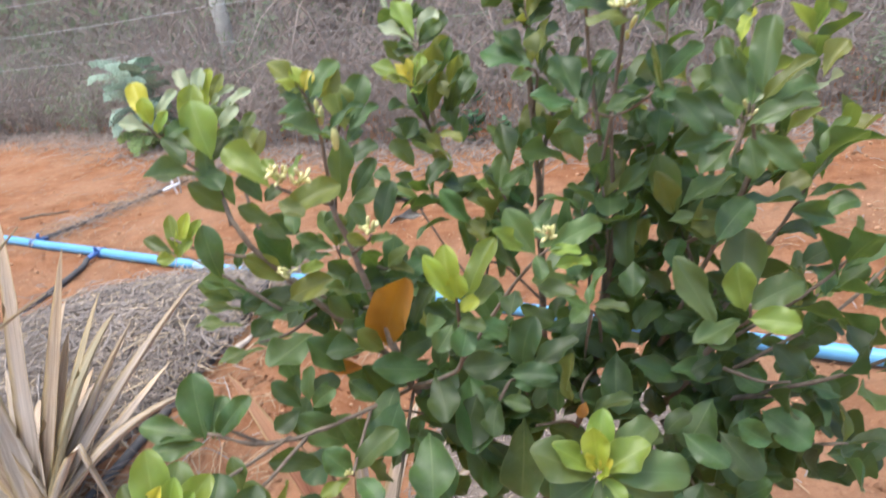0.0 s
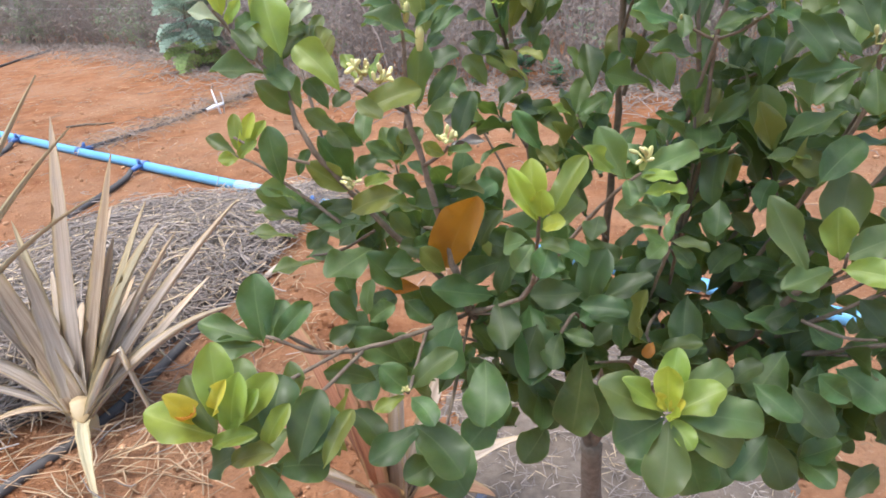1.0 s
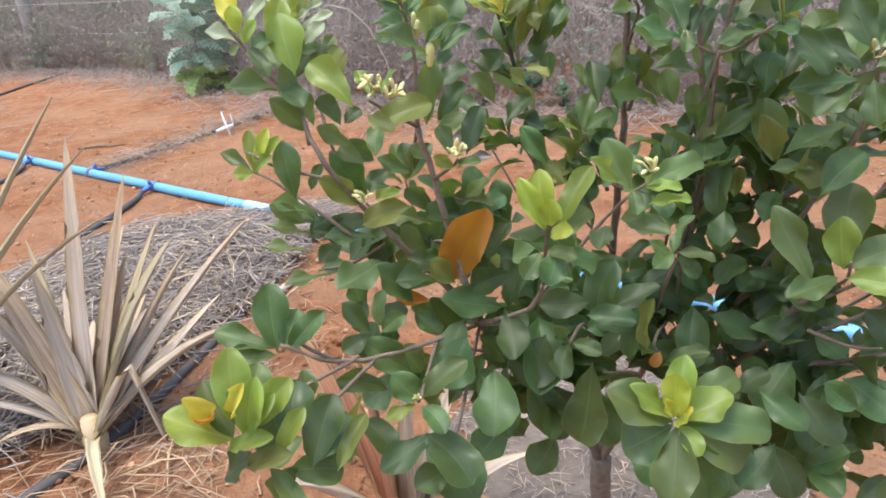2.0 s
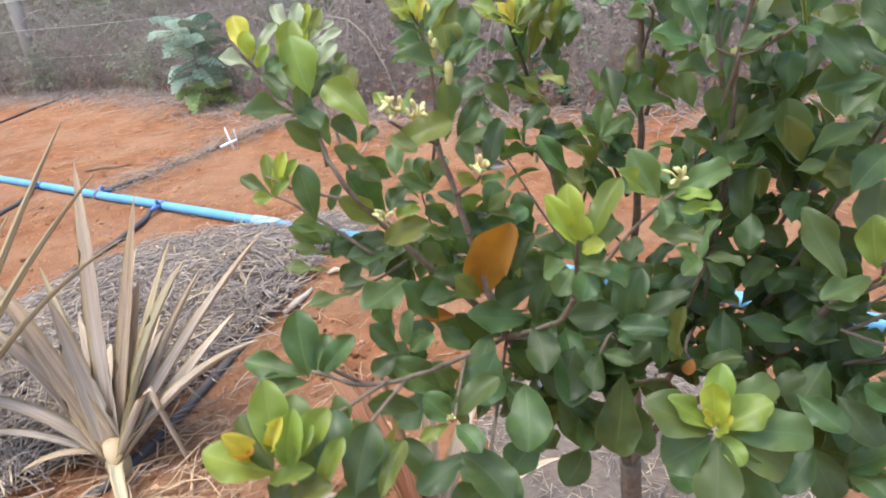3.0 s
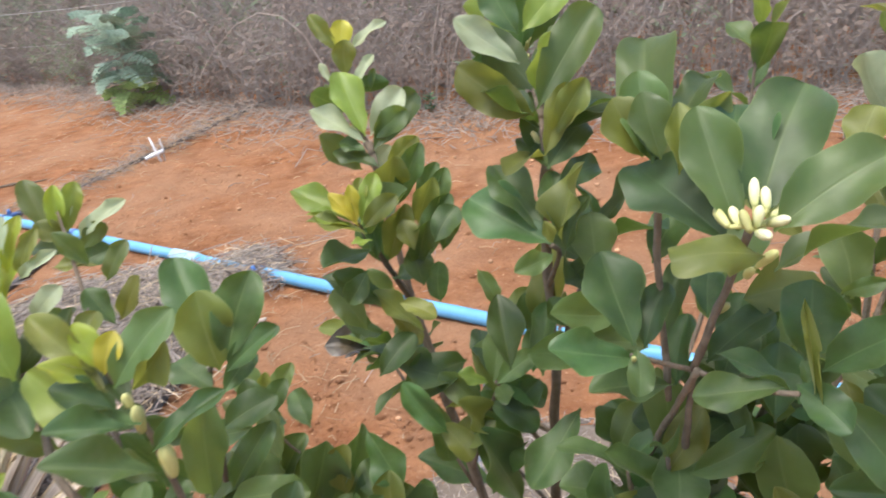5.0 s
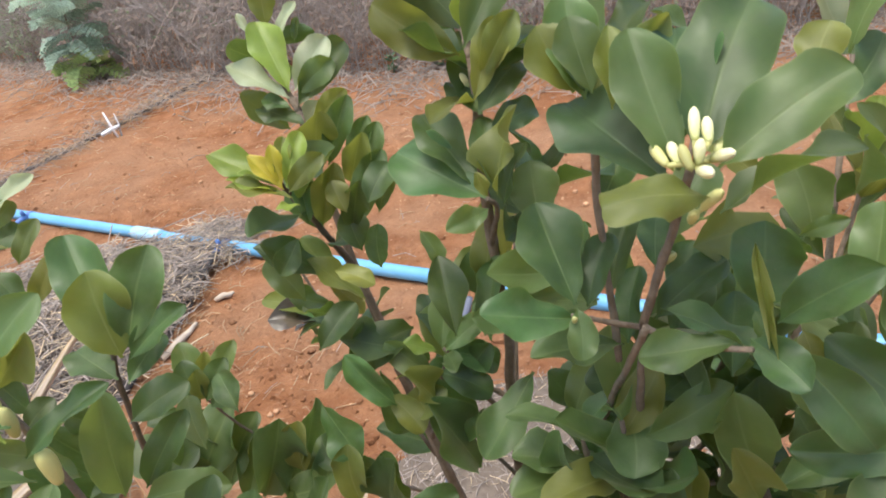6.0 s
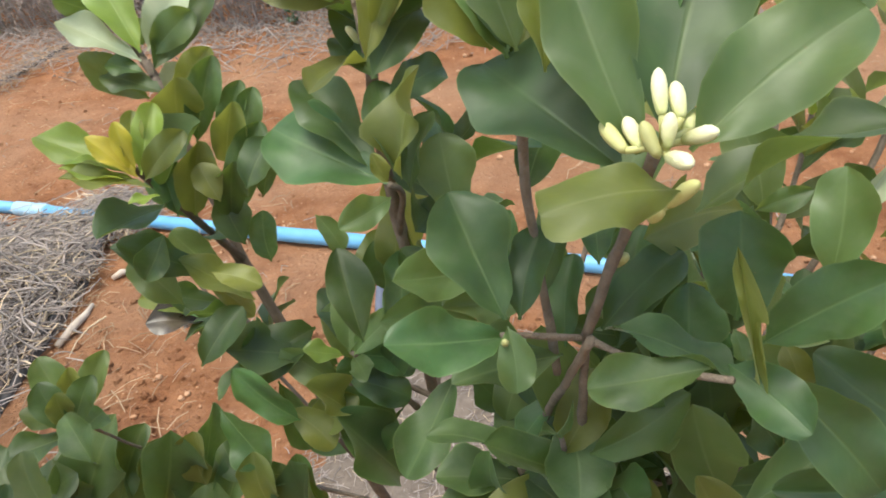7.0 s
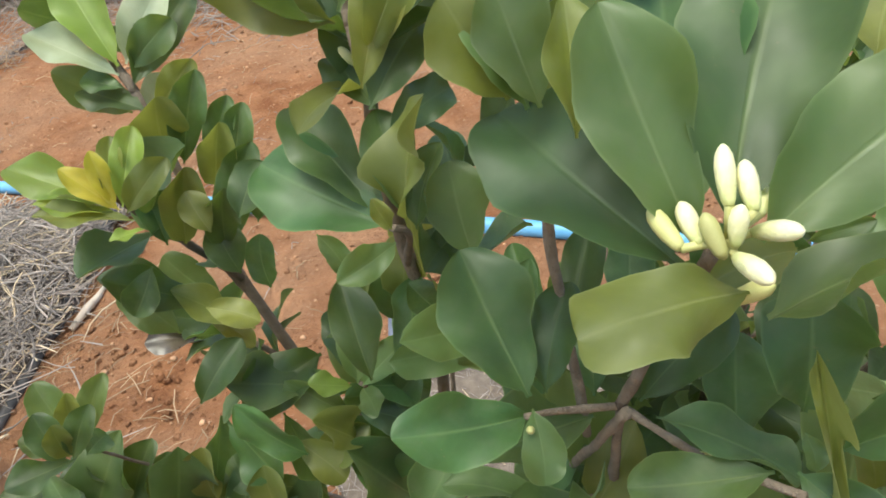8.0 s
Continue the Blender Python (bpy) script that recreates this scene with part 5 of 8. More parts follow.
# leaves on the limb that hangs over the straw bed
leaf((-0.122, 0.935, 0.810), (-0.154, 0.925, 0.848), (0.54, -0.80, 0.24), "fresh", 7, 0.91)
leaf((-0.067, 0.900, 0.839), (-0.108, 0.920, 0.880), (0.17, -0.81, 0.57), "young", 5, 0.94)
leaf((-0.135, 0.930, 0.833), (-0.137, 0.950, 0.878), (0.02, -0.91, 0.41), "fresh", 6, 0.78)
leaf((-0.118, 0.940, 0.815), (-0.130, 0.950, 0.851), (0.43, -0.82, 0.38), "fresh", 6, 0.85)
leaf((-0.081, 0.940, 0.791), (-0.113, 0.930, 0.815), (0.50, -0.81, 0.32), "fresh", 6, 0.88)
leaf((-0.086, 0.940, 0.815), (-0.069, 0.950, 0.826), (0.18, -0.84, 0.51), "mature", 7, 1.51)
leaf((-0.072, 1.000, 0.757), (-0.100, 0.990, 0.784), (0.54, -0.80, 0.25), "mature", 7, 1.18)
leaf((-0.085, 1.000, 0.716), (-0.119, 0.990, 0.773), (0.55, -0.82, 0.18), "mature", 7, 0.97)
leaf((-0.135, 0.895, 0.753), (-0.141, 0.900, 0.811), (0.53, -0.84, 0.13), "mature", 0, 0.97)
leaf((-0.129, 0.930, 0.749), (-0.116, 0.940, 0.774), (0.01, -0.93, 0.37), "mature", 7, 0.95)
leaf((-0.077, 0.930, 0.730), (-0.115, 0.915, 0.767), (0.59, -0.76, 0.29), "olive", 7, 0.91)
leaf((-0.067, 0.930, 0.741), (-0.060, 0.950, 0.760), (0.07, -0.69, 0.72), "mature", 6, 1.12)
leaf((-0.060, 0.920, 0.739), (-0.030, 0.900, 0.752), (-0.62, -0.63, 0.47), "young", 7, 0.86)
leaf((-0.011, 0.860, 0.784), (-0.040, 0.850, 0.802), (0.50, -0.79, 0.34), "mature", 6, 0.82)
leaf((-0.043, 0.860, 0.801), (-0.039, 0.880, 0.825), (-0.02, -0.78, 0.63), "fresh", 7, 1.38)
leaf((-0.028, 0.790, 0.845), (0.019, 0.800, 0.858), (0.06, -0.88, 0.46), "olive", 7, 1.09)
leaf((-0.031, 0.790, 0.855), (-0.010, 0.775, 0.843), (-0.11, -0.70, 0.70), "olive", 5, 1.04)
leaf((-0.027, 0.785, 0.871), (-0.038, 0.800, 0.888), (0.12, -0.69, 0.71), "young", 6, 0.81)
leaf((-0.018, 0.790, 0.869), (-0.008, 0.810, 0.885), (-0.29, -0.50, 0.82), "young", 0, 0.90)
leaf((-0.154, 0.970, 0.697), (-0.188, 0.960, 0.725), (0.55, -0.73, 0.40), "fresh", 7, 0.87)
leaf((-0.132, 0.970, 0.688), (-0.166, 0.990, 0.711), (0.12, -0.66, 0.74), "mature", 6, 0.85)
leaf((-0.133, 0.960, 0.692), (-0.075, 0.950, 0.703), (-0.24, -0.80, 0.54), "mature", 0, 0.90)
leaf((-0.075, 0.910, 0.715), (-0.023, 0.900, 0.735), (-0.33, -0.83, 0.45), "olive", 7, 1.15)
leaf((-0.001, 0.900, 0.730), (-0.024, 0.890, 0.759), (0.57, -0.80, 0.16), "mature", 5, 0.97)
leaf((-0.001, 0.900, 0.715), (-0.031, 0.880, 0.736), (0.66, -0.30, 0.69), "fresh", 6, 0.74)
leaf((-0.095, 1.000, 0.627), (-0.158, 1.000, 0.622), (-0.08, -0.25, 0.97), "mature", 6, 0.74)
leaf((-0.127, 0.950, 0.641), (-0.178, 0.932, 0.638), (0.05, -0.32, 0.95), "fresh", 6, 0.74)
leaf((-0.165, 1.000, 0.649), (-0.218, 0.990, 0.660), (0.22, -0.21, 0.95), "fresh", 6, 0.74)
leaf((-0.112, 0.970, 0.678), (-0.138, 0.950, 0.657), (0.11, -0.79, 0.60), "mature", 6, 1.08)
leaf((-0.045, 0.930, 0.767), (-0.063, 0.920, 0.759), (0.19, -0.79, 0.58), "mature", 0, 1.62)
# leaves round the bud tips and the orange leaf
leaf((0.028, 0.820, 0.810), (0.020, 0.830, 0.833), (0.24, -0.85, 0.46), "fresh", 5, 1.09)
leaf((0.042, 0.830, 0.806), (0.056, 0.850, 0.843), (-0.15, -0.84, 0.52), "mature", 6, 0.84)
leaf((0.035, 0.800, 0.804), (0.056, 0.780, 0.814), (-0.65, -0.37, 0.67), "fresh", 7, 0.86)
leaf((0.033, 0.800, 0.805), (0.017, 0.790, 0.818), (0.64, -0.75, 0.16), "olive", 0, 1.07)
leaf((0.074, 0.900, 0.726), (0.064, 0.910, 0.756), (0.23, -0.90, 0.36), "mature", 7, 1.43)
leaf((0.048, 0.880, 0.733), (0.073, 0.890, 0.746), (-0.01, -0.79, 0.61), "mature", 7, 1.66)
leaf((0.031, 0.900, 0.813), (0.023, 0.920, 0.835), (0.16, -0.71, 0.69), "fresh", 0, 1.14)
leaf((0.008, 0.860, 0.796), (-0.011, 0.860, 0.809), (0.29, -0.86, 0.43), "fresh", 6, 1.12)
leaf((0.046, 0.920, 0.818), (0.034, 0.940, 0.832), (-0.11, -0.60, 0.80), "mature", 5, 1.21)
leaf((0.121, 0.990, 0.744), (0.093, 1.000, 0.786), (0.18, -0.92, 0.34), "mature", 7, 0.88)
leaf((0.078, 1.000, 0.793), (0.106, 1.020, 0.813), (0.10, -0.76, 0.64), "mature", 7, 1.11)
leaf((0.119, 1.000, 0.724), (0.157, 1.000, 0.742), (-0.24, -0.83, 0.50), "olive", 7, 1.16)
leaf((0.158, 1.020, 0.754), (0.154, 1.030, 0.795), (0.12, -0.96, 0.25), "fresh", 5, 1.15)
leaf((0.158, 1.020, 0.750), (0.190, 1.010, 0.770), (-0.47, -0.81, 0.35), "fresh", 7, 0.94)
leaf((0.190, 1.030, 0.760), (0.199, 1.050, 0.789), (-0.31, -0.73, 0.61), "mature", 6, 1.05)
leaf((0.169, 1.040, 0.796), (0.195, 1.060, 0.818), (-0.00, -0.74, 0.67), "fresh", 7, 0.87)
leaf((0.209, 1.040, 0.806), (0.212, 1.060, 0.859), (0.07, -0.93, 0.35), "olive", 0, 1.08)
leaf((0.148, 1.020, 0.754), (0.131, 1.020, 0.777), (0.26, -0.94, 0.20), "mature", 7, 1.20)
leaf((0.167, 0.755, 0.794), (0.148, 0.765, 0.831), (0.09, -0.95, 0.30), "fresh", 7, 1.06)
leaf((0.160, 0.755, 0.797), (0.135, 0.740, 0.823), (0.69, -0.66, 0.28), "young", 6, 0.74)
leaf((0.177, 0.750, 0.797), (0.223, 0.772, 0.807), (0.11, -0.58, 0.81), "fresh", 6, 0.74)
leaf((0.167, 0.750, 0.795), (0.168, 0.735, 0.780), (0.01, -0.72, 0.69), "mature", 7, 1.34)
leaf((0.207, 0.800, 0.739), (0.164, 0.780, 0.760), (0.52, -0.26, 0.81), "fresh", 5, 0.77)
leaf((0.192, 0.800, 0.771), (0.206, 0.790, 0.756), (-0.05, -0.85, 0.52), "mature", 0, 1.64)
leaf((0.176, 0.760, 0.801), (0.171, 0.775, 0.814), (-0.12, -0.69, 0.71), "mature", 6, 1.01)
leaf((0.019, 0.878, 0.664), (0.056, 0.832, 0.756), (-0.54, -0.82, -0.19), "orange", 6, 0.74)
# small bright shoot among dark leaves
leaf((0.221, 0.835, 0.701), (0.242, 0.850, 0.732), (-0.65, -0.40, 0.64), "fresh", 7, 0.86)
leaf((0.220, 0.835, 0.704), (0.200, 0.815, 0.697), (0.12, -0.42, 0.90), "fresh", 0, 1.20)
leaf((0.224, 0.835, 0.703), (0.256, 0.825, 0.697), (-0.03, -0.59, 0.80), "fresh", 0, 0.90)
leaf((0.220, 0.835, 0.701), (0.198, 0.830, 0.717), (0.41, -0.86, 0.30), "fresh", 6, 0.80)
leaf((0.227, 0.840, 0.697), (0.244, 0.830, 0.679), (0.02, -0.87, 0.49), "mature", 6, 1.07)
# far-side leaves, mostly the lighter fresh kind to stand in for haze and sheen
leaf((0.232, 0.930, 0.868), (0.193, 0.905, 0.889), (0.63, -0.47, 0.61), "fresh", 0, 0.90)
leaf((0.252, 0.930, 0.846), (0.211, 0.910, 0.866), (0.56, -0.48, 0.68), "fresh", 6, 0.74)
leaf((0.274, 0.940, 0.840), (0.263, 0.950, 0.868), (-0.08, -0.95, 0.31), "fresh", 0, 1.30)
leaf((0.243, 0.950, 0.810), (0.236, 0.960, 0.844), (-0.01, -0.96, 0.28), "fresh", 0, 1.31)
leaf((0.258, 0.910, 0.781), (0.254, 0.920, 0.836), (-0.03, -0.98, 0.18), "fresh", 5, 0.95)
leaf((0.272, 0.920, 0.832), (0.302, 0.900, 0.835), (-0.34, -0.36, 0.87), "pale", 7, 0.86)
leaf((0.261, 0.880, 0.792), (0.301, 0.870, 0.826), (-0.52, -0.75, 0.40), "fresh", 5, 0.77)
leaf((0.311, 0.855, 0.775), (0.296, 0.860, 0.832), (-0.08, -0.99, 0.07), "fresh", 0, 1.01)
leaf((0.302, 0.840, 0.781), (0.285, 0.835, 0.824), (0.26, -0.97, -0.01), "olive", 7, 0.86)
leaf((0.332, 0.850, 0.813), (0.344, 0.865, 0.856), (-0.58, -0.70, 0.41), "fresh", 6, 1.38)
leaf((0.345, 0.860, 0.852), (0.301, 0.850, 0.888), (0.62, -0.49, 0.62), "fresh", 6, 0.74)
leaf((0.334, 0.900, 0.888), (0.283, 0.880, 0.901), (0.38, -0.40, 0.83), "olive", 5, 0.77)
leaf((0.353, 0.920, 0.872), (0.372, 0.910, 0.883), (-0.58, -0.76, 0.31), "fresh", 7, 0.88)
leaf((0.308, 0.840, 0.786), (0.363, 0.850, 0.807), (-0.24, -0.47, 0.85), "fresh", 5, 0.77)
leaf((0.306, 0.840, 0.777), (0.334, 0.820, 0.755), (-0.21, -0.85, 0.49), "fresh", 7, 0.94)
leaf((0.296, 0.840, 0.774), (0.327, 0.820, 0.778), (-0.34, -0.37, 0.86), "fresh", 5, 0.77)
leaf((0.326, 0.800, 0.765), (0.359, 0.810, 0.795), (-0.39, -0.66, 0.64), "mature", 6, 1.13)
leaf((0.265, 0.860, 0.723), (0.271, 0.870, 0.777), (-0.55, -0.81, 0.21), "mature", 7, 1.04)
leaf((0.282, 0.870, 0.740), (0.288, 0.880, 0.765), (-0.53, -0.74, 0.40), "olive", 7, 1.52)
leaf((0.307, 0.860, 0.717), (0.319, 0.870, 0.743), (-0.52, -0.69, 0.51), "mature", 0, 1.67)
leaf((0.268, 0.850, 0.735), (0.260, 0.830, 0.709), (-0.48, -0.62, 0.62), "mature", 7, 1.35)
leaf((0.235, 0.940, 0.756), (0.254, 0.950, 0.788), (-0.40, -0.79, 0.47), "fresh", 7, 1.31)
leaf((0.295, 0.920, 0.779), (0.276, 0.930, 0.806), (-0.05, -0.95, 0.31), "fresh", 0, 1.28)
leaf((0.236, 0.980, 0.811), (0.224, 1.000, 0.837), (-0.12, -0.82, 0.56), "fresh", 7, 1.09)
leaf((0.252, 0.930, 0.741), (0.265, 0.940, 0.766), (-0.42, -0.76, 0.50), "mature", 6, 1.22)
leaf((0.307, 0.870, 0.688), (0.286, 0.870, 0.713), (0.19, -0.97, 0.16), "mature", 5, 1.21)
# lower crown
leaf((-0.056, 0.800, 0.653), (-0.078, 0.800, 0.684), (0.55, -0.75, 0.38), "mature", 0, 1.01)
leaf((-0.059, 0.800, 0.650), (-0.081, 0.785, 0.641), (0.14, -0.67, 0.73), "mature", 0, 1.47)
leaf((-0.048, 0.800, 0.658), (-0.041, 0.810, 0.690), (-0.12, -0.94, 0.33), "fresh", 0, 1.00)
leaf((-0.046, 0.800, 0.652), (-0.022, 0.800, 0.669), (-0.33, -0.81, 0.48), "mature", 6, 1.17)
leaf((-0.076, 0.870, 0.638), (-0.086, 0.880, 0.665), (0.44, -0.78, 0.45), "mature", 6, 1.43)
leaf((-0.024, 0.810, 0.600), (-0.066, 0.800, 0.643), (0.60, -0.67, 0.43), "mature", 7, 1.01)
leaf((-0.017, 0.830, 0.586), (-0.031, 0.830, 0.620), (0.54, -0.81, 0.23), "mature", 0, 1.52)
leaf((-0.041, 0.770, 0.609), (-0.081, 0.750, 0.634), (0.63, -0.53, 0.57), "mature", 5, 0.77)
leaf((-0.071, 0.680, 0.622), (-0.075, 0.680, 0.670), (0.57, -0.82, 0.04), "fresh", 6, 1.00)
leaf((-0.088, 0.700, 0.646), (-0.093, 0.710, 0.673), (0.52, -0.76, 0.38), "fresh", 7, 1.09)
leaf((-0.047, 0.670, 0.618), (-0.036, 0.665, 0.678), (-0.90, -0.41, 0.12), "olive", 5, 0.77)
leaf((-0.010, 0.750, 0.612), (-0.031, 0.750, 0.639), (0.55, -0.72, 0.41), "mature", 7, 1.53)
leaf((-0.012, 0.745, 0.611), (-0.037, 0.730, 0.606), (0.17, -0.56, 0.81), "young", 6, 0.82)
leaf((-0.007, 0.750, 0.614), (0.034, 0.765, 0.641), (-0.17, -0.72, 0.67), "fresh", 7, 1.04)
leaf((-0.007, 0.745, 0.609), (0.014, 0.720, 0.598), (0.01, -0.40, 0.92), "mature", 0, 1.40)
leaf((0.002, 0.740, 0.582), (-0.045, 0.720, 0.560), (-0.09, -0.64, 0.76), "mature", 6, 0.91)
leaf((-0.006, 0.740, 0.583), (0.035, 0.710, 0.552), (0.19, -0.56, 0.81), "mature", 7, 1.48)
leaf((-0.057, 0.680, 0.604), (-0.066, 0.680, 0.640), (0.63, -0.76, 0.16), "fresh", 6, 0.89)
leaf((0.065, 0.868, 0.636), (0.006, 0.850, 0.656), (0.41, -0.68, 0.60), "mature", 6, 0.87)
leaf((0.020, 0.860, 0.670), (-0.001, 0.850, 0.700), (0.60, -0.78, 0.17), "olive", 0, 1.21)
leaf((0.016, 0.870, 0.659), (-0.039, 0.860, 0.673), (0.26, -0.05, 0.96), "mature", 5, 0.77)
leaf((0.028, 0.850, 0.634), (0.011, 0.820, 0.595), (-0.16, -0.75, 0.64), "mature", 5, 1.27)
leaf((0.067, 0.862, 0.638), (0.081, 0.820, 0.599), (0.16, -0.64, 0.75), "mature", 5, 0.90)
leaf((0.100, 0.870, 0.622), (0.096, 0.800, 0.577), (0.20, -0.54, 0.82), "mature", 7, 1.15)
leaf((0.143, 0.800, 0.675), (0.097, 0.790, 0.680), (0.22, -0.69, 0.69), "mature", 0, 1.19)
leaf((0.153, 0.835, 0.645), (0.170, 0.840, 0.696), (-0.48, -0.84, 0.25), "mature", 7, 1.43)
leaf((0.149, 0.830, 0.635), (0.191, 0.810, 0.637), (-0.33, -0.62, 0.72), "mature", 7, 0.95)
leaf((0.127, 0.825, 0.618), (0.117, 0.800, 0.594), (-0.27, -0.60, 0.75), "mature", 5, 1.18)
leaf((0.126, 0.825, 0.620), (0.110, 0.815, 0.643), (0.63, -0.77, 0.10), "mature", 7, 0.91)
leaf((0.130, 0.825, 0.618), (0.156, 0.810, 0.615), (-0.26, -0.59, 0.77), "mature", 6, 1.04)
leaf((0.038, 0.840, 0.578), (0.066, 0.790, 0.535), (0.16, -0.59, 0.79), "mature", 7, 1.14)
leaf((0.086, 0.870, 0.548), (0.125, 0.840, 0.493), (0.23, -0.78, 0.59), "mature", 5, 1.11)
leaf((0.145, 0.870, 0.543), (0.178, 0.850, 0.475), (0.25, -0.89, 0.38), "mature", 5, 0.91)
leaf((0.037, 0.900, 0.636), (0.053, 0.910, 0.677), (-0.29, -0.90, 0.33), "mature", 7, 0.92)
leaf((0.070, 0.870, 0.634), (0.097, 0.880, 0.687), (-0.36, -0.87, 0.35), "mature", 7, 0.91)
leaf((-0.026, 0.880, 0.628), (0.002, 0.860, 0.611), (0.05, -0.61, 0.79), "mature", 5, 1.15)
leaf((0.299, 0.900, 0.607), (0.296, 0.885, 0.573), (-0.08, -0.91, 0.41), "mature", 6, 1.43)
leaf((0.267, 0.870, 0.565), (0.247, 0.870, 0.603), (0.23, -0.97, 0.12), "mature", 5, 1.48)
leaf((0.220, 0.845, 0.577), (0.267, 0.840, 0.586), (-0.22, -0.53, 0.82), "mature", 6, 0.74)
leaf((0.181, 0.810, 0.606), (0.191, 0.820, 0.658), (-0.48, -0.84, 0.25), "mature", 7, 0.94)
leaf((0.269, 0.770, 0.594), (0.228, 0.755, 0.618), (0.54, -0.66, 0.52), "mature", 6, 0.74)
leaf((0.278, 0.800, 0.574), (0.304, 0.800, 0.595), (-0.51, -0.58, 0.63), "mature", 0, 1.43)
leaf((0.289, 0.780, 0.589), (0.320, 0.750, 0.570), (-0.18, -0.65, 0.74), "mature", 5, 1.10)
leaf((0.322, 0.780, 0.586), (0.349, 0.750, 0.553), (-0.11, -0.78, 0.62), "mature", 5, 1.17)
leaf((0.352, 0.740, 0.600), (0.322, 0.740, 0.625), (0.28, -0.90, 0.33), "mature", 0, 1.23)
leaf((0.351, 0.850, 0.622), (0.301, 0.840, 0.608), (-0.10, -0.60, 0.79), "mature", 6, 0.85)
leaf((0.329, 0.790, 0.689), (0.294, 0.780, 0.694), (0.26, -0.57, 0.78), "mature", 7, 0.86)
leaf((0.304, 0.770, 0.539), (0.269, 0.750, 0.508), (-0.40, -0.48, 0.78), "mature", 0, 1.25)
leaf((0.334, 0.770, 0.512), (0.364, 0.760, 0.537), (-0.66, -0.44, 0.61), "mature", 5, 1.28)
leaf((0.334, 0.770, 0.511), (0.354, 0.740, 0.506), (-0.37, -0.38, 0.85), "mature", 7, 1.60)
leaf((0.257, 0.900, 0.603), (0.229, 0.900, 0.632), (0.30, -0.91, 0.30), "mature", 5, 1.38)
leaf((0.333, 0.860, 0.631), (0.342, 0.840, 0.605), (-0.14, -0.81, 0.57), "mature", 5, 1.36)
leaf((0.245, 0.920, 0.633), (0.277, 0.910, 0.622), (-0.03, -0.79, 0.61), "mature", 7, 1.65)
leaf((0.326, 0.900, 0.654), (0.299, 0.880, 0.636), (-0.18, -0.52, 0.84), "mature", 7, 1.46)
twig([(0.223, 0.835, 0.695), (0.223, 0.870, 0.648), (0.228, 0.930, 0.575)], .002, .0015)
twig([(-0.010, 0.750, 0.610), (-0.023, 0.780, 0.603), (-0.035, 0.800, 0.602)], .0018, .0014)
twig([(0.127, 0.825, 0.618), (0.144, 0.850, 0.623), (0.165, 0.900, 0.557)], .0018, .0014)
# dark leaves near the trunk
leaf((0.068, 0.860, 0.507), (0.029, 0.830, 0.476), (-0.14, -0.62, 0.77), "mature", 6, 1.19)
leaf((0.118, 0.900, 0.447), (0.088, 0.870, 0.419), (-0.19, -0.56, 0.80), "mature", 7, 1.47)
leaf((0.197, 0.860, 0.466), (0.218, 0.830, 0.438), (0.04, -0.67, 0.74), "mature", 6, 1.43)
leaf((0.268, 0.820, 0.508), (0.242, 0.800, 0.472), (-0.47, -0.59, 0.66), "mature", 5, 1.36)
leaf((0.326, 0.840, 0.480), (0.276, 0.820, 0.465), (-0.09, -0.43, 0.90), "mature", 5, 1.24)
leaf((-0.065, 0.760, 0.585), (-0.036, 0.740, 0.561), (0.26, -0.55, 0.79), "mature", 7, 1.40)
leaf((-0.100, 0.700, 0.614), (-0.125, 0.680, 0.605), (0.17, -0.58, 0.80), "fresh", 5, 1.41)
leaf((0.012, 0.740, 0.545), (-0.017, 0.720, 0.540), (0.17, -0.46, 0.87), "mature", 7, 1.60)
leaf((-0.040, 0.860, 0.601), (-0.053, 0.840, 0.575), (-0.08, -0.77, 0.63), "mature", 7, 1.57)
leaf((0.076, 0.920, 0.552), (0.039, 0.910, 0.562), (0.36, -0.64, 0.68), "mature", 6, 1.43)
leaf((0.180, 0.920, 0.512), (0.218, 0.900, 0.493), (0.00, -0.69, 0.73), "mature", 7, 1.56)
leaf((0.354, 0.860, 0.565), (0.383, 0.860, 0.588), (-0.51, -0.58, 0.64), "mature", 6, 1.43)
leaf((0.381, 0.860, 0.614), (0.361, 0.870, 0.647), (-0.03, -0.96, 0.27), "mature", 6, 1.37)
leaf((0.384, 0.800, 0.461), (0.349, 0.800, 0.505), (0.29, -0.93, 0.23), "mature", 5, 1.00)
leaf((0.249, 0.950, 0.576), (0.286, 0.950, 0.558), (0.26, -0.81, 0.53), "mature", 5, 1.48)
leaf((0.226, 0.960, 0.587), (0.202, 0.960, 0.618), (0.31, -0.92, 0.25), "mature", 5, 1.39)
leaf((0.352, 0.950, 0.566), (0.307, 0.950, 0.612), (0.25, -0.94, 0.24), "mature", 5, 0.94)
leaf((0.365, 0.930, 0.589), (0.389, 0.940, 0.622), (-0.52, -0.63, 0.58), "mature", 6, 1.34)
leaf((0.156, 0.940, 0.618), (0.120, 0.940, 0.636), (0.26, -0.80, 0.54), "mature", 7, 1.33)
leaf((0.065, 0.950, 0.622), (0.035, 0.950, 0.639), (0.31, -0.79, 0.54), "mature", 5, 1.40)
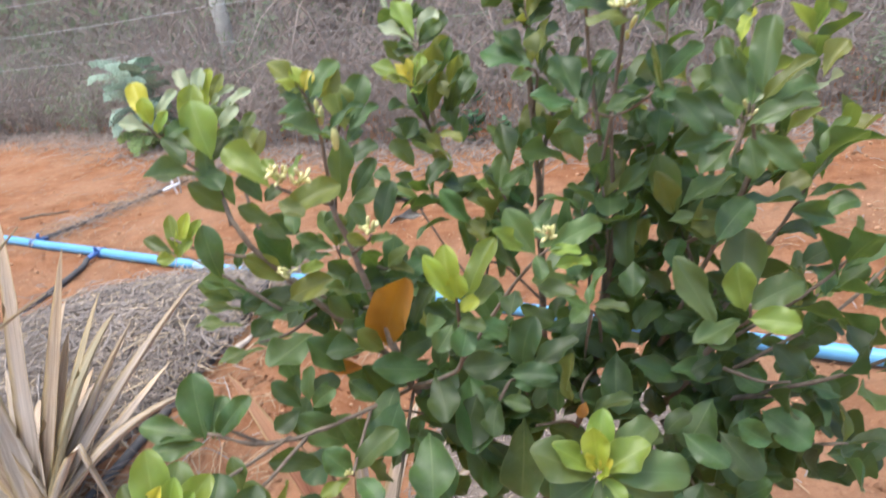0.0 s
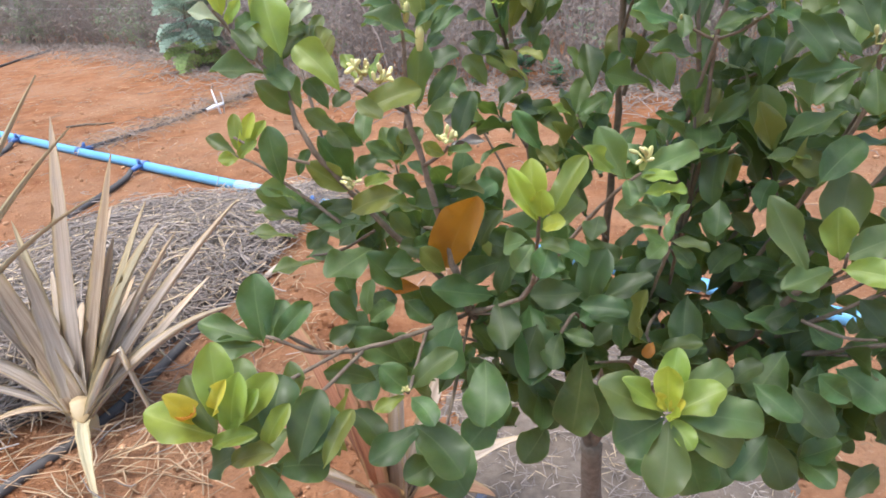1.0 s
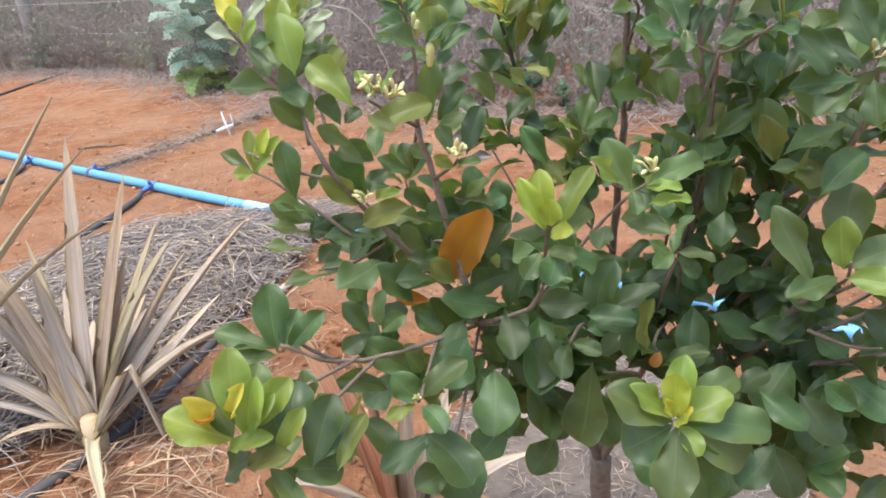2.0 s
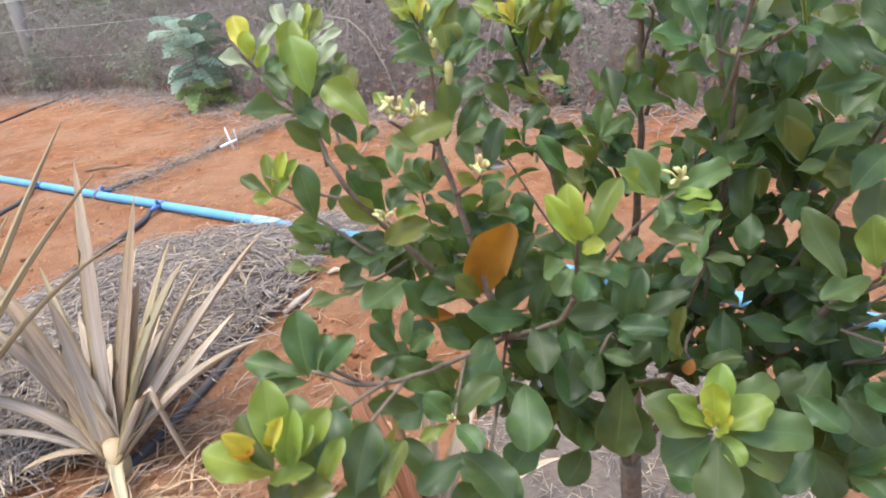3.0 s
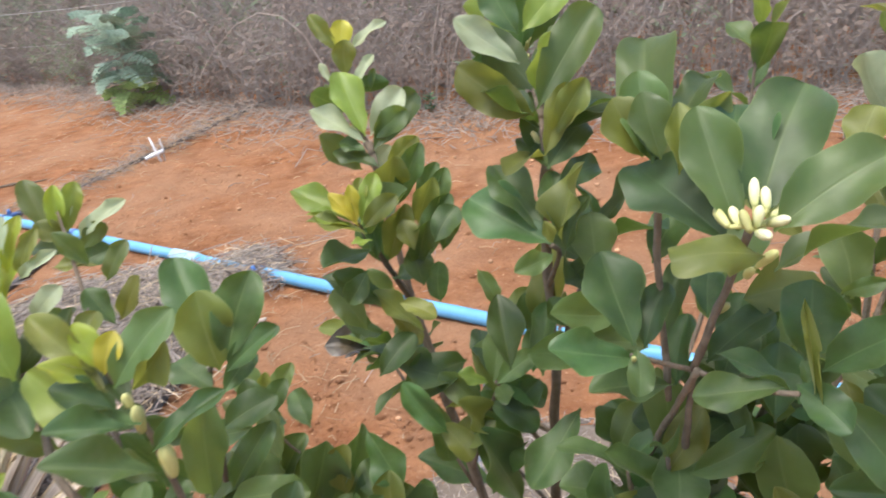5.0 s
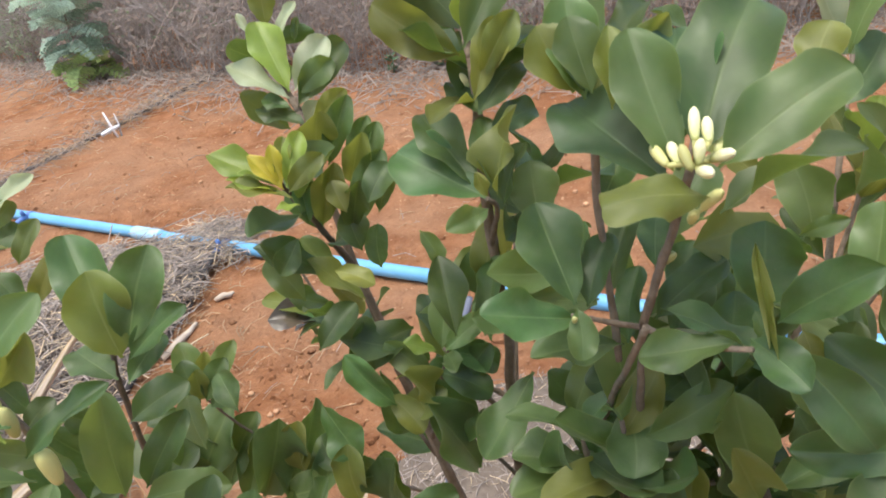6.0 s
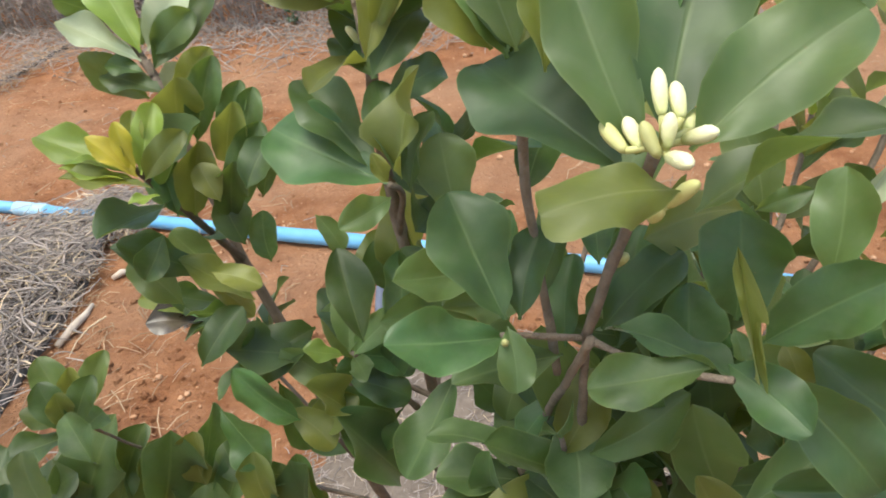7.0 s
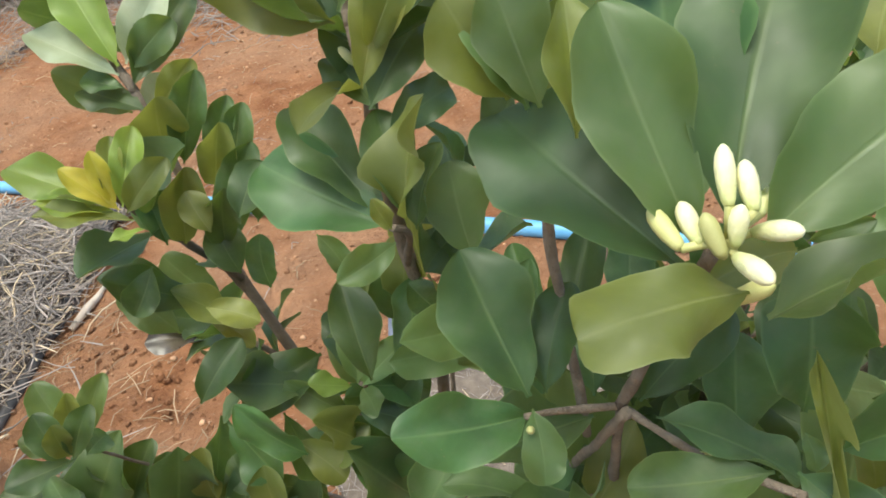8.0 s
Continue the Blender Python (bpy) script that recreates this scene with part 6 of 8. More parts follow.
# leaves at the top; the fresh kind paints in their sky sheen and haze
leaf((0.228, 0.950, 0.882), (0.228, 0.970, 0.916), (-0.02, -0.86, 0.51), "fresh", 6, 1.27)
leaf((0.262, 0.960, 0.882), (0.288, 0.980, 0.913), (-0.20, -0.74, 0.64), "mature", 7, 1.17)
leaf((0.293, 0.930, 0.876), (0.319, 0.950, 0.906), (-0.23, -0.70, 0.67), "fresh", 0, 1.34)
leaf((0.339, 0.930, 0.851), (0.317, 0.940, 0.877), (-0.13, -0.96, 0.25), "mature", 7, 1.39)
leaf((0.380, 0.900, 0.840), (0.394, 0.920, 0.884), (-0.58, -0.66, 0.49), "fresh", 5, 1.03)
leaf((0.378, 0.950, 0.848), (0.373, 0.970, 0.888), (-0.22, -0.88, 0.42), "fresh", 5, 1.25)
leaf((0.304, 0.950, 0.809), (0.337, 0.960, 0.836), (-0.24, -0.77, 0.59), "fresh", 7, 1.21)
leaf((0.313, 0.950, 0.835), (0.289, 0.960, 0.868), (-0.07, -0.97, 0.24), "fresh", 6, 0.94)
leaf((0.065, 1.050, 0.803), (0.043, 1.060, 0.836), (0.17, -0.91, 0.39), "fresh", 5, 1.09)
leaf((0.092, 1.060, 0.811), (0.069, 1.070, 0.844), (0.14, -0.92, 0.37), "fresh", 6, 1.05)
# low leaves over bare soil
leaf((-0.055, 0.890, 0.682), (-0.091, 0.840, 0.677), (0.35, -0.34, 0.87), "mature", 6, 1.11)
leaf((-0.025, 0.870, 0.645), (-0.055, 0.860, 0.691), (0.69, -0.66, 0.31), "mature", 6, 0.98)
leaf((-0.064, 0.930, 0.692), (-0.121, 0.920, 0.698), (0.18, -0.47, 0.86), "mature", 6, 0.74)
leaf((-0.146, 0.960, 0.682), (-0.127, 0.970, 0.703), (-0.09, -0.86, 0.50), "mature", 6, 1.28)
leaf((-0.081, 0.860, 0.616), (-0.072, 0.860, 0.654), (-0.19, -0.98, 0.04), "mature", 7, 1.18)
leaf((-0.065, 0.860, 0.626), (-0.029, 0.860, 0.641), (-0.31, -0.63, 0.71), "mature", 0, 1.48)
leaf((-0.012, 0.910, 0.682), (-0.036, 0.910, 0.712), (0.52, -0.74, 0.43), "fresh", 0, 1.06)
# side leaves of the budding tip
leaf((0.178, 0.755, 0.794), (0.201, 0.740, 0.797), (-0.34, -0.35, 0.88), "young", 6, 0.74)
leaf((0.180, 0.752, 0.782), (0.207, 0.735, 0.789), (-0.31, -0.12, 0.94), "young", 6, 0.74)
leaf((0.165, 0.750, 0.769), (0.192, 0.730, 0.766), (-0.30, -0.52, 0.80), "fresh", 5, 1.01)
leaf((0.149, 0.755, 0.765), (0.141, 0.735, 0.754), (-0.33, -0.36, 0.87), "mature", 7, 1.48)
leaf((0.161, 0.810, 0.661), (0.206, 0.810, 0.682), (-0.37, -0.52, 0.77), "mature", 5, 0.93)
leaf((0.138, 0.790, 0.667), (0.179, 0.775, 0.668), (-0.20, -0.50, 0.84), "mature", 6, 0.88)
leaf((0.250, 0.860, 0.634), (0.240, 0.820, 0.588), (-0.08, -0.75, 0.66), "mature", 5, 1.03)
leaf((0.297, 0.860, 0.623), (0.294, 0.840, 0.592), (-0.15, -0.82, 0.54), "mature", 0, 1.74)
leaf((0.215, 0.810, 0.604), (0.250, 0.800, 0.618), (-0.44, -0.42, 0.80), "fresh", 7, 1.04)
leaf((0.192, 0.790, 0.630), (0.196, 0.790, 0.681), (-0.80, -0.60, 0.07), "olive", 7, 0.86)
leaf((0.326, 0.900, 0.612), (0.354, 0.900, 0.647), (-0.67, -0.52, 0.53), "mature", 0, 1.74)
leaf((0.275, 0.880, 0.645), (0.302, 0.880, 0.671), (-0.59, -0.54, 0.60), "mature", 7, 1.59)
leaf((0.351, 0.890, 0.600), (0.366, 0.870, 0.558), (-0.10, -0.91, 0.40), "mature", 0, 1.37)
leaf((0.304, 0.910, 0.688), (0.313, 0.920, 0.724), (-0.64, -0.68, 0.34), "mature", 5, 1.08)
leaf((0.274, 0.870, 0.683), (0.274, 0.870, 0.720), (-0.21, -0.98, -0.00), "mature", 6, 1.32)
leaf((0.355, 0.930, 0.680), (0.334, 0.940, 0.716), (-0.03, -0.97, 0.25), "mature", 5, 1.11)
leaf((0.372, 0.860, 0.670), (0.335, 0.850, 0.713), (0.56, -0.77, 0.30), "mature", 7, 0.86)
leaf((0.361, 0.850, 0.604), (0.384, 0.830, 0.589), (-0.15, -0.70, 0.70), "mature", 5, 1.48)
leaf((0.386, 0.820, 0.647), (0.407, 0.800, 0.621), (-0.14, -0.83, 0.53), "mature", 6, 1.25)
leaf((0.435, 0.870, 0.699), (0.474, 0.880, 0.709), (-0.12, -0.45, 0.89), "mature", 6, 1.14)
leaf((0.392, 0.880, 0.747), (0.364, 0.890, 0.770), (-0.03, -0.93, 0.38), "mature", 6, 1.33)
leaf((0.405, 0.860, 0.781), (0.434, 0.860, 0.792), (-0.27, -0.60, 0.75), "olive", 6, 1.43)
leaf((0.446, 0.860, 0.753), (0.481, 0.860, 0.763), (-0.22, -0.58, 0.78), "mature", 7, 1.54)
leaf((0.359, 0.930, 0.775), (0.335, 0.940, 0.803), (-0.06, -0.95, 0.29), "mature", 6, 1.13)
leaf((0.327, 0.940, 0.753), (0.303, 0.950, 0.776), (-0.01, -0.92, 0.39), "mature", 7, 1.30)
leaf((0.454, 0.850, 0.751), (0.408, 0.840, 0.769), (0.36, -0.81, 0.46), "mature", 7, 0.89)
leaf((0.462, 0.850, 0.682), (0.490, 0.850, 0.699), (-0.47, -0.44, 0.76), "mature", 5, 1.48)
leaf((0.075, 0.900, 0.706), (0.060, 0.910, 0.738), (0.28, -0.87, 0.41), "mature", 7, 1.32)
leaf((0.035, 0.880, 0.750), (0.060, 0.880, 0.767), (-0.36, -0.75, 0.55), "olive", 5, 1.06)
leaf((0.054, 0.860, 0.693), (0.077, 0.870, 0.726), (-0.38, -0.78, 0.51), "mature", 7, 1.08)
# deep leaves behind the lower shoots
leaf((0.013, 0.900, 0.580), (-0.009, 0.880, 0.643), (0.78, -0.62, 0.08), "mature", 7, 0.86)
leaf((0.086, 0.860, 0.637), (0.070, 0.830, 0.625), (-0.09, -0.33, 0.94), "mature", 7, 1.45)
leaf((0.120, 0.880, 0.624), (0.103, 0.880, 0.666), (0.38, -0.91, 0.16), "mature", 6, 0.92)
leaf((0.205, 0.880, 0.643), (0.232, 0.880, 0.662), (-0.48, -0.57, 0.67), "mature", 7, 1.52)
leaf((0.388, 0.860, 0.518), (0.331, 0.840, 0.573), (0.66, -0.58, 0.48), "mature", 6, 0.74)
leaf((0.428, 0.840, 0.527), (0.451, 0.830, 0.558), (-0.81, -0.29, 0.50), "mature", 7, 1.56)
# pale upper leaves over the straw bed and in the middle of the crown
leaf((-0.126, 0.930, 0.868), (-0.139, 0.950, 0.925), (0.46, -0.80, 0.38), "young", 7, 1.16)
leaf((0.194, 1.000, 0.824), (0.203, 1.010, 0.860), (-0.35, -0.87, 0.34), "olive", 5, 1.14)
leaf((0.232, 0.970, 0.804), (0.182, 0.960, 0.827), (0.43, -0.55, 0.72), "fresh", 5, 0.77)
leaf((-0.081, 0.960, 0.727), (-0.109, 0.950, 0.782), (0.71, -0.66, 0.24), "mature", 7, 0.86)
leaf((-0.142, 0.970, 0.679), (-0.195, 0.960, 0.699), (0.38, -0.20, 0.90), "fresh", 6, 0.74)
leaf((-0.139, 0.970, 0.699), (-0.183, 0.960, 0.729), (0.57, -0.24, 0.78), "fresh", 5, 0.77)
leaf((-0.090, 0.970, 0.676), (-0.141, 0.950, 0.697), (0.49, -0.56, 0.66), "mature", 7, 0.86)
leaf((-0.072, 0.940, 0.771), (-0.096, 0.950, 0.790), (0.17, -0.78, 0.60), "fresh", 0, 1.27)
leaf((0.149, 1.000, 0.753), (0.120, 1.010, 0.784), (0.11, -0.91, 0.40), "fresh", 5, 0.98)
leaf((0.168, 1.000, 0.746), (0.192, 1.000, 0.776), (-0.39, -0.87, 0.30), "mature", 6, 1.02)
leaf((-0.095, 0.960, 0.809), (-0.117, 0.970, 0.838), (0.29, -0.81, 0.51), "mature", 5, 1.09)
# leaves lower on the slender tip over the straw bed
leaf((-0.146, 1.085, 0.869), (-0.179, 1.080, 0.873), (0.16, -0.31, 0.94), "olive", 6, 0.74)
leaf((-0.137, 1.075, 0.859), (-0.118, 1.090, 0.886), (0.19, -0.91, 0.37), "fresh", 7, 1.01)
leaf((-0.128, 1.050, 0.833), (-0.148, 1.060, 0.861), (0.56, -0.56, 0.61), "mature", 6, 1.08)
leaf((-0.123, 1.050, 0.836), (-0.102, 1.060, 0.868), (0.09, -0.97, 0.24), "olive", 5, 0.81)
leaf((-0.152, 1.085, 0.870), (-0.169, 1.080, 0.903), (0.76, -0.57, 0.31), "fresh", 7, 0.86)
# leaves of the high flowering shoot
leaf((0.270, 0.822, 0.948), (0.304, 0.802, 0.973), (-0.54, 0.15, 0.83), "mature", 7, 0.95)
leaf((0.327, 0.875, 0.970), (0.337, 0.885, 0.988), (-0.57, -0.57, 0.59), "olive", 6, 1.58)
leaf((0.241, 0.872, 0.980), (0.236, 0.884, 1.007), (0.02, -0.91, 0.41), "fresh", 6, 1.08)
leaf((0.245, 0.860, 0.977), (0.248, 0.872, 1.004), (0.28, -0.89, 0.36), "olive", 7, 0.95)
leaf((0.237, 0.886, 0.977), (0.226, 0.895, 1.003), (0.06, -0.94, 0.35), "olive", 6, 1.36)
leaf((0.291, 0.832, 0.899), (0.297, 0.845, 0.929), (-0.19, -0.89, 0.41), "mature", 11, 1.28)
leaf((0.290, 0.817, 0.903), (0.316, 0.803, 0.930), (-0.76, -0.41, 0.51), "mature", 6, 0.87)
leaf((0.281, 0.818, 0.897), (0.290, 0.792, 0.893), (-0.38, -0.26, 0.89), "mature", 6, 1.10)
leaf((0.291, 0.812, 0.895), (0.315, 0.790, 0.862), (-0.04, -0.84, 0.54), "mature", 6, 0.91)
leaf((0.278, 0.822, 0.893), (0.245, 0.835, 0.882), (-0.44, -0.48, 0.76), "mature", 6, 0.84)
leaf((0.262, 0.866, 0.876), (0.297, 0.876, 0.894), (-0.24, -0.56, 0.79), "mature", 7, 1.02)
leaf((0.284, 0.822, 0.906), (0.284, 0.816, 0.899), (-0.13, -0.71, 0.69), "fresh", 7, 1.40)
leaf((0.307, 0.830, 0.887), (0.307, 0.820, 0.875), (-0.19, -0.77, 0.61), "olive", 7, 1.61)
leaf((0.332, 0.840, 0.834), (0.342, 0.850, 0.870), (-0.74, -0.57, 0.36), "mature", 6, 0.97)
# leaves of its side shoots
leaf((0.227, 0.866, 0.883), (0.186, 0.858, 0.899), (0.38, -0.63, 0.67), "mature", 6, 0.90)
leaf((0.228, 0.868, 0.889), (0.219, 0.900, 0.925), (0.10, -0.74, 0.67), "mature", 6, 1.12)
leaf((0.234, 0.872, 0.884), (0.251, 0.893, 0.907), (-0.29, -0.60, 0.75), "mature", 7, 1.03)
leaf((0.238, 0.900, 0.877), (0.243, 0.912, 0.905), (-0.63, -0.67, 0.39), "mature", 7, 0.95)
leaf((0.200, 0.940, 0.913), (0.157, 0.977, 0.931), (-0.20, -0.61, 0.77), "mature", 6, 1.09)
leaf((0.197, 0.945, 0.916), (0.173, 0.985, 0.947), (0.06, -0.59, 0.81), "mature", 6, 0.82)
leaf((0.206, 0.942, 0.914), (0.205, 0.965, 0.947), (0.19, -0.80, 0.57), "mature", 6, 0.90)
leaf((0.206, 0.940, 0.913), (0.222, 0.950, 0.955), (-0.79, -0.44, 0.42), "olive", 11, 0.76)
leaf((0.200, 0.936, 0.908), (0.177, 0.924, 0.906), (0.29, -0.65, 0.70), "fresh", 7, 1.03)
leaf((0.200, 0.932, 0.917), (0.196, 0.932, 0.931), (0.30, -0.95, 0.07), "olive", 7, 0.99)
leaf((0.209, 0.945, 0.905), (0.225, 0.955, 0.933), (-0.60, -0.58, 0.55), "mature", 7, 0.95)
leaf((0.253, 0.885, 0.849), (0.206, 0.872, 0.861), (0.24, -0.04, 0.97), "mature", 7, 0.95)
leaf((0.216, 0.970, 0.770), (0.176, 0.940, 0.731), (-0.24, -0.62, 0.75), "mature", 6, 0.86)
leaf((0.258, 0.900, 0.795), (0.251, 0.868, 0.776), (0.11, -0.51, 0.85), "mature", 6, 1.58)
leaf((0.254, 0.930, 0.723), (0.188, 0.900, 0.740), (0.36, -0.31, 0.88), "mature", 6, 0.87)
leaf((0.296, 0.930, 0.730), (0.281, 0.930, 0.767), (0.29, -0.95, 0.11), "mature", 6, 0.97)
leaf((0.335, 0.905, 0.733), (0.288, 0.892, 0.795), (0.79, -0.30, 0.53), "mature", 6, 0.82)
leaf((0.323, 0.905, 0.707), (0.288, 0.892, 0.784), (0.86, -0.41, 0.32), "mature", 7, 0.95)
leaf((0.334, 0.900, 0.751), (0.333, 0.910, 0.792), (-0.15, -0.96, 0.23), "mature", 6, 1.48)
leaf((0.319, 0.865, 0.765), (0.354, 0.842, 0.782), (-0.54, -0.25, 0.80), "mature", 6, 0.88)
leaf((0.267, 0.920, 0.796), (0.239, 0.920, 0.798), (0.08, -0.56, 0.83), "mature", 6, 1.42)
leaf((0.298, 0.920, 0.792), (0.272, 0.900, 0.796), (0.30, -0.19, 0.94), "mature", 6, 1.19)
leaf((0.356, 0.880, 0.759), (0.341, 0.885, 0.789), (0.09, -0.97, 0.21), "mature", 6, 1.23)
leaf((0.240, 0.950, 0.754), (0.223, 0.955, 0.781), (0.39, -0.83, 0.40), "mature", 6, 1.17)
leaf((0.226, 0.950, 0.670), (0.242, 0.960, 0.704), (-0.51, -0.72, 0.47), "mature", 7, 1.26)
leaf((0.312, 0.920, 0.683), (0.291, 0.920, 0.729), (0.36, -0.92, 0.17), "mature", 6, 0.88)
leaf((0.345, 0.880, 0.718), (0.355, 0.870, 0.741), (-0.92, -0.18, 0.34), "mature", 6, 1.24)
leaf((0.363, 0.850, 0.758), (0.341, 0.840, 0.761), (0.16, -0.11, 0.98), "mature", 6, 1.20)
leaf((0.193, 1.000, 0.815), (0.187, 1.010, 0.843), (0.27, -0.89, 0.36), "mature", 7, 1.54)
leaf((0.212, 0.970, 0.838), (0.200, 0.975, 0.857), (0.31, -0.85, 0.44), "mature", 7, 1.48)
leaf((0.232, 0.930, 0.863), (0.224, 0.940, 0.875), (0.09, -0.75, 0.65), "mature", 7, 1.70)
# leaves on the slender stem's middle
leaf((0.089, 1.040, 0.829), (0.052, 1.030, 0.864), (0.59, -0.68, 0.44), "mature", 6, 0.82)
leaf((0.100, 1.010, 0.846), (0.125, 1.000, 0.837), (0.01, -0.63, 0.78), "olive", 7, 1.16)
leaf((0.069, 1.110, 0.757), (0.036, 1.100, 0.783), (0.59, -0.63, 0.50), "mature", 6, 0.88)
leaf((0.140, 1.030, 0.778), (0.093, 1.010, 0.774), (0.20, -0.60, 0.78), "mature", 11, 1.05)
leaf((0.148, 1.000, 0.732), (0.132, 0.985, 0.775), (0.93, -0.25, 0.27), "olive", 7, 0.95)
leaf((0.170, 1.000, 0.661), (0.143, 0.985, 0.745), (0.78, -0.61, 0.14), "mature", 6, 0.82)
leaf((0.130, 1.020, 0.885), (0.148, 1.035, 0.903), (0.03, -0.78, 0.63), "mature", 7, 1.51)
leaf((0.115, 1.020, 0.881), (0.109, 1.030, 0.900), (0.38, -0.77, 0.52), "olive", 7, 1.43)
leaf((0.117, 1.030, 0.847), (0.112, 1.040, 0.875), (0.41, -0.84, 0.35), "mature", 7, 1.42)
leaf((0.126, 1.040, 0.826), (0.129, 1.050, 0.855), (-0.12, -0.93, 0.34), "mature", 7, 1.33)
leaf((0.156, 1.060, 0.839), (0.167, 1.050, 0.815), (0.31, -0.82, 0.48), "fresh", 7, 1.20)
leaf((0.078, 1.030, 0.864), (0.062, 1.020, 0.844), (-0.03, -0.89, 0.46), "mature", 7, 1.30)
leaf((0.153, 1.000, 0.759), (0.188, 0.990, 0.740), (0.25, -0.62, 0.74), "mature", 6, 1.03)
twig([(0.258, 0.866, 0.872), (0.253, 0.885, 0.833), (0.249, 0.905, 0.794), (0.247, 0.935, 0.729), (0.243, 0.970, 0.629)], .0019, .0019)
twig([(0.274, 0.930, 0.695), (0.322, 0.905, 0.718), (0.357, 0.880, 0.748), (0.375, 0.860, 0.771)], .0024, .0018)
# grey leaf behind the flowers
leaf((0.283, 0.876, 0.959), (0.292, 0.900, 0.978), (-0.10, -0.59, 0.80), "mature", 6, 0.85)
leaf((0.287, 0.812, 0.890), (0.282, 0.822, 0.935), (-0.29, -0.94, 0.18), "olive", 11, 0.17)
leaf((0.256, 0.842, 0.899), (0.286, 0.822, 0.886), (0.41, 0.02, 0.91), "mature", 6, 0.82)
leaf((0.227, 0.860, 0.893), (0.225, 0.846, 0.876), (0.11, -0.78, 0.61), "fresh", 6, 1.13)

# leaves of the flowering shoot itself
leaf((0.268, 0.836, 0.962), (0.303, 0.880, 1.003), (-0.35, -0.55, 0.76), "mature", 6, 0.92)
leaf((0.261, 0.836, 0.960), (0.253, 0.866, 1.003), (-0.25, -0.75, 0.60), "fresh", 6, 0.80)
leaf((0.257, 0.834, 0.957), (0.235, 0.890, 0.972), (-0.25, -0.50, 0.82), "mature", 6, 1.00)
leaf((0.273, 0.832, 0.960), (0.318, 0.836, 0.986), (-0.40, -0.50, 0.76), "fresh", 6, 0.98)
leaf((0.268, 0.826, 0.953), (0.230, 0.820, 0.959), (-0.10, -0.50, 0.86), "olive", 9, 0.80)
leaf((0.266, 0.850, 0.962), (0.282, 0.898, 0.992), (-0.10, -0.60, 0.78), "mature", 7, 1.10)

# dark leaves deep inside the crown
deep = random.Random(31)
for centre, reach, count in (((0.30, 0.95, 0.58), (0.12, 0.08, 0.10), 80), ((0.30, 0.96, 0.72), (0.12, 0.07, 0.08), 8), ((0.06, 0.93, 0.64), (0.12, 0.06, 0.07), 34), ((0.44, 0.92, 0.58), (0.10, 0.10, 0.10), 34), ((0.38, 0.87, 0.49), (0.13, 0.07, 0.07), 76), ((0.17, 0.93, 0.57), (0.10, 0.06, 0.06), 84), ((0.06, 0.90, 0.52), (0.10, 0.05, 0.05), 40)):
    for _ in range(count):
        d = Vector([deep.gauss(0, 1) for _ in range(3)]).normalized() * deep.random() ** 0.4
        base = Vector(centre) + Vector([d[i] * reach[i] for i in range(3)])
        out = Vector((deep.uniform(-1, 1), deep.uniform(-1, 0.5), deep.uniform(-0.5, 0.9))).normalized()
        leaf(base, base + out * deep.uniform(0.040, 0.058), Vector((deep.uniform(-0.6, 0.6), -0.7, 0.7)), "mature", None, deep.uniform(0.9, 1.2), deep)

# small leaves on the far side's upper twigs, a paler mix standing for haze
upper = random.Random(77)
for _ in range(26):
    base = Vector((upper.uniform(0.29, 0.50), upper.uniform(0.92, 1.04), upper.uniform(0.76, 0.95)))
    out = Vector((upper.uniform(-0.8, 0.8), upper.uniform(-0.7, 0.5), upper.uniform(0.2, 1.1))).normalized()
    turned = upper.random()
    leaf(base, base + out * upper.uniform(0.036, 0.052), Vector((upper.uniform(-0.7, 0.7), -0.5, 0.9)), "pale" if turned < 0.10 else "fresh" if turned < 0.55 else "olive" if turned < 0.65 else "mature", None, upper.uniform(0.8, 1.05), upper)

# a dry one
leaf((0.06, 1.18, 0.70), (0.01, 1.185, 0.692), (0, -0.3, 1), "dead", 3, 1.2)

# the leaves that can be told apart stand alone; the rest of the crown is one mass
PLACED.sort(key=lambda p: p[2])
for me, m, _ in PLACED[:300]:
    part("leaf", me, shrub, at=m)
verts, faces, slots, uvs, mats = [], [], [], [], []
for me, m, _ in PLACED[300:]:
    off = len(verts)
    verts += [m @ v.co for v in me.vertices]
    uv = {}
    for loop in me.loops:
        uv[loop.vertex_index] = tuple(me.uv_layers[0].data[loop.index].uv)
    uvs += [uv[i] for i in range(len(me.vertices))]
    for mat in me.materials:
        if mat not in mats:
            mats.append(mat)
    for p in me.polygons:
        faces.append(tuple(off + i for i in p.vertices))
        slots.append(mats.index(me.materials[p.material_index]))
if faces:
    rest = part("foliage", mesh_of("foliage", verts, faces, mats, slots, uvs), shrub, "dense dark green leaves at the back of the crown")
    rest["kind"] = "stuff"


# ---- pipes ----
PIPE_A, PIPE_B = Vector((-6.3, 6.23, 0.019)), Vector((4.2, -0.225, 0.019))


def on_pipe(x):
    return PIPE_A.lerp(PIPE_B, (x - PIPE_A.x) / (PIPE_B.x - PIPE_A.x))


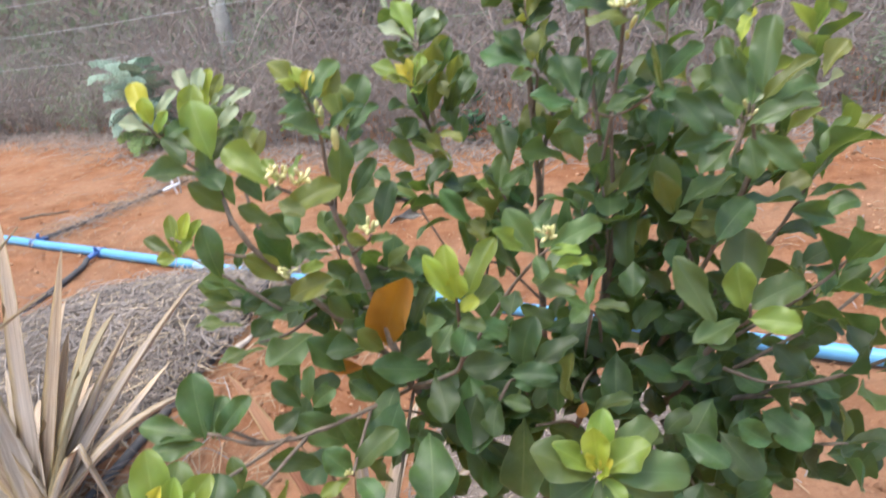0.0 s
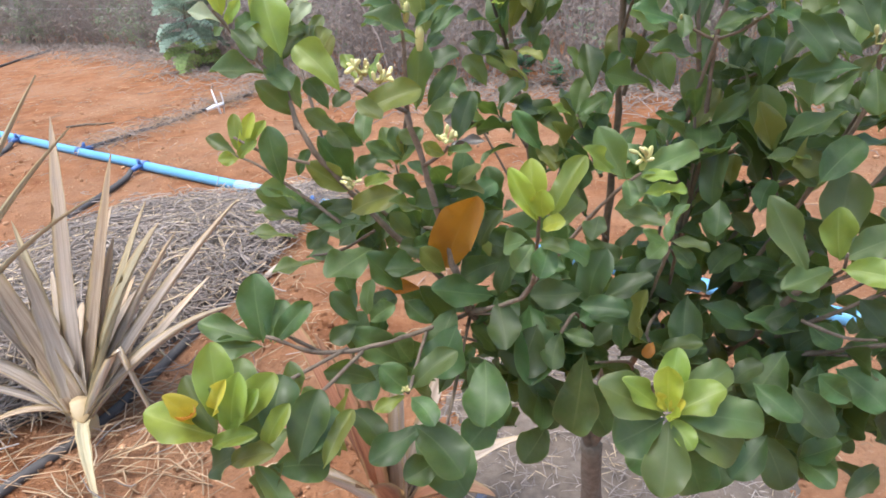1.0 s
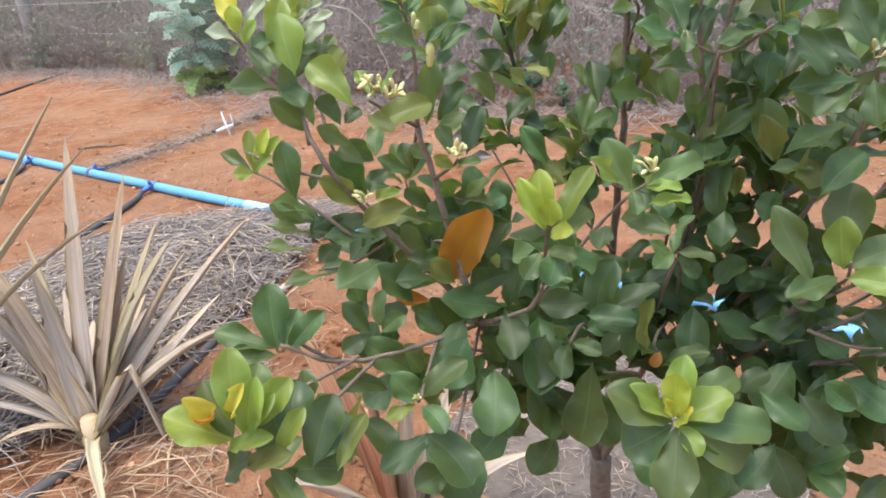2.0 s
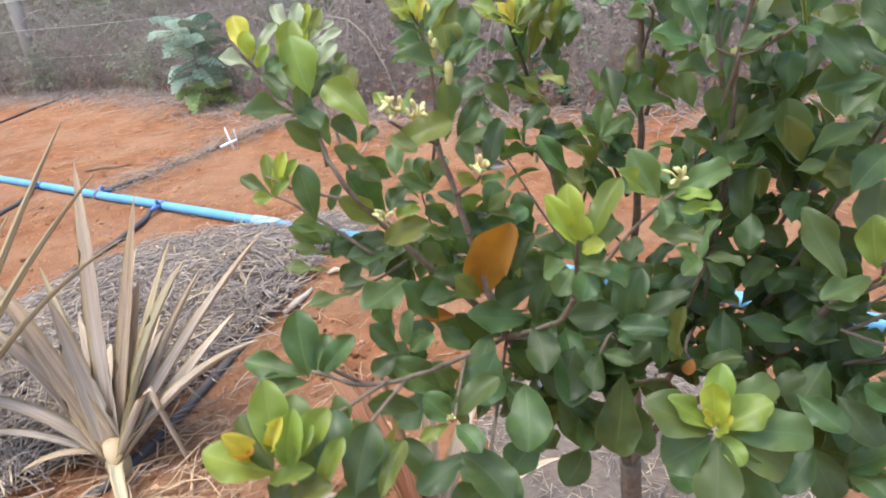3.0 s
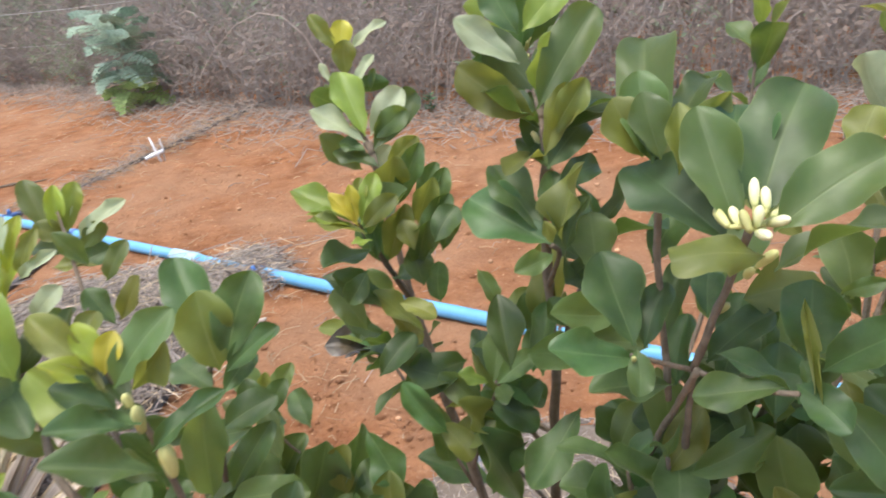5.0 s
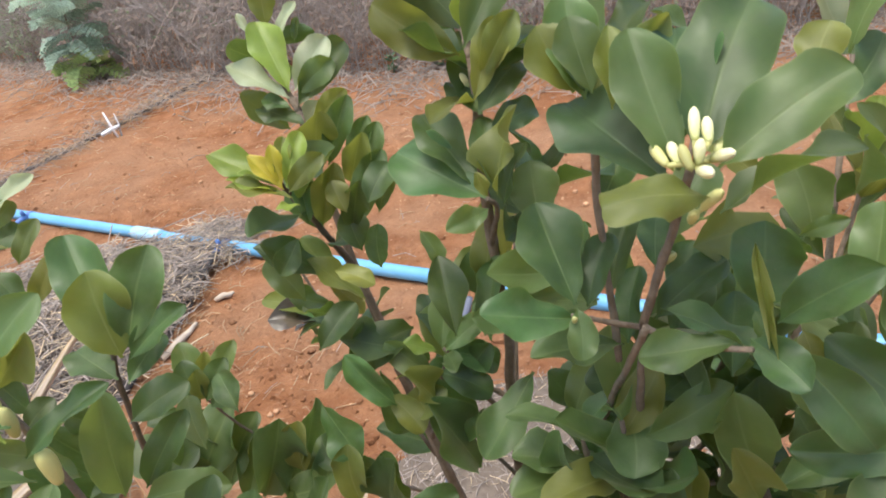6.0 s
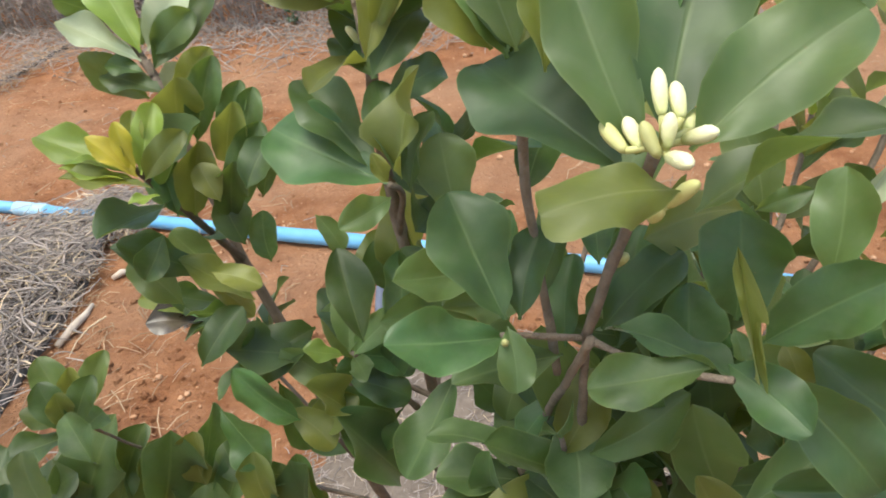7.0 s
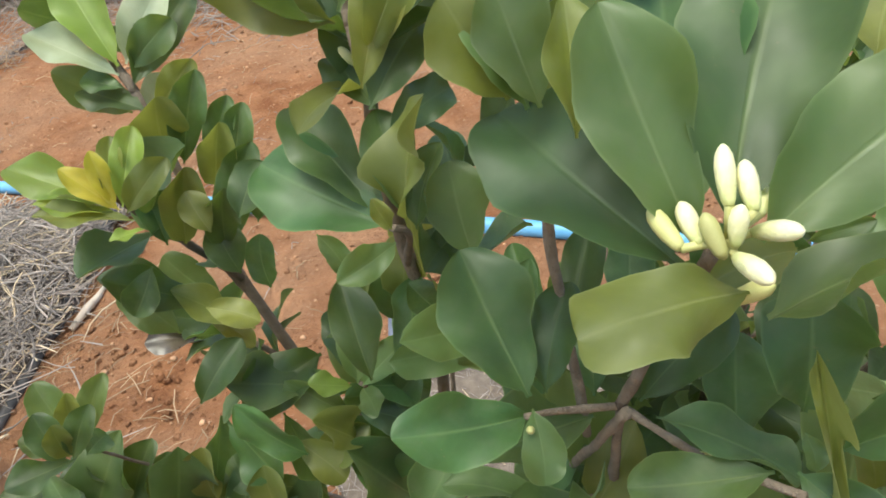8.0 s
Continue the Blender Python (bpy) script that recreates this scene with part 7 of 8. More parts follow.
def build_pipe():
    pipe = thing("irrigation_pipe", *on_pipe(-1.0))
    home = pipe.location.copy()
    d = (PIPE_B - PIPE_A).normalized()
    for a, b in ((-6.3, -0.98), (-0.98, 4.2)):
        h = Heap()
        n = 30
        pts = [on_pipe(a + (b - a) * i / n) - home + Vector((0, 0, 0.004 * noise.noise(Vector((i * 0.7 + a, 0, 0))))) for i in range(n + 1)]
        h.tube(pts, 0.0215, 20)
        part("pipe_length", h.mesh("pipe_length", PIPE_BLUE), pipe)
    h = Heap()
    c = on_pipe(-0.98) - home
    h.tube([c - d * 0.075, c - d * 0.07, c + d * 0.07, c + d * 0.075], [0.0240, 0.0255, 0.0255, 0.0240], 20)
    part("socket", h.mesh("socket", SOCKET_BLUE), pipe, "pale blue pipe socket")
    for x in (-2.66, -2.13, -1.62, -0.63):
        h = Heap()
        c = on_pipe(x) - home
        side = Vector((-d.y, d.x, 0)) * (1 if x in (-2.13,) else -1)
        h.tube([c - d * 0.012, c + d * 0.012], 0.0250, 14)
        h.tube([c + side * 0.02 + Vector((0, 0, 0.012)), c + side * 0.05 + Vector((0, 0, 0.006)), c + side * 0.075], [0.011, 0.013, 0.011], 10)
        h.tube([c + side * 0.028 + Vector((0, 0, 0.02)), c + side * 0.032 + Vector((0, 0, 0.042))], [0.010, 0.007], 8)
        part("outlet_clamp", h.mesh("outlet_clamp", CLAMP_BLUE), pipe, "small dark blue outlet fitting")
    tagged(pipe, "straight bright blue PVC irrigation pipe lying on red soil", "pipe")


build_pipe()


def hose(points, r, mat, label):
    pts = [Vector((x, y, lie(x, y) + r * 0.75 + extra)) for x, y, extra in points]
    c = catmull(pts, 8)
    home = c[0].copy()
    h = Heap()
    h.tube([p - home for p in c], r, 10)
    ob = new("drip_hose", h.mesh("drip_hose", mat))
    ob.location = home
    tagged(ob, label, "hose", group="drip hoses")


hose([(-0.66, 2.71, 0.012), (-0.66, 2.60, 0.03), (-0.69, 2.42, 0.01), (-0.75, 2.05, 0.0), (-0.80, 1.78, 0.0), (-0.86, 1.5, 0.0), (-0.96, 1.27, 0.0), (-1.08, 1.0, 0.0), (-1.25, 0.6, 0.0)], 0.0125, HOSE, "black plastic drip hose running along the straw bed")
hose([(-1.66, 3.28, 0.012), (-1.65, 3.18, 0.005), (-1.67, 2.9, 0.0), (-1.70, 2.62, 0.0), (-1.70, 2.39, 0.0), (-1.74, 2.0, 0.0), (-1.8, 1.4, 0.0)], 0.0125, HOSE, "dusty black drip hose leaving the blue pipe")
hose([(-2.68, 3.92, 0.012), (-2.66, 3.8, 0.0), (-2.64, 3.6, 0.0), (-2.7, 3.0, 0.0), (-2.74, 2.4, 0.0)], 0.0125, HOSE, "dusty black drip hose on bare soil")
hose([(-2.11, 3.74, 0.012), (-2.04, 3.95, 0.0), (-1.93, 4.2, 0.0), (-1.74, 4.6, 0.0), (-1.60, 4.95, 0.0), (-1.46, 5.3, 0.0), (-1.2, 5.9, 0.0)], 0.0125, HOSE, "dusty black drip hose leading to the dry scrub")
hose([(-4.75, 6.4, 0.0), (-4.79, 6.75, 0.0), (-4.82, 7.2, 0.0), (-4.83, 7.64, 0.0), (-4.9, 8.4, 0.0)], 0.0125, HOSE, "thin black drip hose near the fence")
hose([(0.17, 2.16, 0.012), (0.14, 2.05, 0.0), (0.115, 1.85, 0.0), (0.09, 1.63, 0.0), (0.05, 1.45, 0.0), (0.02, 1.25, 0.0), (-0.02, 1.0, 0.0), (-0.06, 0.6, 0.0)], 0.0115, HOSE_GREY, "bluish grey drip hose passing under the shrub")


def build_stake():
    """A white dripper on its stake, astride the hose."""
    s = thing("drip_emitter", -1.66, 4.44, lie(-1.66, 4.44))
    h = Heap()
    h.tube([(0.02, 0.0, -0.02), (0.0, 0.0, 0.08), (-0.012, 0.0, 0.15)], [0.007, 0.007, 0.004], 7)
    part("stake", h.mesh("stake", WHITE_PLASTIC), s)
    h = Heap()
    h.tube([(-0.06, -0.02, 0.03), (-0.02, 0.0, 0.042), (0.045, 0.01, 0.06)], [0.011, 0.013, 0.009], 8)
    part("emitter_arm", h.mesh("emitter_arm", WHITE_PLASTIC), s)
    h = Heap()
    h.tube([(0.03, 0.02, -0.01), (0.04, 0.02, 0.07), (0.035, 0.02, 0.13)], [0.005, 0.005, 0.003], 6)
    part("stake", h.mesh("stake", WHITE_PLASTIC), s)
    tagged(s, "white plastic drip emitter on a stake beside the hose", "emitter")


build_stake()


# ---- straw ----
def straw_bed(name, count, area, height, label, seed, lengths=(0.06, 0.24), radius=(0.0008, 0.0021), under=True, rough=0.05, bed=GAP_LITTER):
    rng = random.Random(seed)
    h = Heap()
    x0, x1, y0, y1 = area
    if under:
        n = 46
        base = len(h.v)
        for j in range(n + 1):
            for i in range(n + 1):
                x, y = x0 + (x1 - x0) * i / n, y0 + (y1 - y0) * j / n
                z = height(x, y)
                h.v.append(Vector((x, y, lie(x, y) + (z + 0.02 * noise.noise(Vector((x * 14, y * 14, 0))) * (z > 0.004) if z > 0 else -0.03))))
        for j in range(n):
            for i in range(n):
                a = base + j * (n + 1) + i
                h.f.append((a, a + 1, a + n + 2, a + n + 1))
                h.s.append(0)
    made = 0
    while made < count:
        x, y = rng.uniform(x0 - 0.05, x1 + 0.05), rng.uniform(y0 - 0.05, y1 + 0.05)
        z = height(x, y)
        if z <= 0.0 and rng.random() > 0.015:
            continue
        made += 1
        a, l = rng.uniform(0, 6.28), rng.uniform(*lengths)
        d = Vector((math.cos(a), math.sin(a), 0)) * l * 0.5
        c = Vector((x, y, lie(x, y) + z + rng.uniform(0.0, rough) * rng.random() + 0.003))
        p, q = c - d, c + d
        for e in (p, q):
            e.z = max(lie(e.x, e.y) + max(0.0, height(e.x, e.y)) + 0.002, 0.35 * e.z + 0.65 * (lie(e.x, e.y) + max(0.0, height(e.x, e.y)) + rng.uniform(0.0, rough)))
        mid = c + Vector((rng.uniform(-1, 1), rng.uniform(-1, 1), rng.uniform(0, 0.8))) * l * 0.22
        r = rng.uniform(*radius)
        h.tube(bezier(p, mid, q, 3), [r, r, r * 0.9, r * 0.4], 3, 2 if rng.random() < 0.16 else 1, cap=False)
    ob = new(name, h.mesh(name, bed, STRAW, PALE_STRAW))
    tagged(ob, label, "mulch", kind="stuff")


# the sheet below the strands carries their gap shade in its dark colour
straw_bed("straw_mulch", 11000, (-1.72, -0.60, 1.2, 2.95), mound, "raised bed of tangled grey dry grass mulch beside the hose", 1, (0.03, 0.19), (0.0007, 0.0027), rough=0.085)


def ring(x, y):
    r = math.hypot((x - 0.27) / 0.36, (y - 1.42) / 0.42)
    return 0.028 * max(0.0, 1 - r ** 3)


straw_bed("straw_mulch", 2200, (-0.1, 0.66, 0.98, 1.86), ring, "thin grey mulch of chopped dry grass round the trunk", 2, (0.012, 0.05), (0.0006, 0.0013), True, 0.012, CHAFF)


def tuft(x, y):
    r = math.hypot((x + 0.66 + 0.5 * (y - 2.8)) / 0.11, (y - 2.80) / 0.15)
    return 0.030 * max(0.0, 1 - r * r)


straw_bed("straw_mulch", 520, (-0.92, -0.42, 2.55, 3.05), tuft, "heap of dry grass lying over the blue pipe", 3, under=False)


def scatter_straw():
    rng = random.Random(8)
    h = Heap()
    for _ in range(6500):
        x, y = rng.uniform(-4.5, 3.2), rng.uniform(0.7, 7.5)
        g = noise.noise(Vector((x * 0.9, y * 0.9, 11.0)))
        if g < rng.uniform(-0.5, 0.4) and y < 4.3:
            continue
        a, l = rng.uniform(0, 6.28), rng.uniform(0.015, 0.09) * (1.3 if y > 4 else 1)
        d = Vector((math.cos(a), math.sin(a), 0)) * l
        c = Vector((x, y, lie(x, y) + 0.006))
        r = rng.uniform(0.0006, 0.0018)
        q = c + d
        q.z = lie(q.x, q.y) + 0.007
        h.tube([c, (c + q) / 2 + Vector((0, 0, rng.uniform(0.0, 0.012))) + Vector((-d.y, d.x, 0)) * rng.uniform(-0.2, 0.2), q], r, 3, 1 if rng.random() < 0.7 else 0, cap=False)
    for _ in range(420):
        x, y = rng.uniform(-0.72, -0.15), rng.uniform(1.3, 2.75)
        if rng.random() < (x + 0.72) / 0.6:
            continue
        a, l = rng.gauss(1.0, 0.8), rng.uniform(0.02, 0.10)
        c = Vector((x, y, lie(x, y) + 0.005))
        q = c + Vector((math.cos(a), math.sin(a), 0)) * l
        q.z = lie(q.x, q.y) + 0.006
        h.tube([c, (c + q) / 2 + Vector((rng.uniform(-0.1, 0.1) * l, 0, 0.008)), q], rng.uniform(0.0006, 0.0016), 3, 1, cap=False)
    for _ in range(260):
        x, y = rng.uniform(-1.35, -0.52), rng.uniform(1.05, 1.62)
        a, l = rng.uniform(0, 6.28), rng.uniform(0.05, 0.24)
        c = Vector((x, y, lie(x, y) + 0.006))
        q = c + Vector((math.cos(a), math.sin(a), 0)) * l
        q.z = lie(q.x, q.y) + rng.uniform(0.006, 0.03)
        h.tube([c, (c + q) / 2 + Vector((rng.uniform(-0.12, 0.12) * l, 0, rng.uniform(0.005, 0.03))), q], rng.uniform(0.0008, 0.0024), 3, 1, cap=False)
    for _ in range(520):
        t = rng.random()
        x, y = -2.11 + 0.65 * t + rng.gauss(0, 0.07), 3.74 + 1.56 * t + rng.gauss(0, 0.05)
        a, l = rng.uniform(0, 6.28), rng.uniform(0.04, 0.20)
        c = Vector((x, y, lie(x, y) + 0.006))
        q = c + Vector((math.cos(a), math.sin(a), 0)) * l
        q.z = lie(q.x, q.y) + rng.uniform(0.004, 0.05)
        h.tube([c, (c + q) / 2 + Vector((rng.uniform(-0.15, 0.15) * l, 0, rng.uniform(0.005, 0.04))), q], rng.uniform(0.0008, 0.0022), 3, 0 if rng.random() < 0.6 else 1, cap=False)
    ob = new("loose_straw", h.mesh("loose_straw", STRAW, TAN_STRAW))
    tagged(ob, "pale bits of dry straw scattered over the red soil", "straw", kind="stuff")
    h = Heap()
    for _ in range(15000):
        x, y = rng.uniform(-3.0, 2.4), 0.75 + 4.4 * rng.random() ** 1.3
        if noise.noise(Vector((x * 2.3, y * 2.3, 21.0))) < rng.uniform(-0.6, 0.3):
            continue
        s = rng.uniform(0.002, 0.0062) * (1.0 + 1.3 * (rng.random() < 0.07))
        h.blob((x, y, lie(x, y) + s * 0.35), (s, s * rng.uniform(0.7, 1.1), s * 0.7), rng, 2, 5, 1 if rng.random() < 0.42 else 0)
    for _ in range(3200):
        x, y = rng.uniform(-1.3, 0.9), rng.uniform(0.7, 2.2)
        if noise.noise(Vector((x * 4, y * 4, 5.0))) < rng.uniform(-0.6, 0.4):
            continue
        s = 0.0035 + 0.009 * rng.random() ** 3
        h.blob((x, y, lie(x, y) + s * 0.2), (s, s * rng.uniform(0.7, 1.1), s * 0.7), rng, 3, 6, 1 if rng.random() < 0.08 else 0)
    ob = new("soil_clods", h.mesh("soil_clods", SOIL, PALE_SOIL))
    tagged(ob, "small crumbs and clods of red soil", "soil", kind="stuff")


scatter_straw()


# ---- pineapple plants ----
def blade(base, tip, width, sag, mats, seed, kink=0.0):
    """One long channelled leaf that narrows to a point and sags or breaks over."""
    rng = random.Random(seed)
    base, tip = Vector(base), Vector(tip)
    n = 14
    mid = (base + tip) / 2 + Vector((0, 0, sag))
    line = bezier(base, mid, tip, n)
    if kink:
        for i in range(n + 1):
            t = i / n
            if t > kink:
                over = (t - kink)
                line[i] = line[int(kink * n)] + Vector((line[n].x - base.x, line[n].y - base.y, 0)).normalized() * over * 0.10 + Vector((0, 0, -1)) * over * 0.62
    verts, faces, uvs = [], [], []
    for i, p in enumerate(line):
        t = i / n
        d = (line[min(i + 1, n)] - line[max(i - 1, 0)]).normalized()
        side = d.cross(Vector((0, 0, 1)))
        side = side.normalized() if side.length > 0.05 else Vector((1, 0, 0))
        a = 0.25 * math.sin(t * 3 + seed)
        up = side.cross(d)
        side, up = side * math.cos(a) + up * math.sin(a), up * math.cos(a) - side * math.sin(a)
        w = width * 0.5 * (1.0 - 0.25 * t) * (1 - t ** 3.2) ** 0.8 + 0.0008
        for u in (-1, -0.5, 0, 0.5, 1):
            verts.append(p + side * u * w * (1 + 0.08 * rng.uniform(-1, 1)) + up * (abs(u) ** 1.5) * w * 0.75)
            uvs.append((0.5 + 0.5 * u, t))
        for u in (0.5, 0, -0.5):
            verts.append(p + side * u * w + up * ((abs(u) ** 1.5) * w * 0.75 - 0.0016 - 0.002 * (1 - t)))
            uvs.append((0.5 + 0.5 * u, t))
    for i in range(n):
        a = i * 8
        for k in range(8):
            faces.append((a + k, a + (k + 1) % 8, a + 8 + (k + 1) % 8, a + 8 + k))
    faces.append(tuple(reversed(range(8))))
    return mesh_of("leaf", verts, faces, mats, None, uvs)


def pineapple(x, y, tips, mats, label, seed, width=0.034, spare=6, reach=0.5):
    z = lie(x, y)
    e = thing("pineapple_plant", x, y, z)
    h = Heap()
    h.tube([(0, 0, -0.02), (0, 0, 0.03), (0, 0, 0.09)], [0.022, 0.028, 0.018], 9)
    part("stem", h.mesh("stem", mats[0]), e)
    rng = random.Random(seed)
    for i, (tx, ty, tz, sag, kink, w) in enumerate(tips):
        d = Vector((tx - x, ty - y, 0))
        b = d.normalized() * 0.018 + Vector((0, 0, 0.03 + 0.03 * rng.random()))
        part("leaf", blade(b, (tx - x, ty - y, tz - z), width * w, sag, [mats[i % len(mats)]], seed + i, kink), e)
    for i in range(spare):
        a = rng.uniform(0.3, 2.9)
        l = reach * rng.uniform(0.6, 1.0)
        el = rng.uniform(0.3, 1.1)
        t = (math.cos(a) * l * math.cos(el), math.sin(a) * l * math.cos(el), l * math.sin(el) + 0.03)
        part("leaf", blade((math.cos(a) * 0.015, math.sin(a) * 0.015, 0.04), t, width * rng.uniform(0.7, 1.0), rng.uniform(0.0, 0.08), [mats[i % len(mats)]], seed + 50 + i), e)
    tagged(e, label, "pineapple plant", group="pineapple plants")


pineapple(-0.88, 1.46, [
    (-0.91, 1.72, 0.65, 0.0, 0, 0.98), (-0.79, 1.71, 0.56, 0.0, 0, 0.85), (-0.73, 1.69, 0.45, 0.03, 0, 0.55), (-0.52, 1.71, 0.44, 0.03, 0, 0.85),
    (-0.68, 1.69, 0.37, 0.03, 0, 0.8), (-0.70, 1.50, 0.26, 0.04, 0.58, 0.7), (-1.13, 1.60, 0.46, 0.06, 0, 1.0), (-1.04, 1.66, 0.43, 0.02, 0, 0.65),
    (-1.15, 1.54, 0.38, 0.07, 0, 1.0), (-1.19, 1.46, 0.21, 0.10, 0, 1.0), (-1.20, 1.45, 0.13, 0.06, 0, 0.5), (-1.07, 1.40, 0.05, 0.05, 0, 0.4),
    (-0.71, 1.20, 0.0, 0.14, 0, 0.6), (-0.98, 1.57, 0.39, 0.03, 0, 1.05), (-0.72, 1.53, 0.15, 0.02, 0, 0.5),
], [DRY_LEAF, BROWN_LEAF, DRY_GREEN, DRY_LEAF, DRY_LEAF], "withered tan and grey pineapple plant with stiff drying leaves", 20, 0.052, 12, 0.50)
pineapple(-1.32, 1.40, [
    (-0.838, 1.610, 0.758, 0.03, 0, 0.8), (-0.776, 1.572, 0.659, 0.07, 0, 0.8), (-0.734, 1.519, 0.530, 0.12, 0, 0.6),
    (-1.1, 1.7, 0.55, 0.05, 0, 1.0), (-1.3, 1.75, 0.6, 0.03, 0, 1.0), (-1.5, 1.6, 0.5, 0.05, 0, 1.0), (-1.6, 1.4, 0.45, 0.05, 0, 1.0), (-1.2, 1.15, 0.4, 0.05, 0, 1.0),
], [DRY_GREEN], "pineapple plant with long yellowish green leaves", 40, 0.050, 3, 0.4)
pineapple(-0.13, 1.16, [
    (-0.17, 1.16, 0.40, 0.02, 0, 1.0), (-0.09, 1.18, 0.40, 0.02, 0, 1.1), (-0.33, 1.30, 0.42, 0.06, 0, 0.8), (0.17, 1.17, 0.30, 0.10, 0, 0.75),
    (-0.24, 1.22, 0.38, 0.03, 0, 0.9), (0.0, 1.25, 0.36, 0.04, 0, 0.9), (0.05, 1.0, 0.24, 0.06, 0, 0.9), (-0.30, 1.05, 0.25, 0.06, 0, 0.9), (-0.12, 0.98, 0.28, 0.04, 0, 0.9),
], [RED_LEAF, DRY_LEAF], "small reddish brown pineapple plant under the shrub", 60, 0.050, 3, 0.3)


# ---- scrub, sapling and fence ----
EDGE = [(-9.0, 9.6), (-5.1, 8.2), (-3.9, 7.7), (-2.3, 6.2), (-1.04, 5.25), (0.08, 4.75), (0.8, 4.5), (2.0, 4.15), (3.2, 4.1), (6.0, 3.6)]


def edge_y(x):
    return float(np.interp(x, [p[0] for p in EDGE], [p[1] for p in EDGE]))


def build_scrub():
    rng = random.Random(4)
    h = Heap()
    for i in range(3300):
        x = rng.uniform(-8.5, 5.0)
        back = rng.random() ** 1.7 * 2.6
        y = edge_y(x) + back + rng.uniform(-0.05, 0.1)
        thick = noise.noise(Vector((x * 1.3, y * 1.3, 31.0)))
        if thick < rng.uniform(-0.9, -0.1):
            continue
        tall = (rng.uniform(0.2, 0.8) + back * 0.5) * (0.95 + 0.6 * thick)
        lean = Vector((rng.uniform(-1.1, 1.1), rng.uniform(-0.6, 0.4), 0))
        foot = Vector((x, y, lie(x, y) - 0.02))
        line = bezier(foot, foot + Vector((0, 0, tall * 0.6)) + lean * rng.uniform(-0.2, 0.3), foot + Vector((0, 0, tall)) + lean * tall * 0.7, 4)
        r = rng.uniform(0.002, 0.006)
        h.tube(line, [r, r * 0.9, r * 0.7, r * 0.5, r * 0.25], 3, 0, cap=False)
        green = noise.noise(Vector((x * 0.9, y * 0.9, 41.0))) > (-0.02 if x < -2.2 else 0.25) or rng.random() < 0.06
        for _ in range(rng.randint(4, 8)):
            a = line[rng.randint(1, 3)]
            d = Vector((rng.uniform(-1, 1), rng.uniform(-1, 1), rng.uniform(-0.3, 0.9))).normalized() * rng.uniform(0.08, 0.34)
            b = a + d
            h.tube([a, (a + b) / 2 + Vector((0, 0, rng.uniform(-0.03, 0.04))), b], [r * 0.5, r * 0.4, r * 0.15], 3, 0, cap=False)
            for _ in range(rng.randint(2, 5)):
                c = a.lerp(b, rng.uniform(0.3, 1.05))
                u = Vector((rng.uniform(-1, 1), rng.uniform(-1, 1), rng.uniform(-1, 0.6))).normalized()
                s = rng.uniform(0.015, 0.05)
                w = u.orthogonal().normalized() * s * rng.uniform(0.14, 0.28)
                h.quad(c, c + u * s * 0.5 + w, c + u * s, c + u * s * 0.5 - w, 2 if green else 1)
    for _ in range(9000):
        x = rng.uniform(-8.5, 5.0)
        y = edge_y(x) + 0.35 + rng.random() * 2.3
        c = Vector((x, y, lie(x, y) + rng.random() ** 1.2 * (0.35 + 0.45 * (y - edge_y(x))) * (1 + 0.5 * noise.noise(Vector((x * 1.3, y * 1.3, 31.0))))))
        u = Vector((rng.uniform(-1, 1), rng.uniform(-0.6, 0.6), rng.uniform(-1, 1))).normalized() * rng.uniform(0.03, 0.09)
        w = u.orthogonal().normalized() * u.length * 0.16
        h.quad(c - u, c + w, c + u, c - w, 2 if noise.noise(Vector((x * 0.9, y * 0.9, 41.0))) > 0.15 else 1)
    for _ in range(330):
        x = rng.uniform(-8.0, 4.5)
        y = edge_y(x) + rng.uniform(0.0, 1.6)
        foot = Vector((x, y, lie(x, y) - 0.02))
        a, l = rng.uniform(0, 6.28), rng.uniform(0.6, 1.5)
        over = Vector((math.cos(a), math.sin(a) * 0.6, 0)) * l * 0.6
        line = bezier(foot, foot + Vector((0, 0, l * 1.1)) + over * 0.3, foot + over * 1.4 + Vector((0, 0, l * rng.uniform(0.2, 0.9))), 7)
        r = rng.uniform(0.003, 0.008)
        h.tube(line, [r * (1 - 0.11 * k) for k in range(8)], 4, 3, cap=False)
    ob = new("dry_scrub", h.mesh("dry_scrub", BRUSH, BRUSH_LEAF, BRUSH_GREEN, STRAW))
    tagged(ob, "tangled grey-brown dry scrub with bare twigs and withered leaves", "scrub", kind="stuff")
    h = Heap()
    for i in range(6500):
        x = rng.uniform(-6.0, 4.0)
        y = edge_y(x) + rng.uniform(-0.95, 0.35) * rng.random() ** 0.8
        if rng.random() < 0.5:
            s = rng.uniform(0.015, 0.04)
            c = Vector((x, y, lie(x, y) + s * 0.3))
            u = Vector((rng.uniform(-1, 1), rng.uniform(-1, 1), rng.uniform(-0.2, 0.3))).normalized() * s
            w = Vector((-u.y, u.x, rng.uniform(-0.3, 0.3) * s)) * 0.25
            h.quad(c - u, c + w, c + u + Vector((0, 0, s * 0.4)), c - w, 1)
        else:
            a, l = rng.uniform(0, 6.28), rng.uniform(0.06, 0.3)
            d = Vector((math.cos(a), math.sin(a), 0)) * l
            c = Vector((x, y, lie(x, y) + 0.01))
            h.tube([c, c + d * 0.5 + Vector((0, 0, rng.uniform(0.0, 0.06))), c + d], rng.uniform(0.001, 0.003), 3, 0, cap=False)
    ob = new("leaf_litter", h.mesh("leaf_litter", STRAW, BRUSH_LEAF))
    tagged(ob, "dry twigs and fallen brown leaves along the scrub's edge", "litter", kind="stuff")


build_scrub()


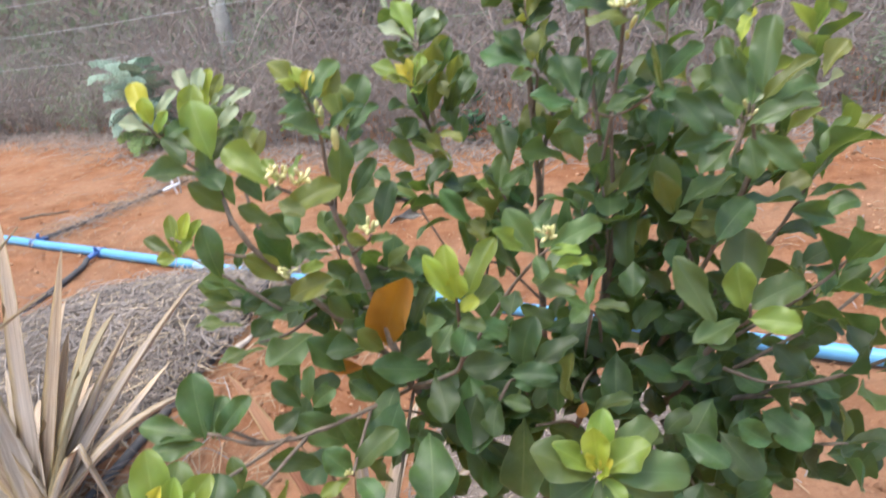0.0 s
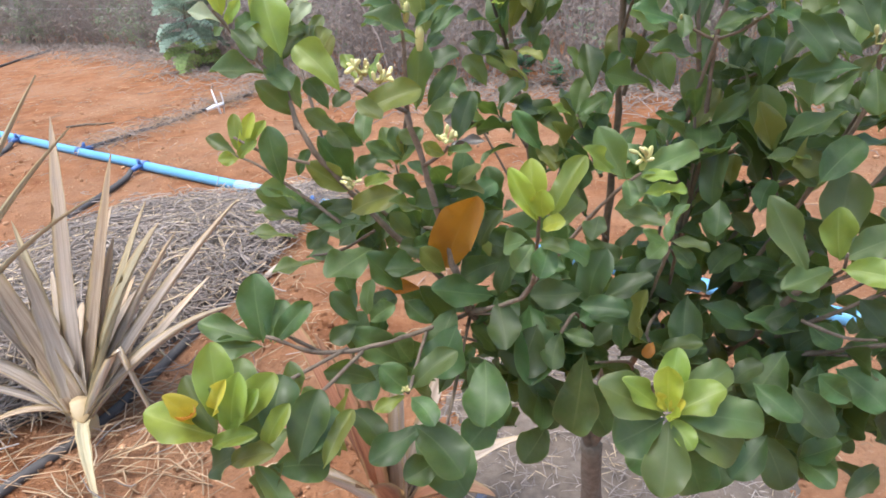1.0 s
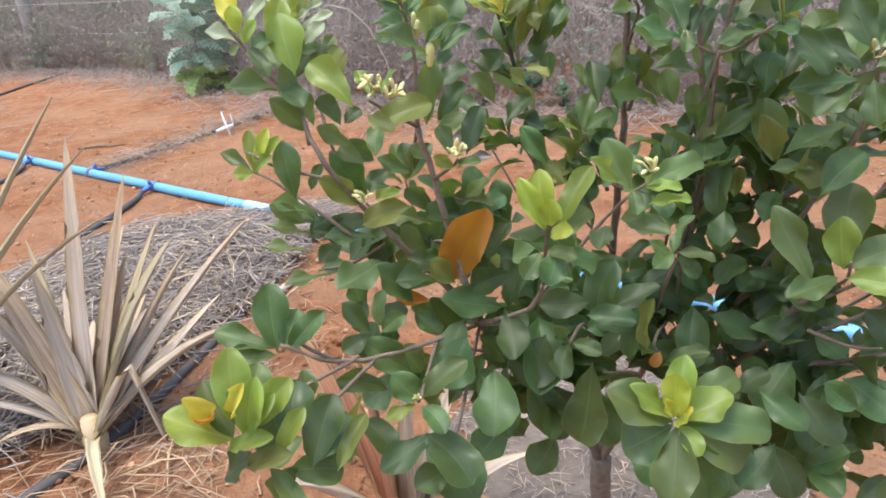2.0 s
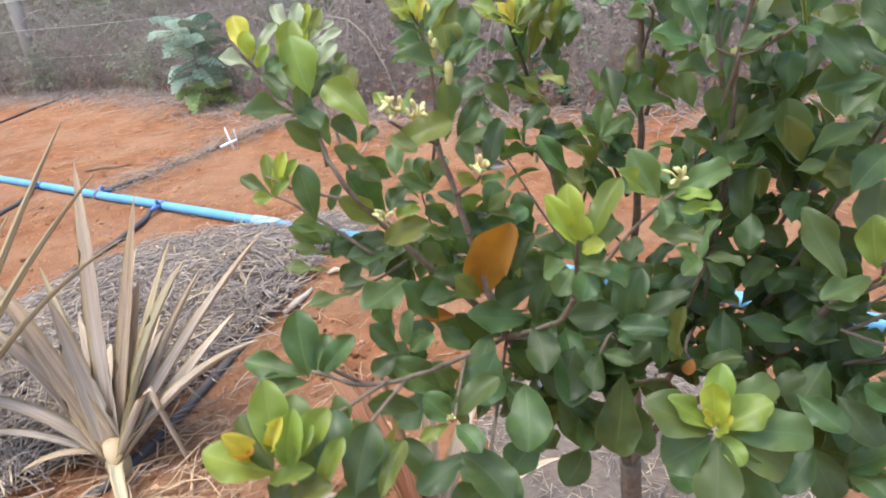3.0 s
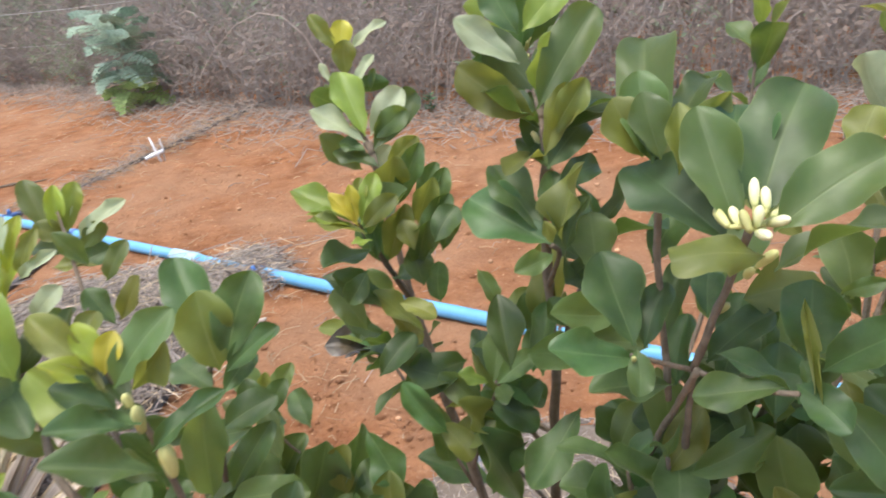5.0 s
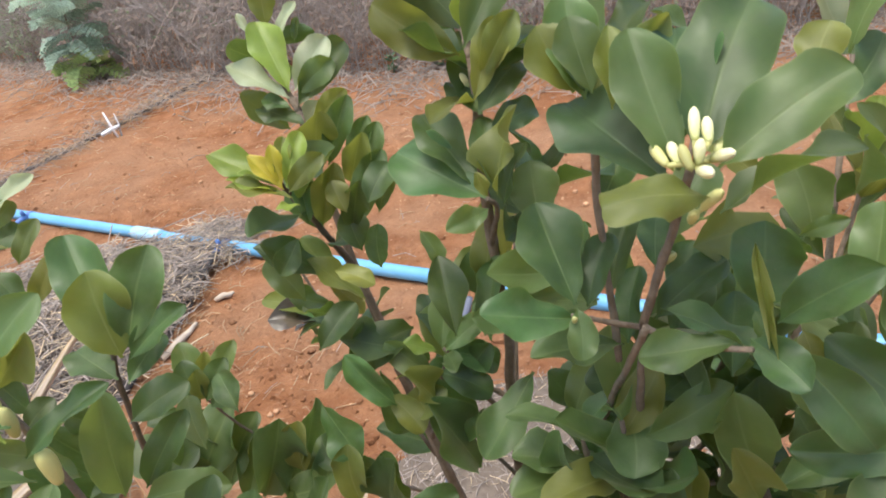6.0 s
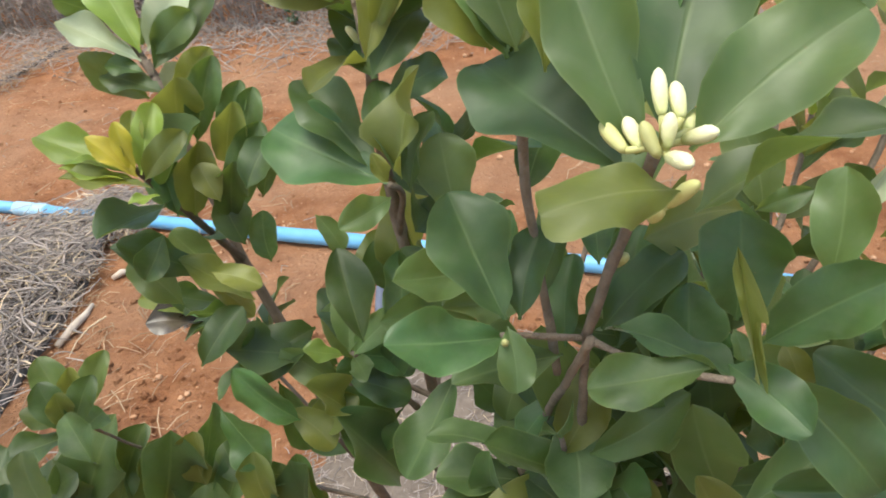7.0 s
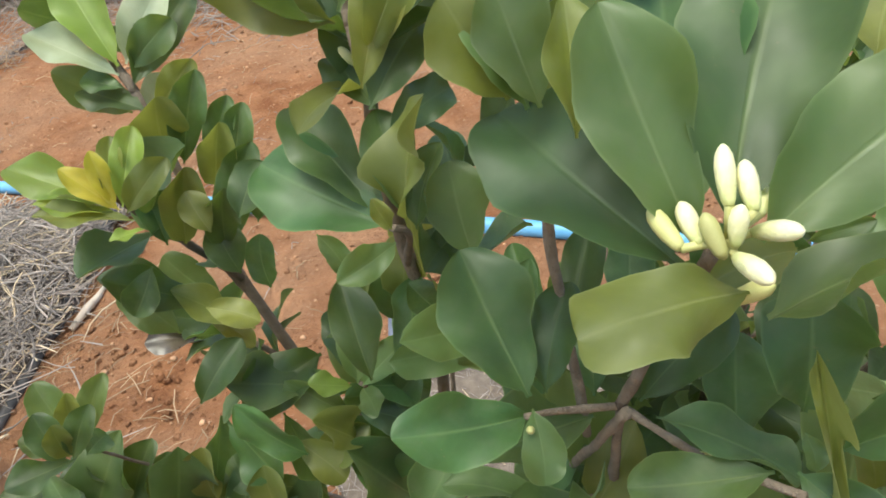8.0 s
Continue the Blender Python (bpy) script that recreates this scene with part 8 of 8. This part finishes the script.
def build_far_scrub():
    """Taller growth behind, that closes the view."""
    rng = random.Random(14)
    h = Heap()
    for i in range(2600):
        x = rng.uniform(-16, 11)
        back = 2.4 + rng.random() * 3.0
        y = edge_y(max(-9, min(6, x))) + back + (abs(x + 1) - 6 if abs(x + 1) > 6 else 0) * 0.3
        foot = Vector((x, y, -0.05))
        tall = rng.uniform(1.4, 2.6)
        top = foot + Vector((rng.uniform(-0.5, 0.5), rng.uniform(-0.3, 0.3), tall))
        h.tube([foot, (foot + top) / 2 + Vector((rng.uniform(-0.2, 0.2), 0, 0)), top], [0.012, 0.008, 0.003], 3, 0, cap=False)
        for _ in range(16):
            c = foot.lerp(top, rng.uniform(0.05, 1.0)) + Vector((rng.uniform(-0.35, 0.35), rng.uniform(-0.3, 0.3), 0))
            u = Vector((rng.uniform(-1, 1), rng.uniform(-1, 1), rng.uniform(-1, 1))).normalized() * rng.uniform(0.05, 0.14)
            w = u.orthogonal().normalized() * u.length * 0.45
            h.quad(c - u, c + w, c + u, c - w, rng.choice((1, 1, 2)))
    ob = new("far_scrub", h.mesh("far_scrub", BRUSH, BRUSH_LEAF, BRUSH_GREEN))
    tagged(ob, "taller dull grey-green and brown scrub behind the fence", "scrub", kind="stuff")


build_far_scrub()


def build_sapling(x, y):
    z = lie(x, y)
    e = thing("sapling", x, y, z)
    rng = random.Random(21)
    h = Heap()
    line = [Vector(p) for p in ((0, 0, -0.02), (0.01, 0, 0.18), (-0.02, 0.01, 0.38), (0.0, 0, 0.58), (0.02, 0, 0.72))]
    h.tube(catmull(line, 5), [0.010 - 0.0004 * i for i in range(21)], 6)
    part("trunk", h.mesh("trunk", BARK), e)
    for i in range(26):
        t = 0.10 + 0.036 * i
        a = i * 2.4 + rng.uniform(-0.4, 0.4)
        foot = Vector((0, 0, t * 0.70))
        out = Vector((math.cos(a), math.sin(a), 0))
        l = rng.uniform(0.20, 0.34)
        rise = 0.5 if t > 0.6 else rng.uniform(-0.1, 0.3)
        line = bezier(foot, foot + out * l * 0.5 + Vector((0, 0, l * (0.25 + rise * 0.4))), foot + out * l + Vector((0, 0, l * (rise - 0.25))), 9)
        h = Heap()
        h.tube(line, [0.003 - 0.0002 * k for k in range(10)], 4)
        side = Vector((-out.y, out.x, 0))
        for k in range(1, 10):
            for s in (-1, 1):
                pl = 0.13 * math.sin(math.pi * (0.2 + 0.75 * k / 10)) * rng.uniform(0.8, 1.1)
                d = (side * s + out * 0.45 + Vector((0, 0, rng.uniform(-0.35, 0.05)))).normalized()
                w = (d.cross(Vector((0, 0, 1))).normalized() * 0.5 + Vector((0, 0, 0.85))).normalized()
                for q in range(7):
                    c = line[k] + d * pl * (q + 0.6) / 7
                    for s2 in (-1, 1):
                        tip = c + (w * s2 + d * 0.4) * 0.026
                        h.quad(c, c + (tip - c) * 0.5 + d * 0.009, tip, c + (tip - c) * 0.5 - d * 0.009)
        pale = t < 0.35
        part("frond", h.mesh("frond", SAPLING_PALE if pale else SAPLING_LEAF), e)
    tagged(e, "young feathery-leaved sapling, blue-green, at the scrub's edge", "sapling")


build_sapling(-2.42, 6.05)


def build_weed(x, y, size, seed):
    e = thing("weed", x, y, lie(x, y))
    rng = random.Random(seed)
    h = Heap()
    h.tube([(0, 0, -0.01), (0.005, 0, size * 0.5), (0, 0.005, size)], [0.003, 0.002, 0.001], 5)
    part("stem", h.mesh("stem", WEED), e)
    for i in range(22):
        t = rng.uniform(0.1, 1.0)
        a = i * 2.4
        h = Heap()
        u = Vector((math.cos(a), math.sin(a), rng.uniform(-0.2, 0.7))).normalized() * size * rng.uniform(0.25, 0.5)
        c = Vector((0, 0, size * t))
        w = Vector((-u.y, u.x, 0)) * 0.35
        fold = Vector((0, 0, -0.12 * u.length))
        n = len(h.v)
        h.v += [c, c + u * 0.5 + w + fold, c + u, c + u * 0.5 - w + fold, c + u * 0.5]
        h.f += [(n, n + 1, n + 4), (n + 1, n + 2, n + 4), (n, n + 4, n + 3), (n + 4, n + 2, n + 3)]
        h.s += [0] * 4
        part("leaf", h.mesh("leaf", WEED), e)
    tagged(e, "small dark green weed growing in the leaf litter", "weed", group="weeds")


build_weed(-0.05, 4.78, 0.13, 1)
build_weed(0.25, 4.72, 0.30, 2)
build_weed(0.45, 4.60, 0.16, 3)


def build_fence():
    fence = thing("wire_fence", -5.55, 8.6, 0)
    home = fence.location.copy()
    posts = [(-9.6, 10.6), (-5.55, 8.6), (-1.9, 7.1), (1.7, 5.9), (5.2, 4.9)]
    for k, (x, y) in enumerate(posts):
        h = Heap()
        z = lie(x, y)
        h.tube([Vector((x, y, z - 0.1)) - home, Vector((x + 0.01, y, 0.7)) - home, Vector((x - 0.01, y, 1.5)) - home], [0.08, 0.075, 0.07], 9)
        part("post", h.mesh("post", POST_WOOD), fence)
    for z in (0.42, 0.75, 1.08, 1.38):
        h = Heap()
        pts = []
        for (xa, ya), (xb, yb) in zip(posts, posts[1:]):
            for i in range(6):
                t = i / 6
                pts.append(Vector((xa + (xb - xa) * t, ya + (yb - ya) * t - 0.08, z - 0.03 * math.sin(math.pi * t))) - home)
        h.tube(pts, 0.0035, 4)
        part("wire", h.mesh("wire", WIRE), fence)
    tagged(fence, "wire fence on weathered wooden posts in dry scrub", "fence")


build_fence()


# ---- small things on the soil ----
def build_stick(x, y, a, l, r, label, mat=WOOD_CHIP):
    h = Heap()
    d = Vector((math.cos(a), math.sin(a), 0)) * l
    h.tube([-d * 0.5, -d * 0.1 + Vector((0.006, 0, 0.008)), d * 0.25, d * 0.5 + Vector((0, 0, 0.006))], [r, r * 1.3, r * 1.1, r * 0.6], 6)
    ob = new("stick", h.mesh("stick", mat))
    ob.location = (x, y, lie(x, y) + r * 0.9)
    tagged(ob, label, "stick", group="sticks")


build_stick(-0.655, 2.22, 1.2, 0.16, 0.009, "pale bare stick lying at the edge of the straw")
build_stick(-0.57, 2.42, 0.4, 0.06, 0.008, "short pale wood chip on red soil")
build_stick(-2.42, 4.30, 0.1, 0.30, 0.006, "dry brown twig lying on red soil", BARK)
build_stick(-1.95, 4.36, 2.8, 0.25, 0.006, "dry brown twig lying beside the hose", BARK)

# the field lies on a plan whose unit is 1.10 m, drawn about the first standpoint
SPOT = Vector((0.06, 0.27, 0.98))
PLAN = Matrix.Translation(SPOT) @ Matrix.Scale(1.10, 4) @ Matrix.Translation(-SPOT)
for ob in list(scene.objects):
    if ob.parent is None and ob.type in ("MESH", "EMPTY") and ob is not shrub:
        ob.matrix_basis = PLAN @ ob.matrix_basis
